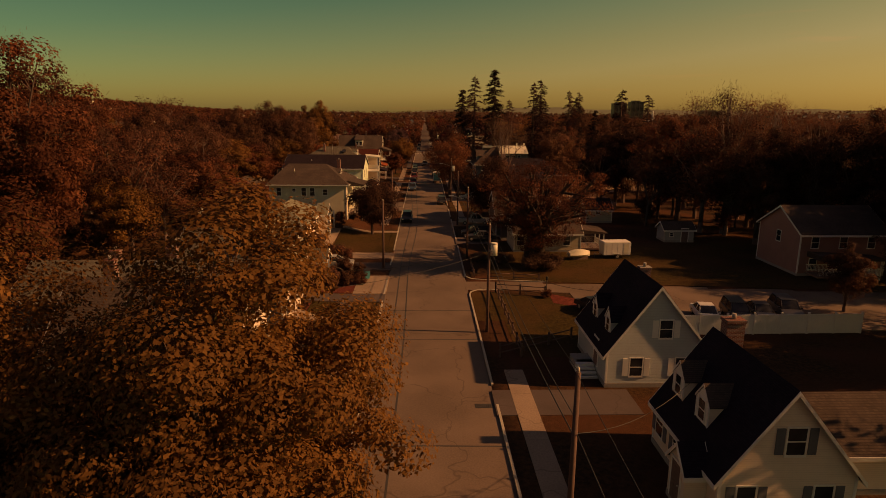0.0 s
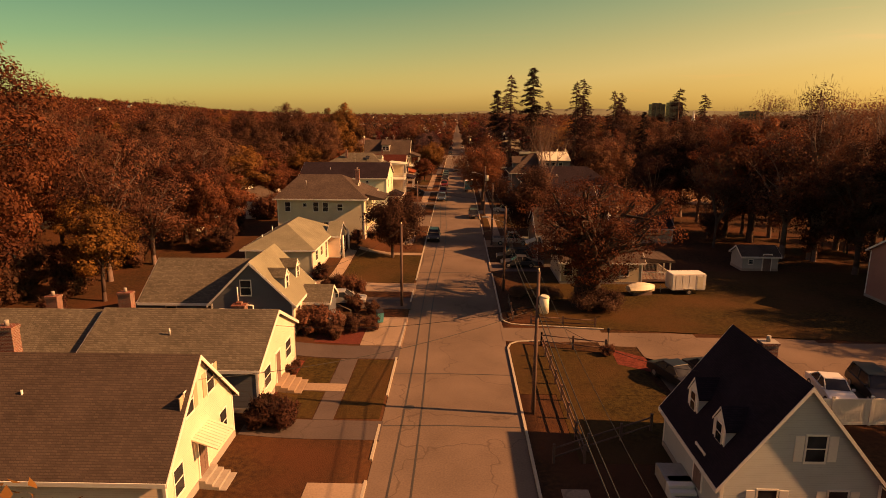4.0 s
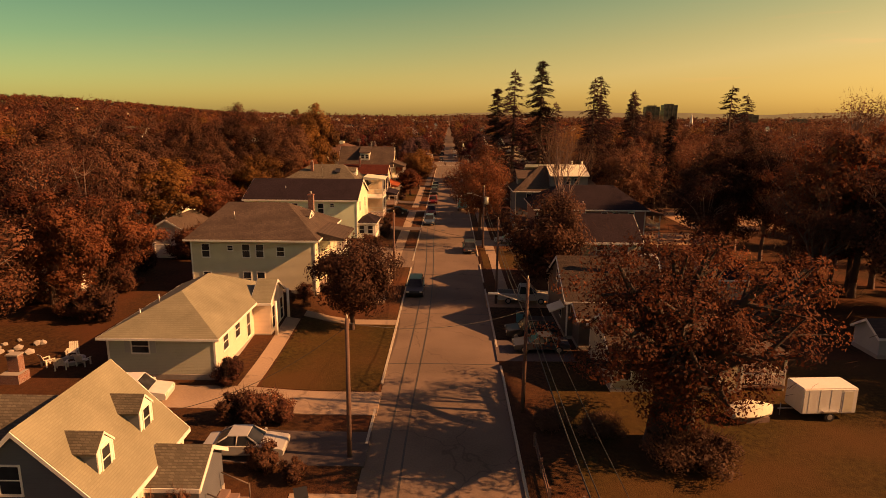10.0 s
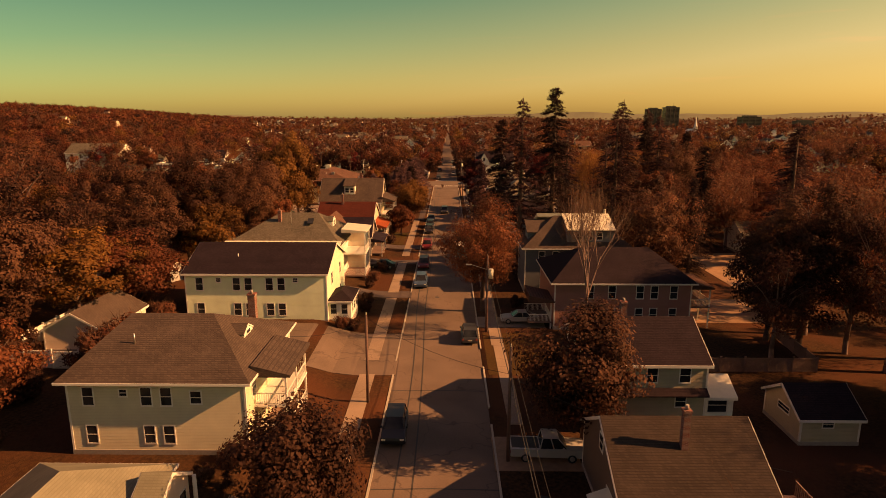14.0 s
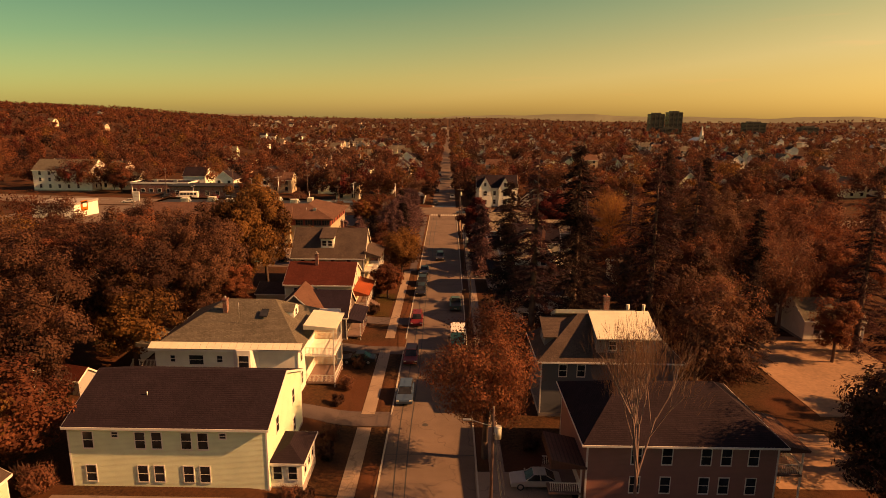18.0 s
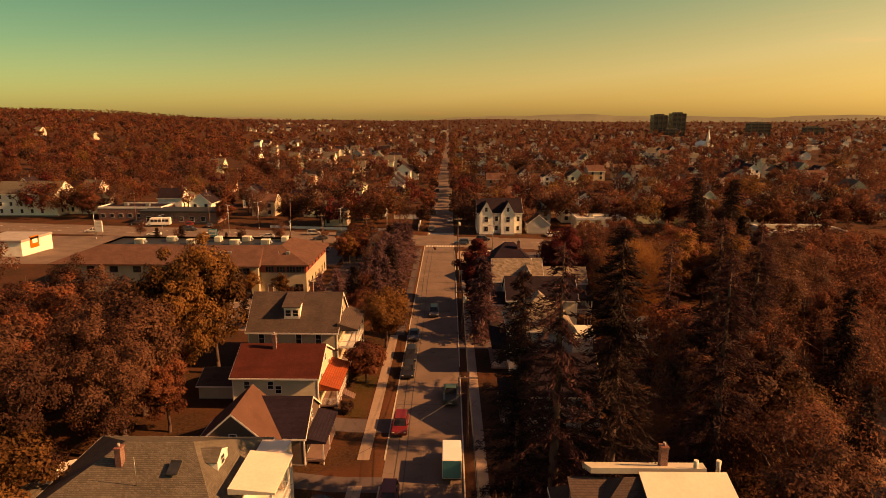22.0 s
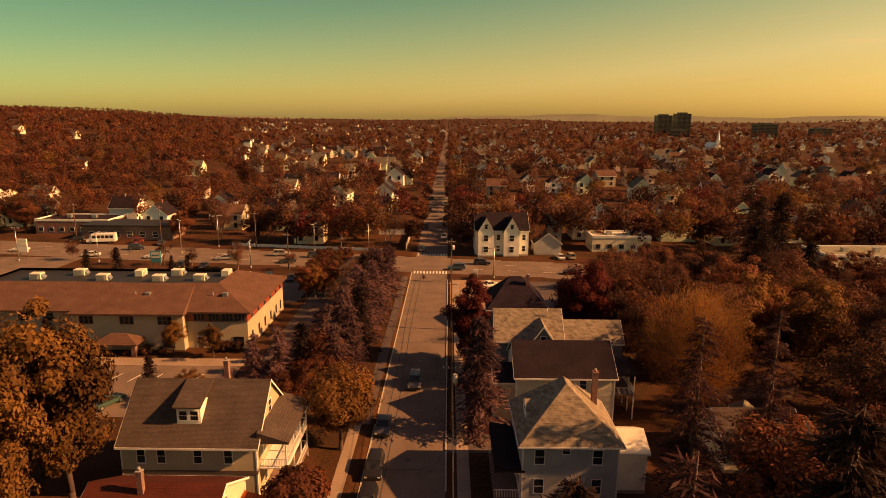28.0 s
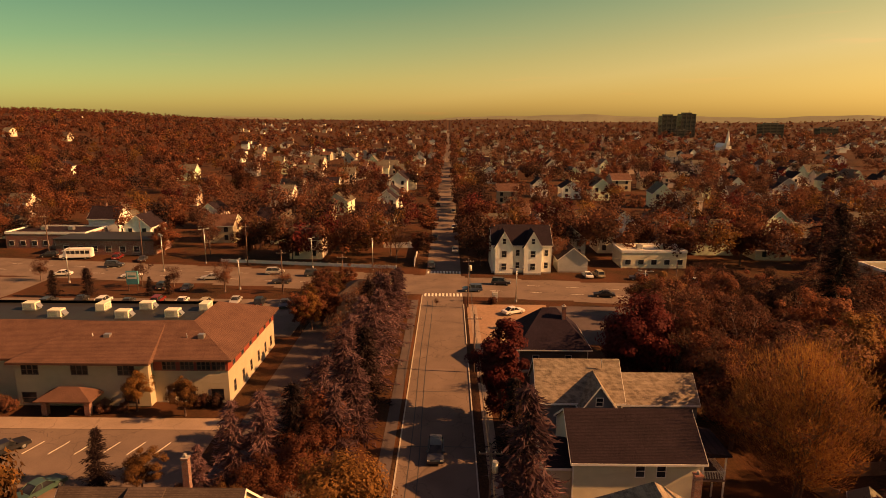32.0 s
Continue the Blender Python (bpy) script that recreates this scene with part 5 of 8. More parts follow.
# ---------------- trees ----------------
def leaf_mesh(name, centers, radii, per, size, mat, seed, flat=0.75, aspect=0.6, brush=None, droop=False, round_=False):
    """Many small leaf blades in clumps; every blade is loose. brush: twigs sweep up and out from that height."""
    rng = np.random.default_rng(seed)
    c = np.repeat(np.array(centers), per, 0)
    r = np.repeat(np.array(radii), per)
    d = rng.normal(size=c.shape)
    d /= np.linalg.norm(d, axis=1)[:, None]
    p = c + d * (r * (0.35 + 0.75 * rng.random(len(r)) ** 0.5))[:, None] * np.array([1, 1, flat])
    nrm = d * 1.0 + rng.normal(size=c.shape) * 0.42 + np.array([0, 0, 0.4])
    if round_:                                   # leaves turn outward over the whole crown
        out = c - c.mean(0)
        nrm += 0.8 * out / (np.linalg.norm(out, axis=1).max() + 1e-9)
    nrm /= np.linalg.norm(nrm, axis=1)[:, None]
    a = np.cross(nrm, rng.normal(size=c.shape))
    if brush is not None:
        a = p - np.array([0, 0, brush])
        a /= np.linalg.norm(a, axis=1)[:, None] + 1e-9
        a = a + rng.normal(size=c.shape) * 0.32 + np.array([0, 0, 0.35])
    if droop:
        a = p * np.array([1, 1, 0])
        a /= np.linalg.norm(a, axis=1)[:, None] + 1e-9
        a = a + rng.normal(size=c.shape) * 0.45 + np.array([0, 0, -0.3])
    a /= np.linalg.norm(a, axis=1)[:, None] + 1e-9
    b = np.cross(nrm, a)
    b /= np.linalg.norm(b, axis=1)[:, None] + 1e-9
    s = size * (0.6 + 0.8 * rng.random(len(r)))[:, None]
    k = nrm * s * 0.25
    quad = np.stack([p - a * s, p - b * s * aspect - k, p + a * s, p + b * s * aspect - k], 1)
    me = bpy.data.meshes.new(name)
    n = len(p)
    me.vertices.add(4 * n)
    me.vertices.foreach_set("co", quad.reshape(-1).astype(np.float32))
    me.loops.add(4 * n)
    me.loops.foreach_set("vertex_index", np.arange(4 * n, dtype=np.int32))
    me.polygons.add(n)
    me.polygons.foreach_set("loop_start", np.arange(0, 4 * n, 4, dtype=np.int32))
    me.update(calc_edges=True)
    me.validate()
    me.materials.append(M[mat])
    return me


def crown_points(rng, h, r, base, clumps, lean=0.0):
    """Clump places in an uneven crown."""
    out, rad = [], []
    lobes = [(rng.uniform(0, 6.28), rng.uniform(0.75, 1.15)) for _ in range(5)]
    while len(out) < clumps:
        d = Vector((rng.gauss(0, 1), rng.gauss(0, 1), rng.gauss(0, 1))).normalized()
        t = rng.random() ** 0.45
        ang = math.atan2(d.y, d.x)
        lump = sum(k * max(0, math.cos(ang - a)) ** 2 for a, k in lobes) / 2.4
        g = t * (0.72 + 0.4 * lump) * rng.uniform(0.85, 1.08)
        zz = (h + base) / 2 + d.z * (h - base) / 2 * t
        k = 1.0 if d.z > -0.2 else 0.8
        out.append(Vector((d.x * r * g * k + lean * zz * 0.2, d.y * r * g * k, zz)))
        rad.append(r * rng.uniform(0.2, 0.34))
    return out, rad


def wood_mesh(rng, h, base, pts, tr, fork, mat, fine=True):
    bm = bmesh.new()
    top = Vector((rng.uniform(-0.2, 0.2), rng.uniform(-0.2, 0.2), base + (h - base) * 0.25))
    mid = Vector((rng.uniform(-0.1, 0.1), rng.uniform(-0.1, 0.1), base * 0.5))
    tube(bm, (0, 0, -0.4), mid, tr * 1.25, tr, 8, 0, False), tube(bm, mid, top, tr, tr * 0.75, 8)
    ends = sorted(pts, key=lambda p: rng.random())[:fork]
    for e in ends:
        k = top.lerp(e, 0.5) + Vector((rng.uniform(-0.4, 0.4), rng.uniform(-0.4, 0.4), rng.uniform(0.1, 0.6)))
        s = mid.lerp(top, rng.uniform(0.5, 1.0))
        tube(bm, s, k, tr * 0.5, tr * 0.26, 6, 0, False), tube(bm, k, e, tr * 0.26, tr * 0.06, 5, 0, False)
        if fine:
            for q in sorted(pts, key=lambda p: (p - e).length)[1:4]:
                tube(bm, k.lerp(e, 0.4), q, tr * 0.13, tr * 0.03, 4, 0, False)
    return mesh_of("trunk", bm, mat)


def broadleaf(label, seed, h, r, base, clumps, per, size, mat, tr=0.28, fork=9, bark="bark", flat=0.75, name="tree", cat="tree", group="street and garden trees", tight=1.0, brush=0, twigs="twig"):
    rng = random.Random(seed)
    t = thing(name, 0, 0, 0, label, cat, group)
    pts, rad = crown_points(rng, h, r, base, clumps)
    o = new("trunk", wood_mesh(rng, h, base, pts, tr, fork, bark))
    o.parent = t
    o = new("crown", leaf_mesh("crown", [tuple(p) for p in pts], [k * tight for k in rad], per, size, mat, seed, flat, round_=True))
    o.parent = t
    if brush:
        o = new("spray", leaf_mesh("spray", [tuple(p) for p in pts], [k * 1.1 for k in rad], brush, 0.5 if size > 0.15 else 0.3, twigs, seed + 5, 0.9, 0.045, base * 0.9))
        tagged(o, kind="stuff").parent = t
    return t


def bare_tree(label, seed, h, r, tr=0.25, bark="paleb", leaves=0, mat="twig", group="street and garden trees", spread=0.62, stem=0.32):
    """A leafless or thin tree: limbs that fork three times, with fine twigs."""
    rng = random.Random(seed)
    t = thing("tree", 0, 0, 0, label, "tree", group)
    bm = bmesh.new()
    tips = []

    def grow(p, d, ln, rad, lvl):
        q = p + d * ln
        tube(bm, p, q, rad, rad * 0.62, 6 if lvl < 2 else 4, 0, False)
        if lvl == 4:
            tips.append(q)
            return
        for _ in range(3 if lvl else 5):
            k = Vector((rng.gauss(0, 1), rng.gauss(0, 1), rng.gauss(0.2, 0.6))).normalized()
            grow(p.lerp(q, rng.uniform(0.65, 1.0)), (d * 0.9 + k * spread + Vector((0, 0, 0.12))).normalized(), ln * rng.uniform(0.6, 0.8), rad * 0.55, lvl + 1)
    grow(Vector((0, 0, -0.3)), Vector((0.03, 0.02, 1)), h * stem, tr, 0)
    o = new("trunk", mesh_of("trunk", bm, bark))
    o.parent = t
    o = new("crown", leaf_mesh("crown", [tuple(p) for p in tips], [r * 0.17] * len(tips), 22, 0.42, mat, seed, 0.9, 0.04, h * 0.25))
    o.parent = t
    if leaves:
        o = new("leaves", leaf_mesh("leaves", [tuple(p) for p in tips], [r * 0.16] * len(tips), leaves, 0.24, "leaf_brown", seed + 1))
        o.parent = t
    return t


def conifer(label, seed, h, r, mat="leaf_dark", base=1.5, gap=0.55, blades=9, thin=0.0, name="conifer", size=0.34, group="tall conifers", bark="bark"):
    """A spruce or fir: whorls of drooping boughs set with needle sprays."""
    rng = random.Random(seed)
    t = thing(name, 0, 0, 0, label, "conifer", group)
    bm = bmesh.new()
    tube(bm, (0, 0, -0.4), (0, 0, h * 0.5), 0.02 * h, 0.012 * h, 7, 0, False), tube(bm, (0, 0, h * 0.5), (0.1, 0, h), 0.012 * h, 0.02, 6)
    cs, rs = [], []
    z = base
    while z < h:
        k = 1 - (z - base) / (h - base)
        ln = r * (k ** 0.7) * rng.uniform(0.6, 1.15) + 0.3
        for j in range(6 if k > 0.25 else 4):
            if rng.random() < thin:
                continue
            a = rng.uniform(0, 6.28)
            l2 = ln * rng.uniform(0.6, 1.1)
            dr = rng.uniform(0.12, 0.34)
            e = Vector((math.cos(a) * l2, math.sin(a) * l2, z - dr * l2))
            tube(bm, (0, 0, z), e, 0.012 + 0.016 * l2 / 2, 0.008, 4, 0, False)
            m = max(2, round(l2 / 0.5))
            for i in range(m):
                u = (i + 0.8) / m
                cs.append((e.x * u, e.y * u, z - dr * l2 * u * u - 0.08))
                rs.append(0.32 + 0.3 * u * (0.5 + k))
        z += gap * (0.55 + 0.8 * k) * rng.uniform(0.8, 1.2)
    o = new("trunk", mesh_of("trunk", bm, bark))
    o.parent = t
    o = new("crown", leaf_mesh("crown", cs, rs, blades, size * 1.25, mat, seed, 0.5, 0.17, None, True))
    o.parent = t
    return t


def at(t, x, y, s=1.0, turn=0.0, sink=0.0, sz=None):
    """Set a thing on the ground."""
    t.matrix_basis = pose(x, y, ground_z(x, y) - sink, 0, 0, turn) @ Matrix.Diagonal((s, s, sz or s, 1))
    return t


def again(t, x, y, s=1.0, turn=0.0, sz=None, label=""):
    base_scale = Matrix.Diagonal((*t.scale, 1)).inverted()
    o = copy_thing(t, pose(x, y, ground_z(x, y), 0, 0, turn) @ Matrix.Diagonal((s, s, sz or s, 1)) @ base_scale)
    return tagged(o, label)


EARLY = []
# the large trees by the camera's way
at(broadleaf("large golden-brown maple in full autumn leaf", 3, 16.3, 5.9, 2.0, 310, 480, 0.075, "leaf_gold", 0.4, 18, tight=0.6), -7.7, 18.0)
at(broadleaf("golden-brown maple beside a house", 4, 15.6, 6.4, 2.0, 260, 440, 0.075, "leaf_gold", 0.32, 14, tight=0.62), -16.6, 18.6, 1)
oak = at(broadleaf("broad old oak with thin rust-brown leaves", 8, 12.8, 9.4, 2.4, 170, 150, 0.1, "leaf_rust", 1.35, 46, "oak_bark", flat=0.62, tight=0.46, brush=5), 11.8, 76)
at(broadleaf("dense olive-green garden tree on a lawn", 9, 8.2, 4.3, 1.7, 90, 220, 0.13, "leaf_olive", 0.2, 9), -10.2, 96)
at(broadleaf("dense olive-brown tree beside a driveway", 10, 11.6, 4.9, 1.2, 110, 220, 0.14, "leaf_olive", 0.22, 10), 9.6, 107)
at(broadleaf("orange-brown street maple with thin crown", 12, 15.0, 6.0, 3.6, 150, 120, 0.13, "leaf_rust", 0.3, 30, tight=0.8, brush=60), 3.7, 140.5)
at(bare_tree("leafless pale-barked tree before a house", 5, 19, 8.0, 0.24, spread=0.62, stem=0.3), 14.6, 129.2, 0.78, 0, 0, 1.2)
at(broadleaf("golden street maple beside parked cars", 14, 10.2, 4.6, 2.6, 100, 200, 0.15, "leaf_gold", 0.25, 12), -9.6, 208)
at(broadleaf("small crimson-brown tree before a house", 15, 7.2, 3.2, 1.5, 50, 160, 0.2, "leaf_rust", 0.16, 8), -11.0, 193.5)
at(broadleaf("round brown willow with upswept fine twigs", 61, 16.4, 7.0, 2.4, 190, 60, 0.11, "leaf_rust", 0.4, 34, brush=200, twigs="leaf_straw"), 35.5, 218)
at(broadleaf("crimson-leaved columnar tree beside a house", 16, 13.4, 3.6, 1.0, 90, 190, 0.18, "leaf_red", 0.2, 8), 6.4, 235)
at(broadleaf("crimson-leaved round tree near the avenue", 17, 14.5, 5.6, 1.5, 100, 200, 0.2, "leaf_red", 0.26, 8), 26.5, 244)
at(broadleaf("bright orange maple before a pale house", 18, 16.0, 4.4, 4.0, 90, 150, 0.16, "leaf_orange", 0.26, 12, tight=0.8), 43.5, 109.6)

C1 = conifer("tall dark spruce with drooping boughs", 21, 28.5, 6.0, thin=0.1, gap=0.6, blades=13, size=0.25)
at(C1, 15.7, 160.6, 1.04)
C2 = conifer("tall thin brown spruce with drooping boughs", 22, 27, 5.8, "leaf_umber", thin=0.2, gap=0.66, blades=10, size=0.24, bark="bark")
at(C2, 10.6, 160.4, 1.04)
again(C1, 7.8, 164.0, 0.87, 40), again(C2, 41.5, 138.8, 0.9, 200), again(C2, 30, 174, 1.04, 70), again(C2, 41, 187, 0.95, 100), again(C2, 58.6, 170, 0.9, 30), again(C2, 26.2, 163, 0.99, 150)
again(C1, 38, 160, 0.55, 60), again(C2, 23.5, 190, 0.85, 10), again(C2, 63, 264, 1.04, 60), again(C1, 59, 252, 0.88, 60), again(C2, 33, 196, 0.8, 250), again(C1, 46, 176, 0.7, 20)
C3 = conifer("dark blue-green garden spruce", 23, 8.5, 2.1, gap=0.4, blades=9, base=0.6, size=0.26, name="spruce", group="garden spruces")
at(C3, 91, 303.5, 2.3)
C4 = conifer("brown-green spruce in a dense row", 24, 8.5, 2.1, "leaf_bare", gap=0.4, blades=9, base=0.5, size=0.26, name="spruce", group="garden spruces")
at(C4, 6.8, 212.4, 1.75)
for i, (x, y, s) in enumerate(((7.0, 225, 1.2), (-12.6, 222, 1.2), (-14.5, 226, 1.35), (-11.8, 230, 1.25), (-13.6, 234, 1.4), (-11.4, 238, 1.35), (-14.0, 242, 1.3), (-11.8, 246, 1.4), (-13.6, 250, 1.35), (-11.4, 254, 1.4), (-13.4, 258, 1.4), (-11.4, 262, 1.45), (-12.8, 266, 1.35), (-10.4, 270, 1.3), (-10.2, 276, 1.2), (-17, 221.5, 1.2), (-19.8, 219.5, 1.2), (-22.8, 219, 1.1), (-20.6, 223.4, 0.9), (-25.5, 216.5, 0.7), (-37, 218.8, 0.75), (-16.6, 230, 1.0),
                (75, 262, 1.7), (-66, 290, 0.5), (-62.5, 291, 0.5), (-15.4, 99.6, 0.24), (-17.2, 83.0, 0.25), (-79, 289, 0.75), (-86, 288, 0.7), (-62, 236, 0.6))):
    again(C4 if i % 5 and i < 22 else C3, x, y, s, x * 37 % 360)
for i, (x, y, s) in enumerate(((-15.2, 216.6, 0.62), (-17.4, 225.6, 0.6), (-15.0, 222, 0.72), (-15.5, 246, 0.6), (-16.5, 254, 0.65), (-15.5, 262, 0.7), (-15, 270, 0.75), (-13.5, 277, 0.75), (-18.0, 213.5, 0.55))):
    EARLY.append((x, y, s, (1, 3, 1, 3, 5, 3, 5, 3, 1)[i]))

# woods: repeats of a few grown kinds
KINDS = [
    broadleaf("rust-orange autumn tree in the woods", 31, 14, 5.2, 2.6, 74, 150, 0.17, "leaf_rust", 0.28, 14, group="autumn woods", tight=0.72, brush=8),
    broadleaf("rust-red autumn tree in the woods", 32, 12, 5.4, 2.2, 74, 150, 0.17, "leaf_rust", 0.26, 12, group="autumn woods", tight=0.75, brush=6),
    broadleaf("olive-brown autumn tree in the woods", 33, 15, 5.8, 2.8, 84, 160, 0.17, "leaf_olive", 0.3, 12, group="autumn woods", tight=0.75),
    broadleaf("brown half-bare autumn tree in the woods", 34, 14, 5.0, 3.0, 80, 60, 0.15, "leaf_brown", 0.26, 22, "paleb", group="autumn woods", brush=40),
    broadleaf("golden-brown autumn tree in the woods", 35, 13, 5.4, 2.4, 74, 160, 0.17, "leaf_gold", 0.26, 12, group="autumn woods", tight=0.72),
    bare_tree("grey leafless tree with fine twigs", 36, 15, 6, 0.25, "bark", 4, group="autumn woods"),
]
KINDS += [
    broadleaf("tall rust-brown autumn tree in the woods", 41, 21, 7.6, 3.2, 130, 170, 0.15, "leaf_rust", 0.4, 22, group="autumn woods", tight=0.62, brush=8),
    broadleaf("tall half-bare brown tree in the woods", 42, 21.5, 6.6, 4.5, 120, 55, 0.13, "leaf_brown", 0.36, 40, "paleb", group="autumn woods", tight=0.8, brush=45),
    broadleaf("tall dense olive-brown tree in the woods", 43, 21, 7.4, 2.4, 130, 200, 0.15, "leaf_olive", 0.4, 18, group="autumn woods", tight=0.64),
]
for i, k in enumerate(KINDS):
    at(k, (-52, -60, -44, 46, -70, 36, -49, 53, -40)[i], (70, 96, 120, 96, 140, 104, 48, 103, 160)[i])

CLEAR = [(-38, -9, 36, 62), (-36, -9, 62, 80), (-31, -9, 80, 122), (-35, -9, 122, 170), (-34, -9, 166, 212), (-90, -8, 213, 300), (-140, -55, 255, 345),
         (3, 26, 20, 60), (26, 36, 50, 64), (3, 46, 46, 92), (3, 24, 86, 106), (3, 33, 104, 150), (3, 27, 148, 171), (3, 30, 194, 262), (3, 62, 262, 320), (-8, 6, -60, 2600), (30, 60, 112, 140), (42, 58, 150, 176), (34, 46, 138, 158), (58, 76, 148, 178), (20, 38, 86, 106), (22, 34, 114, 132), (33, 54, 203, 224), (-52, -34, 201, 214), (40, 55, 62, 82)]


def clear(x, y, pad=0.0):
    c = cross_y(x)
    if c - 4 < y < c + CROSS_W + 6:
        return False
    return not any(a - pad < x < b + pad and c_ - pad < y < d_ + pad for a, b, c_, d_ in CLEAR)


# trees behind the western houses
BEHIND_LEFT_HOUSES = (
    (-35.5, 96, 0, 0.8), (-37, 74, 4, 0.8), (-36, 106, 1, 0.75), (-40, 201, 4, 1.05), (-37, 172, 8, 0.87), (-46, 150, 8, 0.9), (-38, 182, 2, 1.2),
    (-33, 178, 0, 0.7), (-56, 62, 6, 1.07), (-45, 68, 6, 1.2), (-52, 84, 6, 1.07), (-62, 36, 6, 1.07), (-46, 30, 8, 1),
)
# eastern woods south of the long lawn
# kinds 6 and 8: mostly unseen trees, added to shade lawn and side street
NEAR_AND_SHADE_TREES = (
    (24, 12, 5, 1.2), (15, 12, 5, 1), (13.5, 4, 5, 1.1), (36, 40, 5, 1), (34, 22, 5, 1.1), (22, -4, 2, 1.1), (16, -8, 3, 1.2), (53, 86, 7, 0.87),
    (60, 78, 7, 1), (27, 22, 5, 1.2), (56, 68, 8, 0.8), (49, 63, 8, 0.5), (42, 42, 8, 0.85), (48, 48, 2, 1.2), (39, 57.5, 2, 0.45),
    (60, 70, 8, 0.95), (64, 79, 6, 1), (67, 87, 8, 1), (59, 62, 8, 0.9), (71, 70, 6, 1), (56, 82, 8, 0.95), (54, 89, 8, 0.85),
)
# eastern woods along the lawn
LAWN_WOODS = (
    (35.5, 130, 2, 1), (33, 124, 3, 0.9), (38, 128, 8, 0.9), (41, 132, 7, 0.87), (57, 134, 0, 0.9), (41, 112, 6, 0.87), (43, 121, 7, 0.9),
    (48, 112, 7, 0.87), (46, 97, 7, 1.07), (47, 89, 8, 0.82), (54, 97, 7, 1), (56, 112, 7, 1), (62, 122, 3, 0.7), (51, 124, 7, 1.05),
    (64, 104, 3, 0.7), (42, 126, 3, 1), (45, 115, 0, 0.9),
)
# eastern woods towards the crossroads
# the last two are added to shade the yard west of them
FAR_WOODS = (
    (29.6, 151, 2, 0.95), (31.5, 159, 3, 1), (29.2, 167, 2, 1.05), (28.6, 174, 3, 1.1), (46, 178, 3, 1.1), (53, 166, 0, 0.7), (60, 150, 0, 0.9),
    (41, 231, 3, 1), (35, 236, 1, 0.9), (44, 240, 0, 0.95), (38, 247, 1, 1), (49, 252, 0, 0.9), (34, 256, 1, 0.8), (46.6, 198, 8, 1),
    (47, 232, 4, 1.2), (56, 228, 4, 1.15), (52, 243, 0, 1.15), (62, 240, 4, 1.1), (36, 262, 4, 1), (46, 264, 0, 1), (58, 208, 8, 0.9),
    (61, 218, 8, 0.9),
)
for x, y, i, s in BEHIND_LEFT_HOUSES + NEAR_AND_SHADE_TREES + LAWN_WOODS + FAR_WOODS:
    again(KINDS[i], x, y, s, x * 41 % 360)
for i in range(7):
    x = -30 - i * 11.5 + (i * 37 % 10) * 0.6
    again(KINDS[(3, 5, 3)[i % 3]], x, cross_y(x) - 3.4 - (i % 3) * 1.1, 0.3 + (i * 7 % 5) * 0.06, i * 67)
again(KINDS[4], -33.5, 195.5, 1.25, 20, 1.62), again(KINDS[4], -38.5, 192.5, 1.15, 90, 1.5), again(KINDS[4], -36, 187, 1.0, 140, 1.25)
for x, y, s, i in EARLY:
    again(KINDS[i], x, y, s, x * 77 % 360)
rng = random.Random(77)
taken = []
DEEP = {k: [] for k in ("leaf_rust", "leaf_olive", "leaf_brown", "leaf_gold")}


def wood(n, x0, x1, y0, y1, weights, s0, s1, apart):
    made = tries = 0
    while made < n and tries < n * 30:
        tries += 1
        x, y = rng.uniform(x0, x1), rng.uniform(y0, y1)
        if not clear(x, y, 2.5) or any((x - a) ** 2 + (y - b) ** 2 < apart ** 2 for a, b in taken[-400:]):
            continue
        taken.append((x, y))
        i = rng.choices(range(6), weights)[0]
        low = 0.55 if x > 60 and 94 < y < 150 else 1.0
        if x < -72 or x > 66:
            DEEP[("leaf_rust", "leaf_rust", "leaf_olive", "leaf_brown", "leaf_gold", "leaf_brown")[i]].append((x, y, rng.uniform(13, 15) * rng.uniform(s0, s1) * low))
            made += 1
            continue
        again(KINDS[i], x, y, low * rng.uniform(s0, s1), rng.uniform(0, 360), low * rng.uniform(s0, s1))
        made += 1


wood(30, -72, -36, 30, 130, (3, 2, 3, 5, 0.5, 4), 0.8, 1.2, 6.2)
wood(44, -120, -60, 30, 160, (3, 3, 3, 5, 0.5, 2), 1.1, 1.5, 7.0)
wood(40, -85, -35, 128, 215, (2, 1, 5, 1, 3, 1), 0.85, 1.2, 6)
wood(26, -150, -85, 150, 260, (3, 3, 3, 1, 2, 1), 0.85, 1.2, 8)
wood(27, 26, 90, 70, 150, (4, 1, 0.5, 5, 1, 6), 1.05, 1.5, 8.4)
wood(72, 26, 92, 140, 262, (4, 3, 0.5, 6, 1, 4), 0.85, 1.2, 5.0)
wood(24, 44, 130, 0, 110, (4, 2, 0.5, 4, 1, 5), 1.1, 1.5, 9.5)
for i in range(34):
    x, y = rng.uniform(24, 62), rng.uniform(94, 134)
    if clear(x, y, 0.5):
        again(KINDS[(3, 0, 4, 3, 1)[i % 5]], x, y, rng.uniform(0.35, 0.55), rng.uniform(0, 360))
wood(24, 85, 160, 110, 262, (2, 2, 2, 3, 1, 2), 0.8, 1.1, 9)

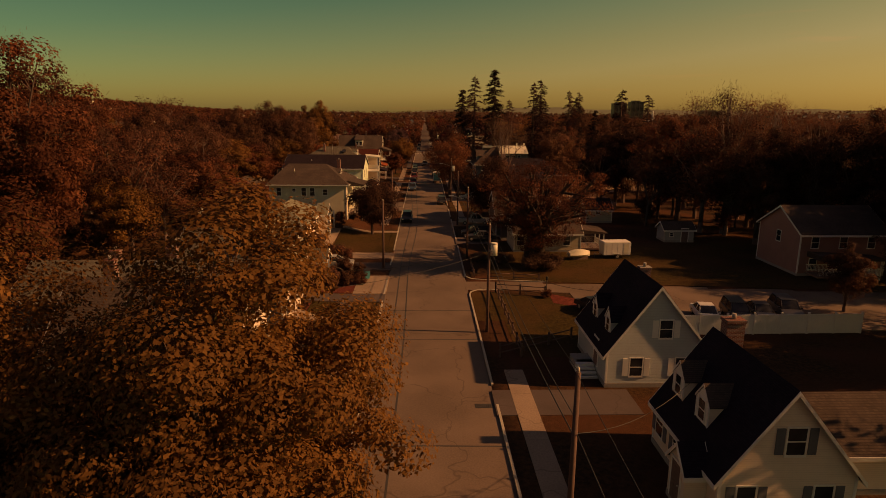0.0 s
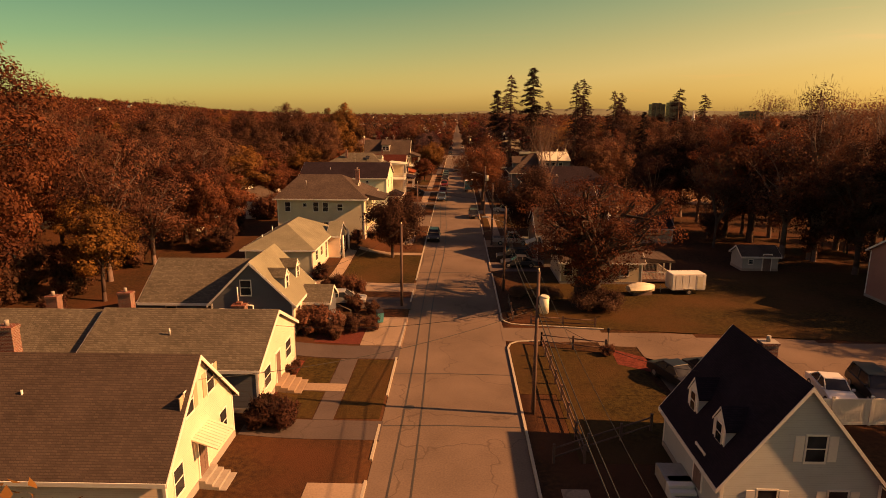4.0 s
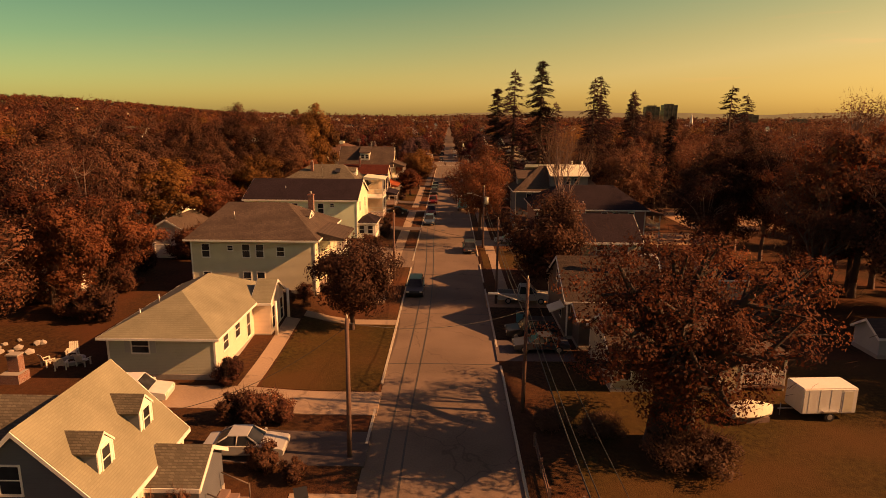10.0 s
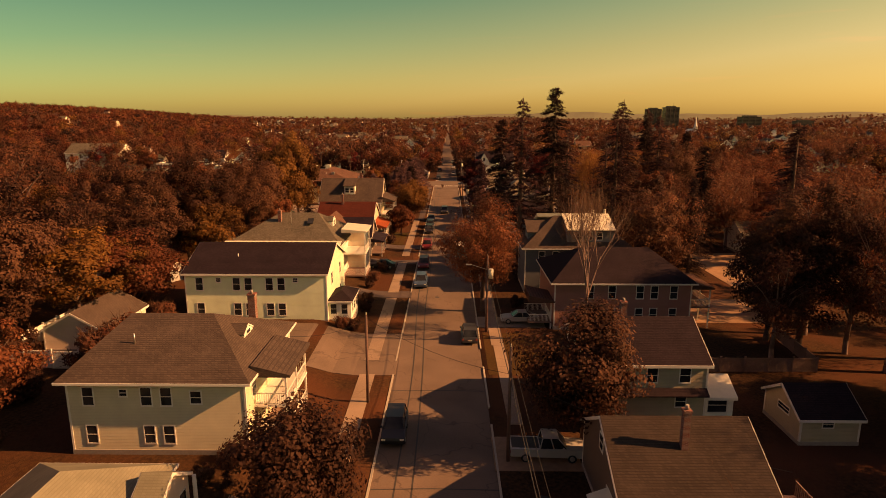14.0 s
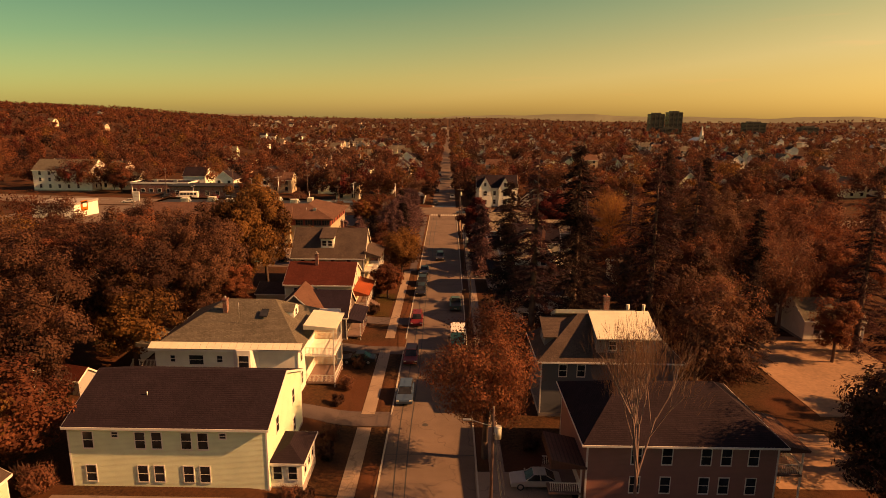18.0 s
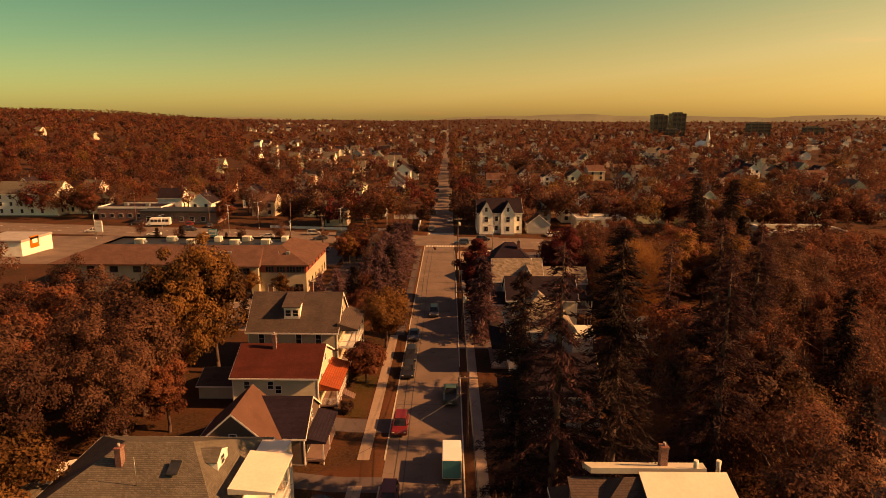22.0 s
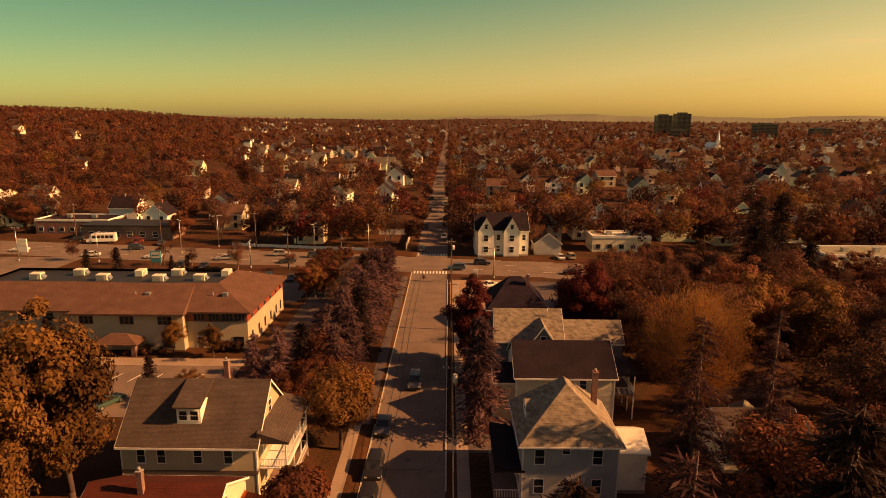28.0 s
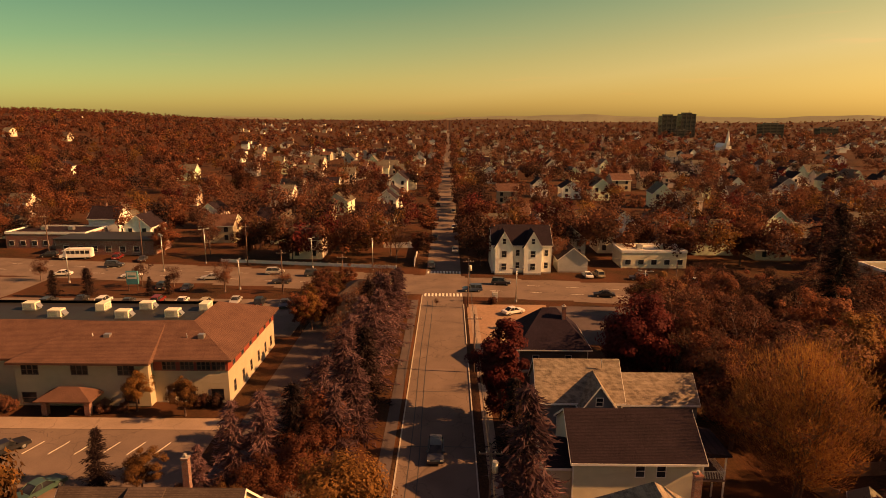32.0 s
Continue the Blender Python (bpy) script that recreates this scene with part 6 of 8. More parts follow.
for i in range(26):
    x = 40 + (i % 13) * 5.6 + rng.uniform(-2, 2)
    y = cross_y(x) - 10 - 11 * (i // 13) + rng.uniform(-3, 3)
    again(KINDS[(1, 0, 3, 0, 5, 1, 3, 2)[i % 8]], x, y, rng.uniform(0.7, 0.95), rng.uniform(0, 360))
for i in range(30):
    x = -14 - i * 4.6 + rng.uniform(-2, 2)
    y = cross_y(x) + CROSS_W + 11 + (i % 3) * 9 + rng.uniform(-3, 3)
    if not -128 < x < -84 and not (-34 < x < -20 and i % 3 == 0):
        again(KINDS[(5, 3, 5, 1, 3, 5)[i % 6]], x, y, rng.uniform(0.65, 0.95), rng.uniform(0, 360))
for x, y, i, s in ((8, 320, 3, 0.5), (29, 318, 3, 0.6), (31, 346, 1, 0.8), (56, 338, 1, 0.8), (66, 330, 4, 0.8), (78, 322, 0, 0.9), (100, 318, 4, 0.8), (112, 312, 0, 0.9), (-3, 284, 3, 0.12)):
    again(KINDS[i], x, y, s, x * 31 % 360)

# low wooded ridges closing the horizon
def far_ridge(r, h, seed, mat, label):
    bm = bmesh.new()
    q = random.Random(seed)
    ph = [q.uniform(0, 6.28) for _ in range(4)]
    low, high = [], []
    for k in range(161):
        a = -1.2 + k * 0.015
        z = h * (0.55 + 0.22 * math.sin(a * 5 + ph[0]) + 0.14 * math.sin(a * 13 + ph[1]) + 0.06 * math.sin(a * 37 + ph[2]) + 0.03 * math.sin(a * 90 + ph[3]))
        low.append(bm.verts.new((math.sin(a) * r, math.cos(a) * r, -20)))
        high.append(bm.verts.new((math.sin(a) * (r + 500), math.cos(a) * (r + 500), z)))
    for k in range(160):
        bm.faces.new((low[k], low[k + 1], high[k + 1], high[k]))
    bmesh.ops.recalc_face_normals(bm, faces=bm.faces)
    tagged(new("backdrop", mesh_of("backdrop", bm, mat)), label, "hills", kind="structure")


far_ridge(4300, 80, 2, plain("hazy_wooded_ridge", (0.15, 0.16, 0.105), 0.95, 0.01, 0.002, 0.15, 0, 0), "low hazy grey-green ridge on the horizon")

# the town beyond: trees and houses past counting
def far_trees(name, mat, seed, spots, per=46, size=1.0, label="far autumn treetops filling the town", lumps=3):
    r0 = np.random.default_rng(seed)
    cs, rs = [], []
    for x, y, h in spots:
        z = ground_z(x, y)
        for _ in range(lumps):
            k = 1.0 if lumps < 5 else 0.62
            cs.append((x + r0.normal() * h * 0.16, y + r0.normal() * h * 0.16, z + h * r0.uniform(0.36, 0.86)))
            rs.append(h * r0.uniform(0.22, 0.34) * (k if lumps < 10 else 0.5))
    me_ = leaf_mesh(name, cs, rs, per // lumps, size, mat, seed, 0.9)
    return tagged(new(name, me_), label, "trees", kind="stuff")


def street_gap(x, y):
    return abs(x + 1.7) < 5.5 + y * 0.002


rng2 = random.Random(5)
spots = {k: [] for k in ("leaf_rust", "leaf_brown", "leaf_olive", "leaf_gold", "leaf_red", "leaf_dark")}
near = {k: [] for k in spots}
close = {k: [] for k in spots}
for i in range(6400):
    y = 318 + (rng2.random() ** 2.0) * 3200
    x = (rng2.random() * 2 - 1) * (0.86 * y + 60)
    if street_gap(x, y) or not clear(x, y, 1) or (y < 900 and math.sin(x * 0.11 + 1.3 * math.sin(y * 0.05)) + math.sin(y * 0.13 + x * 0.04) < -0.75):
        continue
    a = math.atan2(x, y)
    left = a < -0.2
    k = rng2.choices(list(spots), (7, 3, 1, 1, 0.5, 0.4) if left else (3, 5, 3, 1.2, 0.7, 0.6))[0]
    h = rng2.uniform(9, 17) if y < 1200 else rng2.uniform(9, 16)
    (close if y < 470 else near if y < 760 else spots)[k].append((x, y, h))
for i in range(1200):
    y = 420 + rng2.random() ** 1.2 * 1700
    x = -y * rng2.uniform(0.3, 0.95)
    (close if y < 470 else near if y < 760 else spots)[rng2.choices(list(spots), (7, 3, 1, 1, 0.5, 0.3))[0]].append((x, y, rng2.uniform(9, 15)))
for i in range(220):
    y = 322 + i * 5 + rng2.uniform(-3, 3)
    (close if y < 470 else near)[rng2.choice(("leaf_rust", "leaf_brown", "leaf_olive"))].append((-1.7 + rng2.choice((-1, 1)) * rng2.uniform(5.6, 8.5), y, rng2.uniform(7, 11)))
for i, k in enumerate(spots):
    far_trees("far_trees", k, 150 + i, close[k], 620, 0.36, lumps=10)
    far_trees("far_trees", k, 100 + i, near[k], 300, 0.56, lumps=7)
    far_trees("far_trees", k, 200 + i, spots[k], 60, 1.25)
for i, k in enumerate(DEEP):
    far_trees("deep_woods", k, 300 + i, DEEP[k], 1900, 0.23, "deep autumn woods behind the gardens", 14)


def town_house(label, w_, d_, ze, zr, axis, wall, rf, seed):
    t = thing("house", 0, 0, 0, label, "house", "houses of the town")
    part("wall", gable_wall(axis, -w_ / 2, w_ / 2, -d_ / 2, d_ / 2, -1.5, ze, zr), wall, t)
    r, tr = gable_roof(axis, -w_ / 2, w_ / 2, -d_ / 2, d_ / 2, ze, zr, 0.4, 0.3)
    part("roof", r, rf, t)
    part("trim", tr, "white", t)
    if "town" not in WIN:
        bm = box(bmesh.new(), -0.6, 0.6, -0.06, 0, -0.12, 1.55)
        bm.faces.ensure_lookup_table()
        pane = bmesh.ops.inset_individual(bm, faces=[bm.faces[2]], thickness=0.13, depth=-0.03)
        bm.faces.ensure_lookup_table()
        bm.faces[2].material_index = 1
        WIN["town"] = mesh_of("window", bm, ["white", "glass"])
    for z in ([1.0, 3.7] if ze > 4 else [1.0]):
        for face, x, y in (("S", -0.26 * w_, -d_ / 2), ("S", 0.26 * w_, -d_ / 2), ("E", w_ / 2, 0.0)):
            o = new("window", WIN["town"])
            o.parent, o.matrix_basis = t, pose(x, y, z, 0, 0, FACE[face])
    part("chimney", Box(-0.3, 0.3, 0.4, 1.0, ze, zr + 0.9), "brick", t)
    return t


TOWN = [town_house("white two-storey gabled town house", 8, 10, 5.8, 9, "y", "s_white", "r_dark", 1),
        town_house("cream gabled town house with grey roof", 9, 8, 5.6, 8.6, "x", "s_yellow", "r_grey", 2),
        town_house("grey gabled town house with brown roof", 8, 9, 5.6, 8.8, "y", "s_grey", "r_brown", 3),
        town_house("low pale town house with dark roof", 10, 8, 3.2, 5.8, "x", "s_beige", "r_dark", 4),
        town_house("pale green gabled town house", 8, 11, 5.8, 9.2, "y", "s_mint", "r_grey", 5),
        town_house("tan two-storey town house with red-brown roof", 9, 9, 5.8, 8.6, "x", "s_tan", "r_umber", 6)]
for i, t in enumerate(TOWN):
    t.matrix_basis = pose((16, 15, 34, 36, -52, -46)[i], (336, 356, 334, 366, 352, 378)[i], 0.1)
for i, (x, y, k, tn) in enumerate(((47, 341, 0, 0), (61, 346, 2, 90), (40, 362, 1, 0), (76, 338, 4, 90), (58, 368, 0, 0), (90, 332, 3, 0), (27, 352, 2, 0), (23, 374, 5, 0), (36, 384, 0, 0), (70, 366, 1, 90), (92, 356, 0, 0), (82, 380, 2, 0), (52, 388, 3, 0), (104, 340, 1, 0),
                                   (-40, 330, 1, 0), (-94, 346, 0, 0), (-28, 352, 2, 0), (-72, 352, 5, 0), (-24, 372, 0, 90), (-62, 372, 3, 0), (-140, 356, 1, 0), (-112, 366, 4, 0), (-84, 376, 0, 0))):
    copy_thing(TOWN[k], pose(x, y, ground_z(x, y) + 0.1, 0, 0, tn) @ Matrix.Diagonal((1, 1, 0.92 + 0.05 * (i % 4), 1)))
rng3 = random.Random(9)
count = 0
for row in range(0, 26):
    for side in range(-14, 17):
        x = side * 17 + (8 if side >= 0 else -10) + rng3.uniform(-4, 4)
        y = 342 + row * 17.5 + rng3.uniform(-4, 4)
        if rng3.random() < (0.9 if x < -0.2 * y else 0.6) or abs(x + 1.7) < 11 or x > 0.72 * y or x < -0.5 * y or (row < 4 and -60 < x < 100) or count >= 210 or y < cross_y(x) + 30 or abs(x - 48) < 9 and y < 350:
            continue
        s_ = rng3.uniform(0.85, 1.2)
        copy_thing(TOWN[rng3.choice((0, 0, 0, 1, 1, 2, 3, 4, 4, 5))], pose(x, y, ground_z(x, y) + 0.1, 0, 0, rng3.choice((0, 0, 0, 90, 4, -5))) @ Matrix.Diagonal((s_, s_, rng3.uniform(0.9, 1.2), 1)))
        count += 1


def far_houses(name, wall, rf, n, seed):
    r = random.Random(seed)
    bm = bmesh.new()
    for _ in range(n):
        y = 700 + r.random() ** 1.3 * 1900
        x = (r.random() * 2 - 0.9) * 0.75 * y
        if street_gap(x, y) or (x < -0.3 * y and r.random() < 0.95):
            continue
        z = ground_z(x, y) - 1
        w_, d_, e = r.uniform(7, 11), r.uniform(7, 12), r.uniform(4.5, 7.5)
        g = e + r.uniform(2.2, 3.4)
        if r.random() < 0.5:
            prism(bm, [(x, y, z), (x + w_, y, z), (x + w_, y, z + e), (x + w_ / 2, y, z + g), (x, y, z + e)], (0, d_, 0), 0)
            for a, b in ((x - 0.4, x + w_ / 2), (x + w_ + 0.4, x + w_ / 2)):
                q = [bm.verts.new(c) for c in ((a, y - 0.4, z + e - 0.2), (b, y - 0.4, z + g + 0.2), (b, y + d_ + 0.4, z + g + 0.2), (a, y + d_ + 0.4, z + e - 0.2))]
                bm.faces.new(q).material_index = 1
        else:
            prism(bm, [(x, y, z), (x, y + d_, z), (x, y + d_, z + e), (x, y + d_ / 2, z + g), (x, y, z + e)], (w_, 0, 0), 0)
            for a, b in ((y - 0.4, y + d_ / 2), (y + d_ + 0.4, y + d_ / 2)):
                q = [bm.verts.new(c) for c in ((x - 0.4, a, z + e - 0.2), (x - 0.4, b, z + g + 0.2), (x + w_ + 0.4, b, z + g + 0.2), (x + w_ + 0.4, a, z + e - 0.2))]
                bm.faces.new(q).material_index = 1
    tagged(new(name, mesh_of(name, bm, [wall, rf])), "far gabled houses of the town among trees", "houses", kind="stuff")


far_houses("far_houses", "s_white", "r_dark", 210, 3), far_houses("far_houses", "s_yellow", "r_grey", 150, 4), far_houses("far_houses", "city", "r_brown", 160, 6)


# the tall blocks on the skyline
def tower(x, y, w_, d_, h, label, floors, mat="tower", band=0.35):
    t = thing("tower_block", x, y, ground_z(x, y), label, "tower", "tower blocks on the skyline")
    part("core", Box(-w_ / 2 + 0.4, w_ / 2 - 0.4, -d_ / 2 + 0.4, d_ / 2 - 0.4, -3, h), "glass", t)
    for i in range(floors):
        z = h * (i + 0.6) / floors
        part("floor_band", Box(-w_ / 2, w_ / 2, -d_ / 2, d_ / 2, z, z + h / floors * band * 1.6), mat, t)
    for u in (-0.5, -0.17, 0.17, 0.5):
        part("pier", Box(u * w_ - 0.9, u * w_ + 0.9, -d_ / 2 - 0.3, -d_ / 2 + 0.6, -3, h), mat, t)
    part("roof_plant", Box(-w_ * 0.3, w_ * 0.3, -d_ * 0.3, d_ * 0.3, h, h + 3), mat, t)
    tube_ = tube(bmesh.new(), (w_ * 0.2, 0, h + 3), (w_ * 0.2, 0, h + 9), 0.25, 0.1, 6)
    part("mast", tube_, mat, t)
    return t


tower(467, 1500, 30, 26, 45, "dark tower block with pale window bands", 17), tower(509, 1505, 29, 28, 49, "dark glass tower block with roof masts", 18)
tower(688, 1500, 42, 30, 28, "broad dark office block on the skyline", 9), tower(488, 1480, 44, 20, 14, "low brown block below the towers", 5)
tower(880, 1620, 40, 26, 18, "low dark block on the skyline", 6)
st = thing("church", 325, 900, ground_z(325, 900), "white church with tall pointed steeple", "church")
part("nave", gable_wall("y", -8, 8, -12, 12, -2, 6, 11), "s_white", st)
part("belfry", Box(-2, 2, -15, -11, -2, 14), "s_white", st)
bm = bmesh.new()
bmesh.ops.create_cone(bm, segments=8, radius1=2.4, radius2=0.05, depth=12, matrix=Matrix.Translation((0, -13, 20)))
part("spire", bm, "white", st)

# ---------------- vehicles ----------------
PAINTS = {}


def car_paint(name, c):
    m, n, l, p = nodes_of(name)
    l.new(mix(n, l, ramp(n, l, noise_tex(n, l, 1.5, 4, place(n)), (0, 0, 0), (0.35,) * 3, 0.4, 0.7), c, shade(c, 0.7)), p.inputs["Base Color"])
    p.inputs["Roughness"].default_value, p.inputs["Metallic"].default_value = 0.4, 0.12
    p.inputs["Coat Weight"].default_value, p.inputs["Coat Roughness"].default_value = 0.25, 0.08
    return m


def vehicle(kind, paint, label, group="parked vehicles"):
    """A car, estate, or pickup pointing to +y, with its wheels, glass and lamps."""
    L, W, H = {"sedan": (4.7, 1.8, 1.45), "suv": (4.6, 1.88, 1.72), "pickup": (5.6, 1.95, 1.85), "van": (5.2, 2.0, 2.2)}[kind]
    t = thing({"sedan": "car", "suv": "car", "pickup": "pickup_truck", "van": "van"}[kind], 0, 0, 0, label, "car", group)
    h0, belt = 0.28, {"sedan": 0.92, "suv": 1.02, "pickup": 1.08, "van": 1.2}[kind]

    def hull(prof, w0, w1, mi=0):
        bm = bmesh.new()
        n = len(prof)
        ring = []
        for x, s in ((-1, 0.94), (-0.82, 1.0), (0.82, 1.0), (1, 0.94)):
            row = []
            for y, z in prof:
                k = w0 + (w1 - w0) * (z - prof[0][1]) / max(0.01, H - prof[0][1])
                zc = (z - (h0 + belt) / 2) * (s if abs(x) == 1 else 1) + (h0 + belt) / 2
                row.append(bm.verts.new((x * k / 2, y * (0.985 if abs(x) == 1 else 1), zc)))
            ring.append(row)
        for a, b in zip(ring, ring[1:]):
            for i in range(n):
                bm.faces.new((a[i], a[(i + 1) % n], b[(i + 1) % n], b[i]))
        bm.faces.new(ring[0][::-1]), bm.faces.new(ring[-1])
        bmesh.ops.recalc_face_normals(bm, faces=bm.faces)
        return bm
    e = L / 2
    low = [(-e, h0 + 0.1), (e - 0.05, h0 + 0.05), (e, h0 + 0.35), (e - 0.08, belt - 0.2), (e * 0.5, belt - 0.02), (-e * 0.75, belt), (-e + 0.08, belt - 0.06), (-e, belt - 0.3)]
    if kind == "pickup":
        low = [(-e, h0 + 0.15), (e - 0.05, h0 + 0.1), (e, h0 + 0.4), (e - 0.08, belt - 0.1), (e * 0.5, belt), (-e + 0.02, belt), (-e, belt - 0.3)]
    body = part("body", hull(low, W, W), PAINTS[paint], t)
    cab = {"sedan": [(-e * 0.72, belt - 0.03), (e * 0.42, belt - 0.03), (e * 0.12, H - 0.04), (-e * 0.36, H - 0.04)],
           "suv": [(-e * 0.95, belt - 0.03), (e * 0.48, belt - 0.03), (e * 0.2, H - 0.05), (-e * 0.84, H - 0.05)],
           "pickup": [(-e * 0.22, belt - 0.03), (e * 0.5, belt - 0.03), (e * 0.26, H - 0.05), (-e * 0.16, H - 0.05)],
           "van": [(-e * 0.97, belt - 0.03), (e * 0.8, belt - 0.03), (e * 0.55, H - 0.05), (-e * 0.95, H - 0.05)]}[kind]
    part("glasshouse", hull(cab, W * 0.9, W * 0.72), "glass", t)
    ry0, ry1 = cab[3][0] - 0.02, cab[2][0] + 0.02
    rf = box(bmesh.new(), -W * 0.37, W * 0.37, ry0, ry1, H - 0.06, H)
    bmesh.ops.bevel(rf, geom=rf.edges[:], offset=0.025, segments=1, affect="EDGES")
    part("roof", rf, PAINTS[paint], t)
    for s in (-1, 1):
        for (ya, za), (yb, zb) in ((cab[1], cab[2]), (cab[0], cab[3]), ((sum(c[0] for c in cab[:2]) / 2, belt), ((ry0 + ry1) / 2, H))):
            part("pillar", tube(bmesh.new(), (s * W * 0.44, ya, za), (s * W * 0.365, yb, zb - 0.02), 0.045, 0.04, 5), PAINTS[paint], t)
    for s in (-1, 1):
        for y in (-e * 0.6, e * 0.62):
            wh = part("wheel", tube(bmesh.new(), (s * (W / 2 - 0.22), y, 0.33), (s * (W / 2 + 0.005), y, 0.33), 0.33, 0.33, 16), "black", t)
            part("rim", tube(bmesh.new(), (s * (W / 2), y, 0.33), (s * (W / 2 + 0.015), y, 0.33), 0.21, 0.18, 10), "metal", wh)
        part("headlight", Box(s * W * 0.3, s * W * 0.46, e - 0.12, e - 0.01, belt - 0.38, belt - 0.24), "sheet", t)
        part("tail_light", Box(s * W * 0.34, s * W * 0.46, -e - 0.012, -e + 0.1, belt - 0.4, belt - 0.2), "s_red", t)
        part("wing_mirror", Box(s * (W / 2 - 0.02), s * (W / 2 + 0.14), e * 0.36, e * 0.36 + 0.12, belt, belt + 0.14), PAINTS[paint], t)
    part("plate", Box(-0.25, 0.25, -e - 0.016, -e - 0.002, h0 + 0.28, h0 + 0.4), "paint", t)
    if kind == "pickup":
        part("bed_floor", Box(-W * 0.4, W * 0.4, -e + 0.1, -e * 0.24, belt - 0.05, belt + 0.015), "black", t)
    return t


for k, c in (("white", (0.75, 0.74, 0.7)), ("silver", (0.42, 0.42, 0.4)), ("black", (0.018, 0.018, 0.02)), ("dark", (0.05, 0.055, 0.065)), ("red", (0.22, 0.02, 0.018)), ("blue", (0.05, 0.1, 0.16)), ("green", (0.04, 0.1, 0.08)), ("tan", (0.4, 0.33, 0.22))):
    PAINTS[k] = car_paint(k + "_car_paint", c)
CARS = {}


def car(kind, paint, x, y, turn=0, label="", z=None):
    """turn 0: the nose points down the street."""
    m = pose(x, y, ground_z(x, y) + 0.05 if z is None else z, 0, 0, turn)
    if (kind, paint) not in CARS:
        CARS[kind, paint] = vehicle(kind, paint, label)
        CARS[kind, paint].matrix_basis = m
        return CARS[kind, paint]
    return tagged(copy_thing(CARS[kind, paint], m), label)


car("suv", "black", -5.1, 108.6, 180, "black car parked at the kerb", 0.0)
car("sedan", "silver", -13.0, 74.6, -88, "silver sedan parked in a driveway")
car("suv", "white", -22.4, 80.6, -84, "white estate car beside a house")
car("sedan", "white", 24.2, 55.2, 170, "white sedan in a small parking lot")
car("suv", "black", 27.2, 55.4, 170, "black car in a small parking lot")
car("sedan", "dark", 29.6, 55.6, 170, "dark car in a small parking lot")
car("suv", "dark", 32.4, 56.2, 170, "dark car in a small parking lot")
car("sedan", "black", 14.4, 57.2, 200, "black car parked on the gravel lot")
car("sedan", "black", 17.0, 57.6, 195, "black car parked on the gravel lot")
car("pickup", "silver", 6.6, 105.2, -92, "silver pickup truck in a driveway")
car("suv", "black", 6.0, 94.6, 90, "dark car in a driveway")
car("sedan", "dark", 6.4, 91.4, 90, "dark car in a driveway")
car("suv", "dark", 1.6, 130.4, 0, "dark car parked at the kerb", 0.0)
car("suv", "blue", -5.0, 153.4, 180, "blue-grey car parked at the kerb", 0.0)
car("suv", "red", -5.0, 165.0, 180, "dark red car parked at the kerb", 0.0)
car("suv", "red", -5.0, 180.4, 180, "dark red car parked at the kerb", 0.0)
car("suv", "black", -5.1, 197.2, 180, "black car parked at the kerb", 0.0)
car("suv", "black", -5.1, 203.6, 180, "black car parked at the kerb", 0.0)
car("sedan", "dark", -5.1, 213.0, 180, "dark car parked at the kerb", 0.0)
car("pickup", "green", 1.3, 189.0, 0, "dark green pickup parked at the kerb", 0.0)
car("suv", "dark", -1.9, 226.0, 180, "dark car driving along the street", 0.0)
car("sedan", "black", -12.0, 163.5, 90, "black car in a driveway")
car("sedan", "silver", 8.0, 136, 90, "silver car in a driveway")
for i, (x, y, tn) in enumerate(((-51, 224.5, 8), (-47, 217.6, 18), (-42.2, 217.2, 18), (-55, 217, 18))):
    car("sedan", ("black", "dark", "green", "black")[i], x, y, tn - 40, "car parked in the office lot")
for i, (x, dy, tn) in enumerate(((-20, 5, 98), (-34, 12, -82), (-58, 4.5, 98), (-88, 12.5, -82), (-120, 5, 98), (12, 11.5, -98), (34, 5, 82), (5, 4.5, 90))):
    car(("sedan", "suv")[i % 2], ("black", "dark", "silver", "dark", "white", "dark", "black", "blue")[i], x, cross_y(x) + dy, tn, "car on the wide avenue", 0.02)
car("sedan", "white", 12.6, 279, -60, "pale car on a bare corner lot")
for i in range(10):
    x = -34 - i * 5.4
    car(("sedan", "suv")[i % 2], ("dark", "black", "silver", "tan", "white", "red", "dark", "white", "black", "dark")[i], x, 281 + (i % 3), 5 if i % 2 else 185, "car in the lot beside the avenue")
for i in range(7):
    car("sedan" if i % 2 else "suv", ("dark", "silver", "black", "white", "dark", "tan", "black")[i], (-5.0, 1.5)[i % 2], 318 + i * 19, 180 * (i % 2), "car parked further along the street", 0.0)


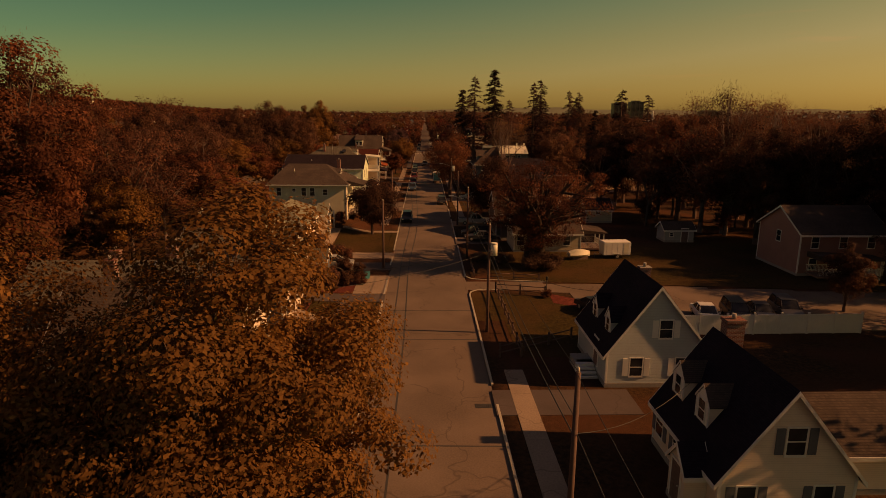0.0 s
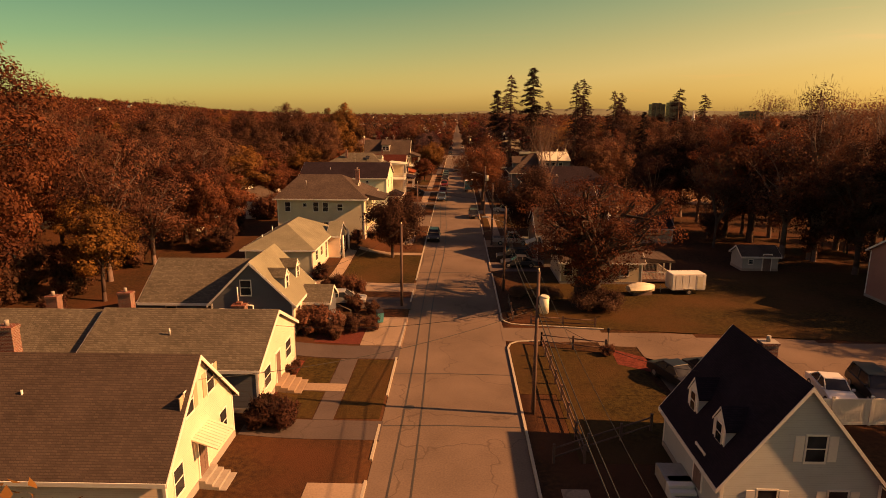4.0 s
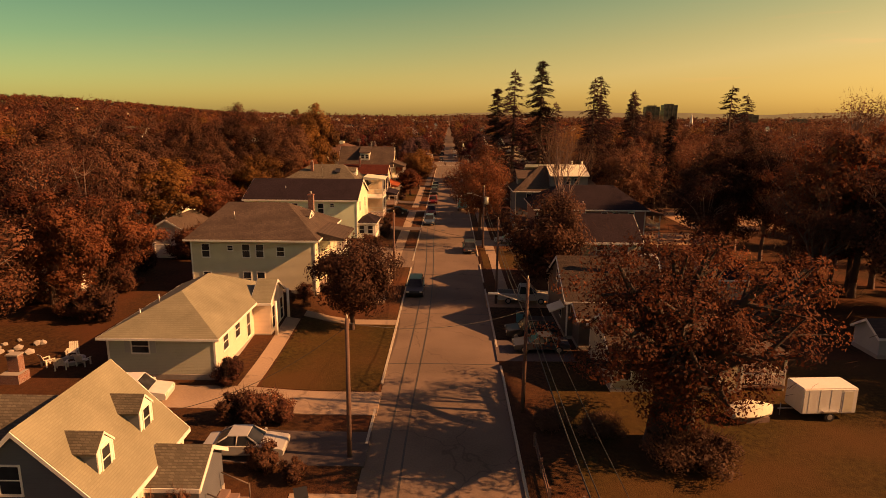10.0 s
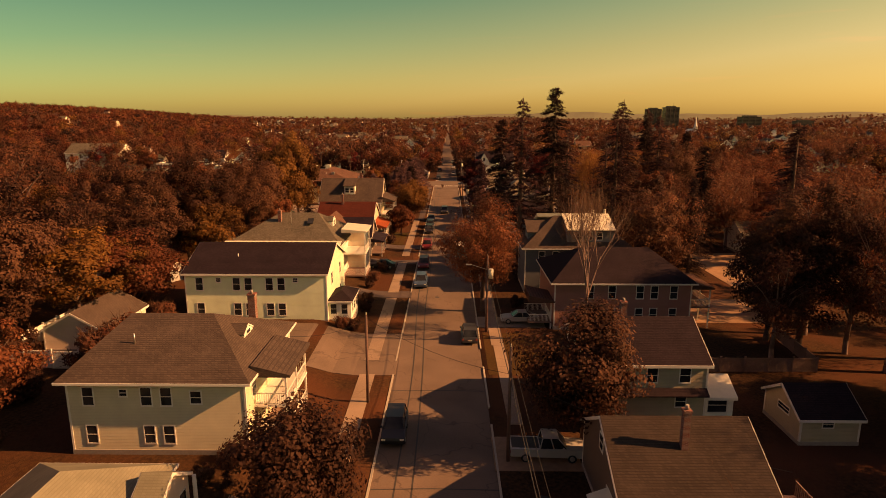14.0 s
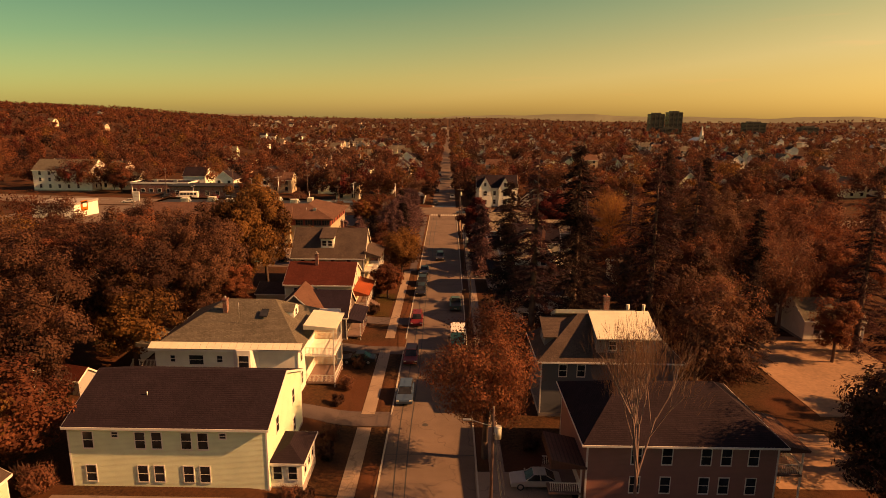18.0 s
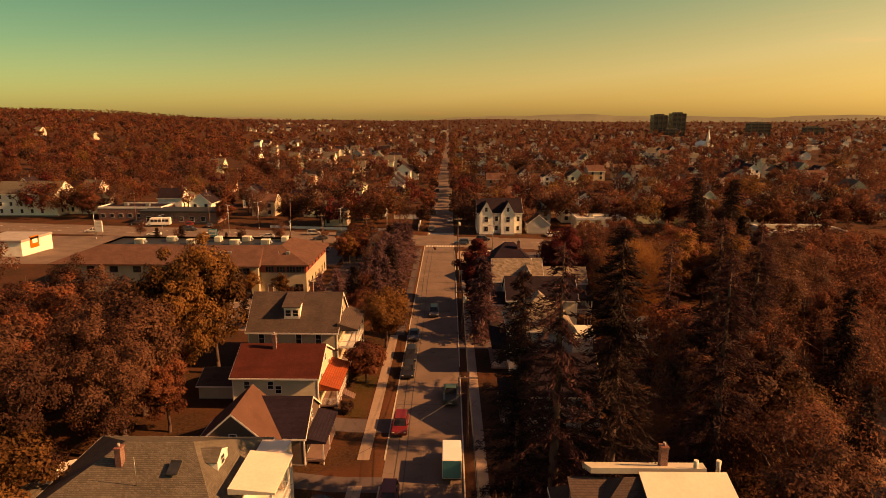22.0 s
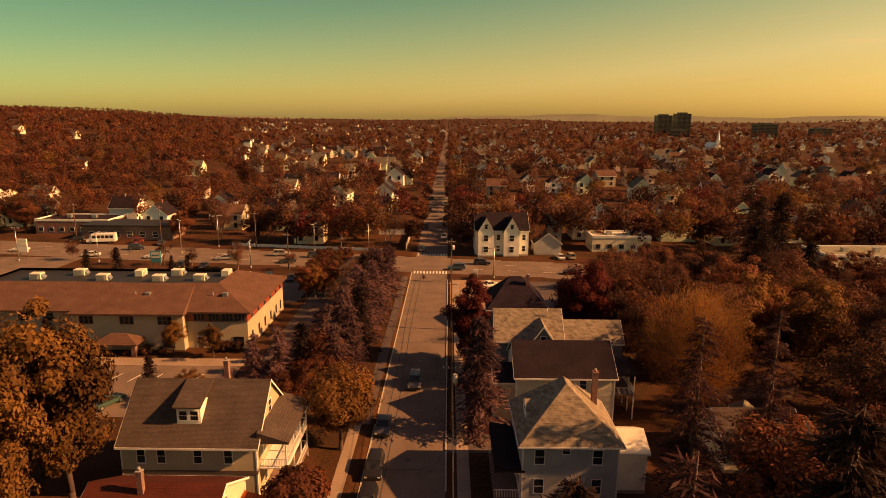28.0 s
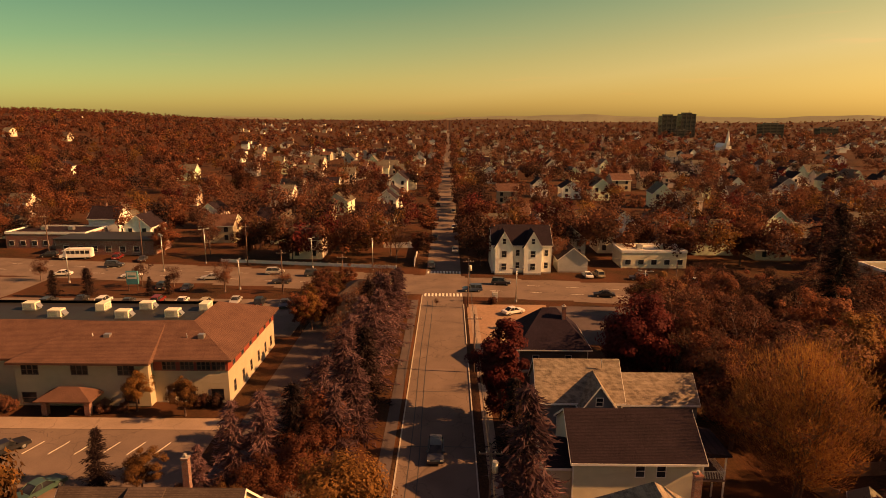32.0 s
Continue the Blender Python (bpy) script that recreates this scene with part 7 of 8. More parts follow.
def box_truck():
    t = thing("van", 0, 0, 0, "white box truck parked at the kerb", "truck", "parked vehicles")
    b = box(bmesh.new(), -1.05, 1.05, -3.0, 1.2, 0.7, 2.9)
    bmesh.ops.bevel(b, geom=b.edges[:], offset=0.06, segments=2, affect="EDGES")
    part("cargo_box", b, "white", t)
    c = bmesh.new()
    prism(c, [(-0.95, 1.25, 0.45), (-0.95, 3.0, 0.45), (-0.95, 3.0, 1.2), (-0.95, 2.3, 1.35), (-0.95, 1.9, 2.1), (-0.95, 1.25, 2.1)], (1.9, 0, 0))
    part("cab", c, "white", t)
    part("windscreen", prism(bmesh.new(), [(-0.85, 2.32, 1.36), (0.85, 2.32, 1.36), (0.85, 1.94, 2.05), (-0.85, 1.94, 2.05)], (0, 0.03, 0.02)), "glass", t)
    part("side_stripe", Box(1.052, 1.06, -2.8, 1.0, 1.2, 1.9), "teal", t)
    part("rear_door", Box(-0.95, 0.95, -3.02, -3.0, 0.8, 2.8), "teal", t)
    for s in (-1, 1):
        for y in (-1.9, 2.3):
            w_ = part("wheel", tube(bmesh.new(), (s * 0.75, y, 0.4), (s * 1.0, y, 0.4), 0.4, 0.4, 16), "black", t)
            part("rim", tube(bmesh.new(), (s * 1.0, y, 0.4), (s * 1.02, y, 0.4), 0.22, 0.2, 10), "metal", w_)
    return t


box_truck().matrix_basis = pose(1.4, 171.5, 0, 0, 0, 0)


def trailer():
    t = thing("cargo_trailer", 0, 0, 0, "white enclosed cargo trailer parked on grass", "trailer")
    b = box(bmesh.new(), -2.0, 2.0, -1.0, 1.0, 0.5, 2.35)
    bmesh.ops.bevel(b, geom=b.edges[:], offset=0.08, segments=2, affect="EDGES")
    part("body", b, "white", t)
    for i in range(5):
        part("seam", Box(-1.6 + i * 0.8, -1.57 + i * 0.8, -1.008, -1.0, 0.6, 2.25), "metal", t)
    part("side_door", Box(0.95, 1.65, -1.015, -1.002, 0.65, 2.1), "sheet", t)
    part("fender", box(bmesh.new(), -0.5, 0.5, -1.22, -1.0, 0.66, 0.74), "metal", t)
    for s in (-1, 1):
        w_ = part("wheel", tube(bmesh.new(), (0, s * 0.95, 0.34), (0, s * 1.18, 0.34), 0.34, 0.34, 16), "black", t)
        part("rim", tube(bmesh.new(), (0, s * 1.18, 0.34), (0, s * 1.2, 0.34), 0.2, 0.18, 10), "metal", w_)
    part("tongue", tube(bmesh.new(), (-2.0, 0, 0.5), (-3.1, 0, 0.5), 0.06, 0.05, 6), "metal", t)
    part("jack", tube(bmesh.new(), (-2.9, 0, -0.02), (-2.9, 0, 0.9), 0.04, 0.04, 6), "metal", t)
    return t


trailer().matrix_basis = pose(23.4, 80.6, 0.08, 0, 0, 4) @ Matrix.Diagonal((0.93, 0.93, 0.96, 1))


def covered_boat():
    t = thing("boat", 0, 0, 0, "small boat under a pale tarpaulin", "boat")
    bm = bmesh.new()
    sec = []
    for i in range(9):
        u = i / 8
        w_ = 0.95 * math.sin(math.pi * min(1, 0.25 + u * 0.75)) ** 0.6 + 0.05
        zt = 1.15 + 0.35 * math.sin(math.pi * u)
        sec.append([bm.verts.new((-2.0 + 4 * u, y * w_, z)) for y, z in ((-1, 0.75), (-0.6, zt - 0.12), (0, zt), (0.6, zt - 0.12), (1, 0.75), (0.6, 0.45), (0, 0.35), (-0.6, 0.45))])
    for a, b in zip(sec, sec[1:]):
        for i in range(8):
            bm.faces.new((a[i], a[(i + 1) % 8], b[(i + 1) % 8], b[i]))
    bm.faces.new(sec[0][::-1]), bm.faces.new(sec[-1])
    bmesh.ops.recalc_face_normals(bm, faces=bm.faces)
    part("tarpaulin", bm, "sheet", t)
    part("cradle", Box(-1.4, 1.4, -0.5, 0.5, 0, 0.42), "wood", t)
    return t


covered_boat().matrix_basis = pose(18.4, 79.6, 0.08, 0, 0, 8) @ Matrix.Diagonal((0.75, 0.85, 0.9, 1))


def wheelie_bin(x, y, turn, mat="teal", label="teal plastic recycling bin with dark lid"):
    t = thing("recycling_bin", x, y, ground_z(x, y) + 0.05, label, "bin", turn=turn)
    bm = bmesh.new()
    a = [bm.verts.new((sx_ * 0.25, sy_ * 0.28, 0.08)) for sx_, sy_ in ((-1, -1), (1, -1), (1, 1), (-1, 1))]
    b = [bm.verts.new((sx_ * 0.31, sy_ * 0.36, 1.02)) for sx_, sy_ in ((-1, -1), (1, -1), (1, 1), (-1, 1))]
    for i in range(4):
        bm.faces.new((a[i], a[(i + 1) % 4], b[(i + 1) % 4], b[i]))
    bm.faces.new(a[::-1]), bm.faces.new(b)
    bmesh.ops.bevel(bm, geom=bm.edges[:], offset=0.03, segments=2, affect="EDGES")
    for m_, nm, q in ((mat, "tub", bm), ("black", "lid", prism(bmesh.new(), [(-0.33, -0.39, 1.03), (0.33, -0.39, 1.03), (0.33, 0.4, 1.12), (-0.33, 0.4, 1.12)], (0, 0, 0.05)))):
        part(nm, q, m_, t)
    for s in (-1, 1):
        part("wheel", tube(bmesh.new(), (s * 0.24, 0.3, 0.1), (s * 0.3, 0.3, 0.1), 0.1, 0.1, 12), "black", t)
    part("handle", tube(bmesh.new(), (-0.25, 0.42, 1.0), (0.25, 0.42, 1.0), 0.02, 0.02, 6), "black", t)


def shuttle_bus(x, y, turn):
    t = thing("bus", x, y, ground_z(x, y) + 0.05, "white shuttle bus parked beside the avenue", "bus", "parked vehicles", turn=turn)
    b = box(bmesh.new(), -1.15, 1.15, -4.2, 2.6, 0.5, 3.0)
    bmesh.ops.bevel(b, geom=b.edges[:], offset=0.14, segments=2, affect="EDGES")
    part("body", b, "white", t)
    c = bmesh.new()
    prism(c, [(-1.0, 2.6, 0.5), (-1.0, 4.1, 0.5), (-1.0, 4.1, 1.25), (-1.0, 3.3, 1.4), (-1.0, 2.7, 2.4), (-1.0, 2.6, 2.4)], (2.0, 0, 0))
    part("cab", c, "white", t)
    for s_ in (-1, 1):
        for k in range(5):
            part("window", Box(s_ * 1.15 - 0.01, s_ * 1.15 + 0.01, -3.8 + k * 1.25, -2.75 + k * 1.25, 1.6, 2.5), "glass", t)
        for yy in (-2.6, 3.0):
            w_ = part("wheel", tube(bmesh.new(), (s_ * 0.85, yy, 0.42), (s_ * 1.12, yy, 0.42), 0.42, 0.42, 14), "black", t)
            part("rim", tube(bmesh.new(), (s_ * 1.12, yy, 0.42), (s_ * 1.14, yy, 0.42), 0.24, 0.2, 10), "metal", w_)
    part("windscreen", prism(bmesh.new(), [(-0.9, 3.32, 1.42), (0.9, 3.32, 1.42), (0.9, 2.74, 2.36), (-0.9, 2.74, 2.36)], (0, 0.03, 0.02)), "glass", t)


shuttle_bus(-103, cross_y(-103) + CROSS_W + 1.5, 98)


def lamp_post(x, y, h, label="tall steel street lamp beside the avenue", turn=0):
    t = thing("street_lamp", x, y, ground_z(x, y), label, "street lamp", "street lamps along the avenue", turn=turn)
    part("base", tube(bmesh.new(), (0, 0, -0.2), (0, 0, 0.5), 0.28, 0.26, 10), "cement", t)
    part("shaft", tube(bmesh.new(), (0, 0, 0.4), (0, 0, h), 0.13, 0.08, 8), "metal", t)
    part("cross_arm", tube(bmesh.new(), (-1.2, 0, h - 0.1), (1.2, 0, h - 0.1), 0.05, 0.05, 6), "metal", t)
    for s_ in (-1, 1):
        b = box(bmesh.new(), s_ * 1.15 - 0.4, s_ * 1.15 + 0.4, -0.2, 0.2, h - 0.15, h + 0.05)
        bmesh.ops.bevel(b, geom=b.edges[:], offset=0.05, segments=1, affect="EDGES")
        part("lamp_head", b, "metal", t)


for x, dy, h in ((-73, 10, 9.5), (-65.5, 19.5, 9.5), (-36, 19.5, 8), (-48, -3, 7), (-90, -4, 8), (-112, -6, 9), (14, -2.5, 7.5), (40, -2.5, 8), (-20, 20, 8)):
    lamp_post(x, cross_y(x) + dy, h, turn=x * 13 % 180)


def sign_pylon(x, y, h, w_, mat, label):
    t = thing("sign", x, y, ground_z(x, y), label, "sign", "roadside signs")
    for s_ in (-1, 1):
        part("post", tube(bmesh.new(), (s_ * w_ * 0.4, 0, -0.3), (s_ * w_ * 0.4, 0, h), 0.09, 0.08, 8), "metal", t)
    part("cabinet", Box(-w_ / 2, w_ / 2, -0.2, 0.2, h * 0.35, h), mat, t)
    part("panel", Box(-w_ * 0.42, w_ * 0.42, -0.215, -0.2, h * 0.62, h * 0.95), "paint", t)
    part("text_bar", Box(-w_ * 0.34, w_ * 0.34, -0.23, -0.215, h * 0.72, h * 0.8), mat, t)


sign_pylon(-71.5, 293.5, 4.6, 2.6, "teal", "teal and pale roadside sign panel"), sign_pylon(-112, 303, 5.5, 2.4, "white", "white roadside sign on posts")
sign_pylon(9.5, 287, 2.2, 1.2, "white", "small white sign on a corner lot")


def flat_shop(x0, x1, y0, y1, h, label, wall, roofmat):
    t = thing("shop", (x0 + x1) / 2, (y0 + y1) / 2, ground_z((x0 + x1) / 2, (y0 + y1) / 2), label, "shop", "low flat-roofed shops")
    w_, d_ = (x1 - x0) / 2, (y1 - y0) / 2
    part("wall", Box(-w_, w_, -d_, d_, -1, h), wall, t)
    part("roof", Box(-w_ + 0.3, w_ - 0.3, -d_ + 0.3, d_ - 0.3, h - 0.1, h + 0.02), roofmat, t)
    for a in (Box(-w_ - 0.1, w_ + 0.1, -d_ - 0.1, -d_ + 0.25, h - 0.3, h + 0.4), Box(-w_ - 0.1, w_ + 0.1, d_ - 0.25, d_ + 0.1, h - 0.3, h + 0.4), Box(-w_ - 0.1, -w_ + 0.25, -d_ + 0.26, d_ - 0.26, h - 0.3, h + 0.4), Box(w_ - 0.25, w_ + 0.1, -d_ + 0.26, d_ - 0.26, h - 0.3, h + 0.4)):
        part("parapet", a, "white", t)
    n = int(w_ * 2 / 3.2)
    for k in range(n):
        u = -w_ + (k + 0.5) * w_ * 2 / n
        f = part("window", Box(u - 0.8, u + 0.8, -d_ - 0.06, -d_ + 0.02, 0.9, 2.4), "white", t)
        part("pane", Box(u - 0.7, u + 0.7, -d_ - 0.075, -d_ - 0.055, 1.0, 2.3), "glass", f)
    for k in range(2):
        part("roof_unit", Box(-w_ * 0.4 + k * w_ * 0.7, -w_ * 0.4 + k * w_ * 0.7 + 1.4, -0.6, 0.8, h, h + 1.0), "metal", t)


flat_shop(45, 62, 318, 327, 4.4, "low pale flat-roofed shop by the avenue", "s_beige", "sheet")
flat_shop(100, 124, 296, 308, 4.2, "low brown flat-roofed shop by the avenue", "s_tan", "r_pale")
flat_shop(-132, -108, 338, 350, 4.6, "low brick flat-roofed shop by the avenue", "brick", "r_dark")
for i, (x, dy, tn) in enumerate(((-96, 2, 98), (-92, 21, 10), (-84, 20, 15), (-112, 20, 98), (-78, 3, 98), (-66, -5, 8), (-60, -5, 8), (-44, 12, -82), (-40, 4, 98), (46, 21, 80), (58, 20, 75), (70, 12, -98), (34, 22, 5), (37, 23, 5))):
    car(("sedan", "suv")[i % 2], ("white", "red", "dark", "black", "white", "black", "dark", "silver", "dark", "dark", "white", "dark", "white", "tan")[i], x, cross_y(x) + dy, tn, "car beside the wide avenue", 0.06)


wheelie_bin(-8.6, 69.4, 20), wheelie_bin(5.4, 98.2, 80, label="blue-green plastic bin beside a drive")


# ---------------- poles and wires ----------------
def utility_pole(x, y, h, label, arm=True, can=False, lamp=False, group="timber utility poles"):
    t = thing("utility_pole", x, y, ground_z(x, y), label, "utility pole", group)
    part("shaft", tube(bmesh.new(), (0, 0, -0.5), (0.04, 0.02, h), 0.15, 0.1, 10), "pole", t)
    if arm:
        part("cross_arm", Box(-1.1, 1.1, -0.16, -0.06, h - 0.8, h - 0.68), "wood", t)
        for u in (-1.0, -0.4, 0.4, 1.0):
            part("insulator", tube(bmesh.new(), (u, -0.11, h - 0.68), (u, -0.11, h - 0.5), 0.045, 0.03, 8), "sheet", t)
    else:
        part("insulator", tube(bmesh.new(), (0.04, 0.02, h), (0.04, 0.02, h + 0.2), 0.05, 0.03, 8), "sheet", t)
    if can:
        c = part("transformer", tube(bmesh.new(), (0.42, -0.1, h - 2.6), (0.42, -0.1, h - 1.6), 0.3, 0.3, 16), "sheet", t)
        part("lid", tube(bmesh.new(), (0.42, -0.1, h - 1.6), (0.42, -0.1, h - 1.5), 0.32, 0.24, 16), "sheet", c)
        part("bracket", Box(0.05, 0.25, -0.14, -0.06, h - 2.3, h - 2.1), "metal", t)
    if lamp:
        part("lamp_arm", tube(bmesh.new(), (0, 0, h - 1.6), (-1.9, 0, h - 1.0), 0.03, 0.03, 6), "metal", t)
        b = box(bmesh.new(), -2.5, -1.8, -0.14, 0.14, h - 1.06, h - 0.94)
        bmesh.ops.bevel(b, geom=b.edges[:], offset=0.03, segments=1, affect="EDGES")
        part("lamp_head", b, "metal", t)
    return t


POLES = [(3.6, 22.5, 9.4, False), (3.45, 52.2, 9.5, True), (3.6, 80.4, 9.2, False), (3.6, 104.5, 9.0, False), (3.7, 132.6, 9.2, True), (3.3, 176, 9.6, False), (3.4, 212, 9.4, True), (3.5, 250, 9.4, False), (3.6, 283, 10.5, True)]
for i, (x, y, h, can) in enumerate(POLES):
    utility_pole(x, y, h, "timber utility pole with transformer can" if can else "weathered timber utility pole", i > 4, can, i in (2, 4))
utility_pole(-7.05, 74.6, 8.4, "slender timber pole on the verge", False)
utility_pole(-8.0, 114.0, 8.2, "slender timber pole on the verge", False)
for x, h in ((-54, 11), (-84, 12), (-112, 12), (-38, 9.5), (46, 10), (-24, 9)):
    utility_pole(x, cross_y(x) + (CROSS_W + 2.5 if h > 10 else -2.5), h, "utility pole beside the avenue", True, group="poles along the avenue")


def wire(a, b, sag, label="black overhead cable between poles", r=0.014):
    bm = bmesh.new()
    a, b = Vector(a), Vector(b)
    n = 10
    pts = [a.lerp(b, i / n) - Vector((0, 0, sag * 4 * (i / n) * (1 - i / n))) for i in range(n + 1)]
    rings = [[bm.verts.new(p + Vector((r * c, r * s * 0.3, r * s))) for c, s in ((1, 0), (0, 1), (-1, 0), (0, -1))] for p in pts]
    for g, k in zip(rings, rings[1:]):
        for i in range(4):
            bm.faces.new((g[i], g[(i + 1) % 4], k[(i + 1) % 4], k[i]))
    tagged(new("overhead_cable", mesh_of("overhead_cable", bm, "cable")), label, "cable", "overhead cables")


for (xa, ya, ha, _), (xb, yb, hb, _) in zip(POLES, POLES[1:]):
    for dz, dx, r in ((0.15, 0, 0.012), (-1.9, 0.1, 0.022), (-2.7, 0.12, 0.03)):
        wire((xa + dx, ya, ha + dz), (xb + dx, yb, hb + dz), 0.5, r=r)
wire((3.6, -30, 9.4), (3.6, 22.5, 9.4), 0.6), wire((3.7, -30, 7), (3.7, 22.5, 7), 0.6, r=0.025)
for p, q in (((3.45, 52.2, 7.4), (-14.0, 55, 4.9)), ((3.45, 52.2, 7.2), (-14.6, 44.3, 5.8)), ((3.6, 80.4, 7.2), (-7.05, 74.6, 8.2)), ((-7.05, 74.6, 8.0), (-15.8, 72, 4.2)), ((3.6, 104.5, 7.0), (-8, 114, 8.0)), ((-8, 114, 7.8), (-15.6, 113, 6.8)),
             ((3.3, 176, 7.4), (-13.6, 158, 6.4)), ((3.45, 52.2, 7), (12, 48, 5.0)), ((3.6, 22.5, 7), (12, 31, 5.2)), ((3.6, 104.5, 6.8), (20, 97, 4.0)), ((3.4, 212, 7), (12, 206, 7.2)), ((3.5, 250, 7), (12, 252, 5))):
    wire(p, q, 0.7)


# ---------------- fences ----------------
def rail_fence(pts, label="split-rail timber fence beside a lawn", posts=2.4, h=1.05, rails=2):
    t = thing("fence", pts[0][0], pts[0][1], ground_z(*pts[0]), label, "fence", "split-rail fences")
    inv = t.matrix_basis.inverted()
    for (xa, ya), (xb, yb) in zip(pts, pts[1:]):
        n = max(1, round(math.hypot(xb - xa, yb - ya) / posts))
        for i in range(n + 1):
            u = i / n
            x, y = xa + (xb - xa) * u, ya + (yb - ya) * u
            z = ground_z(x, y)
            wpart("post", Box(x - 0.07, x + 0.07, y - 0.07, y + 0.07, z - 0.3, z + h + 0.1), "pole", t)
            if i < n:
                x2, y2 = xa + (xb - xa) * (i + 1) / n, ya + (yb - ya) * (i + 1) / n
                for k in range(rails):
                    zz = z + h * (k + 1) / rails - 0.15
                    wpart("rail", tube(bmesh.new(), (x, y, zz), (x2, y2, zz + 0.02), 0.05, 0.045, 6), "pole", t)


def panel_fence(pts, label, h=1.8, mat="white", width=2.4, group="white panel fences", boards=False):
    t = thing("fence", pts[0][0], pts[0][1], ground_z(*pts[0]), label, "fence", group)
    for (xa, ya), (xb, yb) in zip(pts, pts[1:]):
        ln = math.hypot(xb - xa, yb - ya)
        n = max(1, round(ln / width))
        ang = math.degrees(math.atan2(yb - ya, xb - xa))
        for i in range(n + 1):
            u = i / n
            x, y = xa + (xb - xa) * u, ya + (yb - ya) * u
            z = ground_z(x, y)
            b = box(bmesh.new(), -0.07, 0.07, -0.07, 0.07, -0.3, h + 0.12)
            prism(b, [(-0.09, -0.09, h + 0.12), (0.09, -0.09, h + 0.12), (0.09, 0.09, h + 0.12), (-0.09, 0.09, h + 0.12)], (0, 0, 0.05))
            o = part("post", b, mat, t)
            o.matrix_basis = t.matrix_basis.inverted() @ pose(x, y, z, 0, 0, ang)
            if i < n:
                b = bmesh.new()
                w_ = ln / n
                k = 0.1
                slats = []
                while k < w_ - 0.1:
                    if boards:
                        slats.append(k)
                        k += 0.15
                        continue
                    box(b, k, min(k + 0.14, w_ - 0.07), -0.02, 0.02, 0.1, h - 0.05)
                    k += 0.15
                box(b, 0.07, w_ - 0.07, -0.035, 0.035, h - 0.15, h)
                low = bmesh.new() if boards else b
                box(low, 0.07, w_ - 0.07, -0.035, 0.035, 0.05, 0.2)
                o = tagged(part("panel", b, mat, t), kind="" if boards else "stuff")
                o.matrix_basis = t.matrix_basis.inverted() @ pose(x, y, z, 0, 0, ang)
                if boards:
                    part("lower_rail", low, mat, o)
                for k in slats:
                    part("board", Box(k, min(k + 0.14, w_ - 0.07), -0.02, 0.02, 0.1, h - 0.05), mat, o)


rail_fence([(5.6, 46.5), (5.6, 64.3), (10.6, 62.8)]), rail_fence([(3.9, 46.5), (10.4, 50.2)])
rail_fence([(5.4, 69.8), (11.1, 68.9)], h=0.8), rail_fence([(3.8, 70.5), (3.8, 76.0)], h=0.8)
panel_fence([(19.4, 51.2), (36.4, 51.6)], "tall white vinyl panel fence beside a parking lot", boards=True)
panel_fence([(-36, 118), (-44, 118), (-44, 132)], "white panel fence behind gardens")
panel_fence([(-37, 150), (-40, 160), (-40, 168), (-36, 170)], "white panel fence round a back garden")
panel_fence([(-14, 315.5), (-32, 318), (-62, 322.0)], "low white fence along the avenue", 0.9)
panel_fence([(-9.5, 318), (-9.5, 346)], "white panel fence beside the street")
panel_fence([(-20, 342), (-9.6, 342)], "white panel fence behind a corner lot")


# ---------------- drives, walks, lawns, lots ----------------
def slab(name, x0, x1, y0, y1, mat, dz, label, cat):
    return drape(name, [(x0, y0), (x1, y0), (x1, y1), (x0, y1)], mat, dz, 2.0, label, cat)


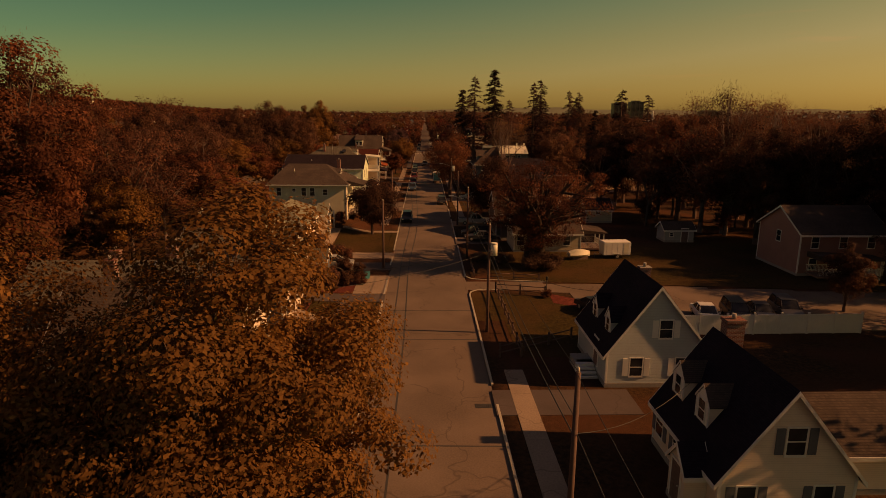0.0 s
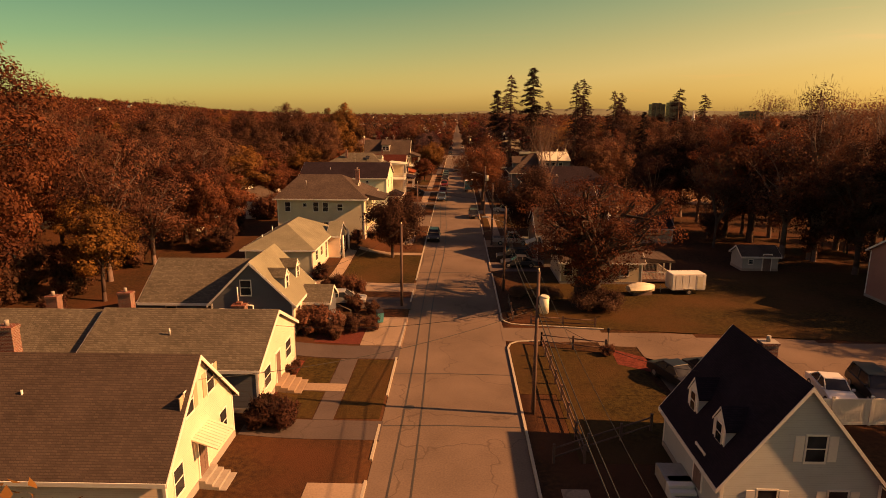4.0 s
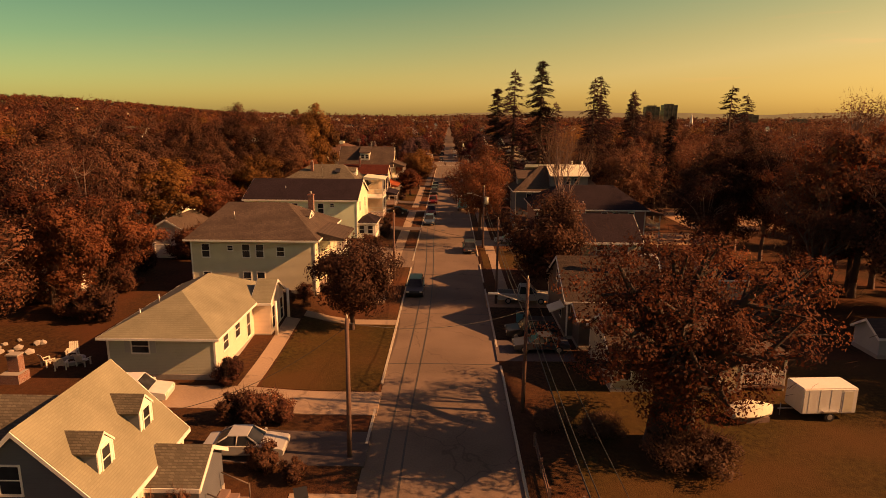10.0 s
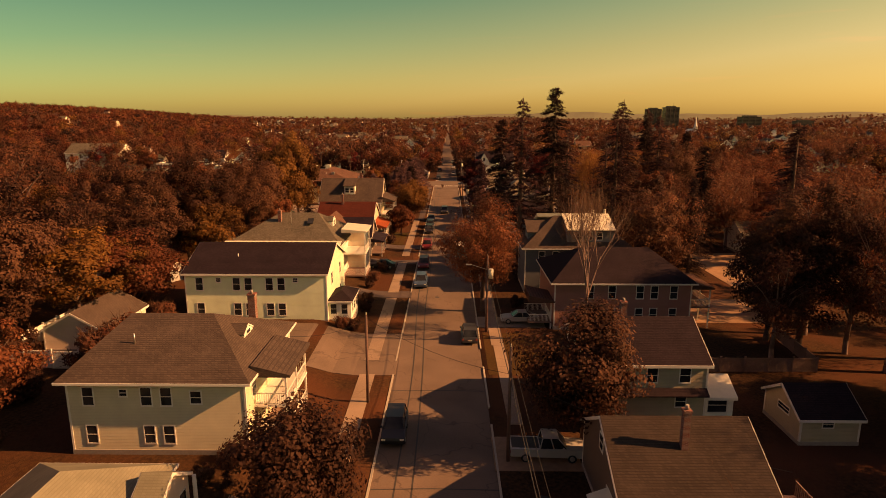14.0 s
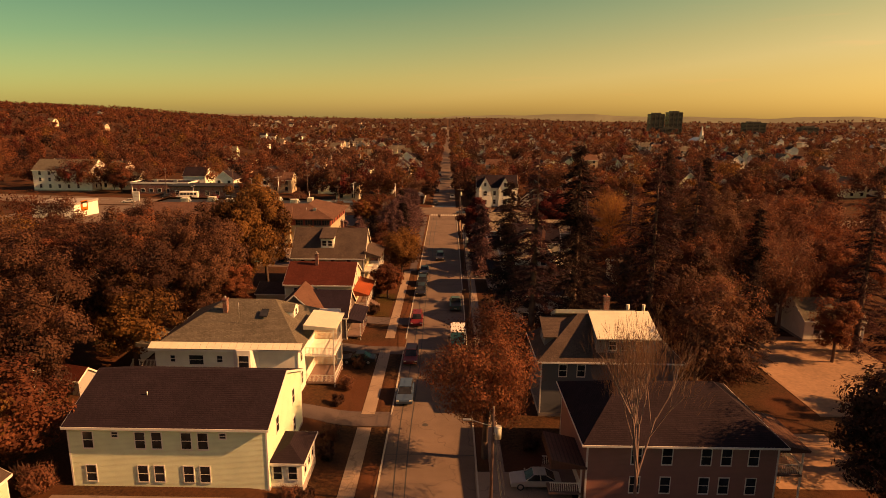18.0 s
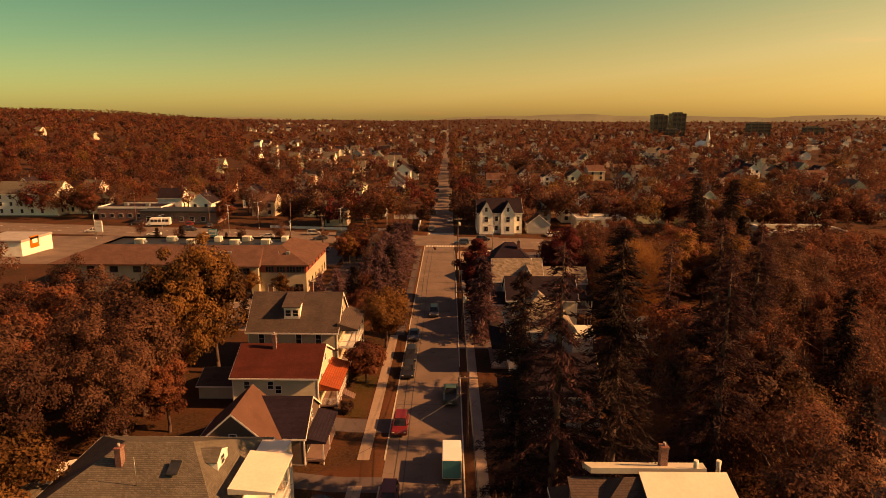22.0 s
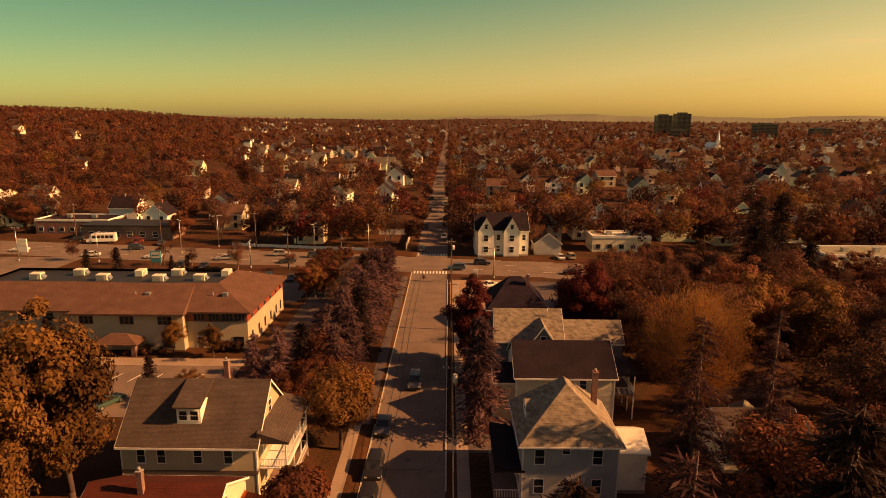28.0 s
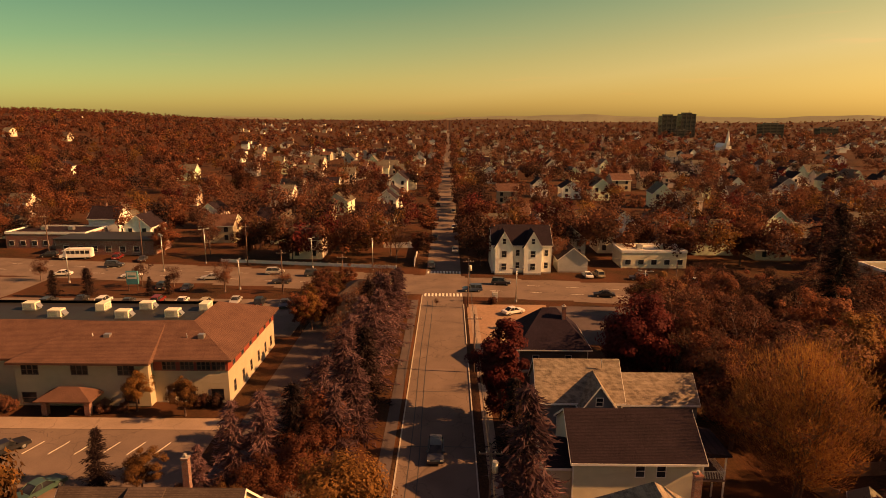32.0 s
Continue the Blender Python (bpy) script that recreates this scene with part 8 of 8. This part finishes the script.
WALKS = ((-9.6, -8.1, 104, 120), (-9.6, -8.1, 123.6, 146), (-9.6, -8.1, 149, 168), (-9.4, -8.0, 173, 214))
for a in WALKS:
    y = a[2]
    while y < a[3] - 0.5:
        slab("pavement", a[0], a[1], y, min(a[3], y + 5.98), "concrete", 0.045, "pale concrete pavement", "pavement")
        y += 6
for a in ((3.9, 5.3, 16, 44), (4.2, 5.4, 110, 128), (4.0, 5.4, 128, 284)):
    y = a[2]
    while y < a[3] - 0.5:
        slab("pavement", a[0], a[1], y, min(a[3], y + 5.98), "concrete", 0.045, "pale concrete pavement", "pavement")
        y += 6
DRIVES = [("dark asphalt driveway", -19, -6.1, 60.9, 63.6, "drive"), ("concrete apron beside a driveway", -9.6, -6.1, 63.7, 71.0, "concrete"), ("gravel driveway with parked car", -15.2, -6.1, 73.6, 77.4, "drive"),
          ("pale concrete driveway", -27, -6.1, 79.6, 83.0, "concrete"), ("dark asphalt driveway", -14.5, -6.1, 48.6, 50.9, "drive"), ("asphalt yard beside a house", -33, -6.1, 119.8, 131.6, "road"),
          ("asphalt driveway", -30, -6.1, 146.3, 149.6, "drive"), ("asphalt driveway", -16, -6.1, 166.8, 169.6, "drive"), ("asphalt driveway", -27, -6.1, 179.2, 182.6, "drive"),
          ("dark front walk", -10.6, -9.3, 50.95, 60.8, "drive"), ("concrete front walk", -12.2, -9.3, 55.0, 56.2, "concrete"), ("concrete front walk", -16.4, -15.1, 83.05, 96.5, "concrete"), ("concrete front walk", -15.0, -6.3, 97.4, 98.8, "concrete"),
          ("narrow worn asphalt pavement", -8.4, -6.9, 214, 288, "drive"), ("asphalt driveway", 2.6, 12, 37, 40.6, "drive"), ("worn asphalt driveway", 2.6, 10, 22.2, 26, "concrete"), ("asphalt driveway", 2.6, 9, 89, 93.6, "drive"), ("dirt driveway", 2.6, 9, 103.2, 108, "dirt"),
          ("concrete driveway", 2.6, 11, 134, 138, "concrete"), ("asphalt driveway", 2.6, 20, 207.5, 212, "drive"), ("bare corner lot", 3.4, 20, 262, 285, "dirt"),
          ("small asphalt parking lot", 13.5, 46, 52.2, 64.2, "road"), ("asphalt lot beside a building", 20.6, 40, 262, 284, "drive"), ("asphalt parking lot before the office building", -62, -28.5, 214, 229.5, "road"), ("concrete walk before the office building", -62, -27, 229.6, 232.4, "concrete"),
          ("asphalt lane beside the office building", -26.4, -15.5, 214, 288, "drive"), ("asphalt parking lot beside the avenue", -96, -28, 262, 287, "road"), ("bright sandy yard among trees", 42, 60, 150, 176, "dirt"), ("bright sandy yard behind houses", 30, 40, 136, 146, "dirt"),
          ("wide asphalt parking lot", -140, -97, 262, 305, "road"), ("concrete path", -9.3, -6.3, 40.2, 44.2, "concrete")]
for i, (lb, a, b, c, d_, m_) in enumerate(DRIVES):
    slab("driveway" if "drive" in lb else "pavement", a, b, c, d_, m_, 0.03 + 0.004 * (i % 4), lb, "driveway" if "drive" in lb else "pavement")
for lb, a, b, c, d_, m_ in (("mown front lawn", -13.8, -10.7, 51.1, 54.9, "lawn"), ("mown front lawn", -13.2, -10.7, 56.3, 60.7, "lawn"), ("grass verge", -9.2, -6.4, 51.2, 60.7, "lawn"), ("sunlit front lawn", -14.9, -6.4, 83.2, 97.2, "lawn"), ("mulch flower bed", -14.0, -13.3, 51.2, 60, "mulch"),
                            ("corner lawn inside a rail fence", 5.4, 12.5, 46.5, 59.8, "lawn"), ("wide back lawn", 6, 58, 69.2, 90, "lawn"), ("mulch bed with shrubs", -13.5, -7, 64, 68.2, "mulch"), ("grass slope", -12.6, -9.8, 183, 196, "lawn"), ("grass lot", 3.2, 9.6, 120, 132, "lawn")):
    slab("lawn", a, b, c, d_, m_, 0.018, lb, "lawn")

drape("lawn", [(4.2, 69.25), (58, 63.3), (58, 69.6), (4.2, 69.6)], "lawn", 0.024, 2.0, "grass verge along a side street", "lawn")
drape("lawn", [(2.9, 55.0), (13, 55.0), (12.6, 61.6), (2.9, 65.0)], "lawn", 0.024, 1.0, "grass corner at a side street", "lawn")


def kerb_line(pts, label="pale granite kerb round the street corner"):
    """Kerb stones along a bent line, one stone to each stretch."""
    t = thing("kerb", pts[0][0], pts[0][1], 0, label, "kerb", "granite kerbs along the street", "structure")
    for (xa, ya), (xb, yb) in zip(pts, pts[1:]):
        ln = math.hypot(xb - xa, yb - ya)
        o = part("kerb_stone", Box(0.008, ln - 0.008, -0.08, 0.08, -0.25, 0.14), "kerb", t)
        o.matrix_basis = t.matrix_basis.inverted() @ pose(xa, ya, 0, 0, 0, math.degrees(math.atan2(yb - ya, xb - xa)))


kerb_line([(2.77, 63.6), (3.0, 64.4), (3.6, 65.0), (4.7, 65.25), (6.6, 65.0)])
kerb_line([(2.77, 71.0), (3.0, 70.2), (3.5, 69.6), (4.4, 69.3), (7.0, 69.0), (9.4, 68.7), (11.8, 68.45)])
drape("flower_bed", [(11.0, 60.4), (14.2, 58.4), (14.6, 61.0), (11.2, 63.6)], "mulch", 0.034, 1.0, "strip of bare reddish earth beside a lot", "earth")

# tar seams, manholes and crossing stripes
def flat_strip(name, poly, mat, label, cat, z=0.006):
    bm = bmesh.new()
    prism(bm, [(x, y, z - 0.02) for x, y in poly], (0, 0, 0.02))
    tagged(new(name, mesh_of(name, bm, mat)), label, cat, kind="structure")


rs = random.Random(3)
for x0 in (-5.0, -3.9):
    pts = [(x0 + 0.12 * math.sin(y * 0.11 + x0) + 0.5 * smooth(70, 100, y) * (1 - smooth(120, 150, y)), y) for y in range(20, 292, 4)]
    flat_strip("tar_seam", [(x - 0.06, y) for x, y in pts] + [(x + 0.06, y) for x, y in pts[::-1]], "patch", "dark tar seam along the asphalt", "tar seam")
for y in (33.5, 50.5, 58.3, 88.4, 101, 116.5, 141, 159, 187, 204, 228, 243):
    flat_strip("tar_seam", [(ROAD_L, y - 0.05), (-2, y + 0.08), (ROAD_R, y - 0.05), (ROAD_R, y + 0.06), (-2, y + 0.2), (ROAD_L, y + 0.05)], "patch", "dark tar seam across the asphalt", "tar seam")
for x, y in ((-4.6, 53.0), (-1.0, 84.2), (-2.4, 147), (-1.6, 206)):
    bm = tube(bmesh.new(), (x, y, -0.05), (x, y, 0.012), 0.34, 0.33, 20)
    tagged(new("manhole_cover", mesh_of("manhole_cover", bm, "patch")), "round iron manhole cover in the asphalt", "manhole")
bm = box(bmesh.new(), 1.3, 2.5, 38.2, 38.8, -0.05, 0.01)
for k in range(8):
    box(bm, 1.36 + k * 0.14, 1.43 + k * 0.14, 38.25, 38.75, 0.01, 0.025)
tagged(new("storm_drain", mesh_of("storm_drain", bm, "patch")), "iron storm drain grate at the kerb", "drain")
for yc in (291.2, 311.5):
    for k in range(11):
        x = ROAD_L + 0.4 + k * 0.8
        flat_strip("crossing_stripe", [(x, yc), (x + 0.42, yc - 0.1), (x + 0.42, yc + 2.2), (x, yc + 2.3)], "paint", "white painted crossing stripe", "road marking", 0.02)
for s in (0.33, 0.66):
    for k in range(36):
        x = -180 + k * 9
        if -10 < x < 4:
            continue
        c = cross_y(x) + CROSS_W * s
        flat_strip("lane_dash", [(x, c), (x + 3, c - 0.42), (x + 3, c - 0.3), (x, c + 0.12)], "paint", "white painted lane dash", "road marking", 0.024)
for k in range(9):
    x = -58 + k * 3.0
    flat_strip("bay_line", [(x, 224), (x + 0.12, 224), (x + 1.6, 229), (x + 1.48, 229)], "paint", "white painted parking bay line", "road marking", ground_z(x, 226) + 0.07)


# ---------------- shrubs ----------------
shrub = broadleaf("brown-leaved garden shrub in a leafy bed", 51, 1.9, 1.3, 0.1, 30, 80, 0.09, "leaf_brown", 0.06, 10, name="shrub", cat="shrub", group="garden shrubs", brush=24)
at(shrub, -13.2, 66.4, 1.35)
shrub2 = broadleaf("olive green garden shrub near a house", 52, 1.6, 1.15, 0.1, 30, 95, 0.09, "leaf_olive", 0.06, 8, name="shrub", cat="shrub", group="garden shrubs", brush=14)
at(shrub2, -10.9, 67.0, 1.0)
for i, (x, y, s) in enumerate(((-12.0, 65.2, 1.0), (-14.6, 66.0, 1.2), (-11.5, 73.0, 1.0), (-13.4, 78.2, 1.2), (-15.2, 78.3, 1.1), (-12.0, 78.5, 0.9), (-9.6, 72.2, 0.8), (-9.2, 67.6, 0.7), (-17.3, 85.2, 0.8), (-17.2, 83.6, 0.9), (-16.9, 99.8, 0.8), (-12.2, 49.9, 1.05), (-13.4, 49.6, 1.2),
                             (-13.7, 57.3, 0.45), (-13.6, 58.6, 0.4), (-13.7, 52.6, 0.45), (-12.0, 132.4, 0.9), (-13.4, 132.2, 0.8), (-11.6, 139.6, 1.0), (-11.8, 143.2, 0.9), (-12.6, 150.6, 0.8), (-12.2, 155, 0.9), (-11.6, 161.6, 1.0), (-16, 102, 0.8), (-12.4, 184, 1.0), (-12.6, 196, 1.0))):
    again(shrub if i % 2 else shrub2, x, y, s, x * 50 % 360)
for i, (x, y, s) in enumerate(((13.2, 74.4, 1.2), (-34.5, 132, 1.4), (8.2, 142, 1.0), (-45, 234, 0.9), (-42.5, 233.9, 0.8), (-33, 235.6, 1.0), (-31, 235.7, 1.1), (-57.5, 234, 1.0), (-59, 235, 1.1), (-23, 216, 1.3), (-27, 215.5, 1.2), (9, 285.5, 0.9), (9.5, 270, 0.8), (10.7, 62.3, 0.5))):
    again(shrub if i % 2 else shrub2, x, y, s, x * 50 % 360)
for i in range(46):
    y = rng.uniform(64, 132)
    x = rng.uniform(-60, -33)
    if clear(x, y):
        again(rng.choice((shrub, shrub2)), x, y, rng.uniform(1.2, 2.6), rng.uniform(0, 360))
for i in range(16):
    again(KINDS[(0, 4, 1)[i % 3]], -26.5 + (i % 4) * 1.5, 264 + i * 1.6, 0.55, i * 50)
for x, y in ((-34, 233.0), (-40.8, 234.2), (-31.4, 216.6), (-21, 211)):
    again(KINDS[4], x, y, 0.42, x * 30 % 360)

pale_bush = broadleaf("pale twiggy bush round an oak trunk", 53, 1.9, 2.6, 0.1, 60, 60, 0.1, "twig", 0.07, 12, name="shrub", cat="shrub", group="garden shrubs", brush=60)
at(pale_bush, 12.5, 74.2)
again(pale_bush, 8.0, 77.5, 0.6, 40), again(pale_bush, 5.0, 78.5, 0.5, 70)


# ---------------- garden things ----------------
def lawn_chair(x, y, turn, label="pale slatted wooden lawn chair on grass"):
    t = thing("lawn_chair", x, y, ground_z(x, y) + 0.02, label, "chair", "lawn chairs", turn=turn)
    for k in range(5):
        part("seat_slat", Box(-0.3, 0.3, -0.3 + k * 0.12, -0.2 + k * 0.12, 0.36, 0.39), "paint", t)
        u = -0.28 + k * 0.13
        part("back_slat", prism(bmesh.new(), [(u, 0.3, 0.36), (u + 0.11, 0.3, 0.36), (u + 0.11, 0.55, 1.05), (u, 0.55, 1.05)], (0, 0.03, 0)), "paint", t)
    for s_ in (-1, 1):
        part("arm", Box(s_ * 0.38 - 0.06, s_ * 0.38 + 0.06, -0.35, 0.4, 0.56, 0.59), "paint", t)
        for yy in (-0.3, 0.3):
            part("leg", Box(s_ * 0.36 - 0.04, s_ * 0.36 + 0.04, yy - 0.05, yy + 0.05, -0.05, 0.56), "paint", t)


def garden_lamp(x, y):
    t = thing("garden_lamp", x, y, ground_z(x, y), "black post lantern at the end of a rail fence", "lamp post")
    part("post", tube(bmesh.new(), (0, 0, -0.3), (0, 0, 1.75), 0.05, 0.04, 8), "black", t)
    part("lantern", tube(bmesh.new(), (0, 0, 1.75), (0, 0, 2.05), 0.09, 0.13, 6), "glass", t)
    part("cap", tube(bmesh.new(), (0, 0, 2.05), (0, 0, 2.2), 0.17, 0.02, 6), "black", t)


garden_lamp(10.75, 62.75)
for x, y, tn in ((-32.0, 86.2, 150), (-30.6, 85.6, 200), (-29.4, 86.4, 170), (-31.2, 88.0, 20), (-27.4, 104.5, 40)):
    lawn_chair(x, y, tn)
grill = thing("garden_fireplace", -32.6, 83.4, ground_z(-32.6, 83.4), "red brick garden fireplace on grass", "fireplace")
part("hearth", Box(-0.7, 0.7, -0.6, 0.6, -0.2, 0.7), "brick", grill)
part("stack", Box(-0.4, 0.4, 0.0, 0.6, 0.7, 1.9), "brick", grill)
part("cap", Box(-0.46, 0.46, -0.06, 0.66, 1.9, 2.0), "cement", grill)
pit = thing("fire_pit", -30.6, 87.0, ground_z(-30.6, 87.0), "round stone fire pit on grass", "fire pit")
for k in range(12):
    a = k * math.pi / 6
    b = Box(0.62, 0.9, -0.2, 0.2, -0.1, 0.3)
    bmesh.ops.bevel(b, geom=b.edges[:], offset=0.05, segments=1, affect="EDGES")
    o = part("stone", b, "cement", pit)
    o.matrix_basis = pose(0, 0, 0, 0, 0, math.degrees(a))


def garden_shed(x, y, w_, d_, h, wall, rf, label, turn=0):
    t = thing("shed", x, y, ground_z(x, y), label, "shed", "sheds and garages", turn=turn)
    part("wall", gable_wall("x", -w_ / 2, w_ / 2, -d_ / 2, d_ / 2, -0.3, h, h + 1.0), wall, t)
    r_, tr_ = gable_roof("x", -w_ / 2, w_ / 2, -d_ / 2, d_ / 2, h, h + 1.0, 0.2, 0.2)
    part("roof", r_, rf, t)
    part("trim", tr_, "white", t)
    part("door", Box(-0.6, 0.6, -d_ / 2 - 0.04, -d_ / 2 + 0.02, 0, 1.9), "s_brown", t)


garden_shed(-40.5, 103, 3.4, 2.6, 2.1, "s_white", "r_dark", "small white garden shed among trees", 10)
garden_shed(-43, 152, 3.2, 2.6, 2.1, "s_grey", "r_red", "small grey garden shed with red roof", -15)
garden_shed(40, 214, 3.6, 3.0, 2.2, "s_white", "r_pale", "small pale garden shed beside a yard", 60)
panel_fence([(24, 121), (36, 121), (37, 131)], "weathered grey panel fence round a dark yard", 1.5, "wood", group="timber panel fences")
panel_fence([(43, 205), (37.5, 222), (52, 223)], "weathered timber fence round a yard", 1.7, "wood", group="timber panel fences")
rock = random.Random(4)
for i in range(14):
    x, y = -36.5 + rock.uniform(-1.6, 1.6), 89.5 + rock.uniform(-1.2, 1.2)
    bm = bmesh.new()
    bmesh.ops.create_icosphere(bm, subdivisions=1, radius=rock.uniform(0.2, 0.45))
    for v in bm.verts:
        v.co *= rock.uniform(0.75, 1.15)
        v.co.z *= 0.7
    o = tagged(new("garden_stone", mesh_of("garden_stone", bm, "cement")), "rough grey garden stone on grass", "stone", "garden stones")
    o.matrix_basis = pose(x, y, ground_z(x, y) + 0.1, 0, 0, rock.uniform(0, 360))
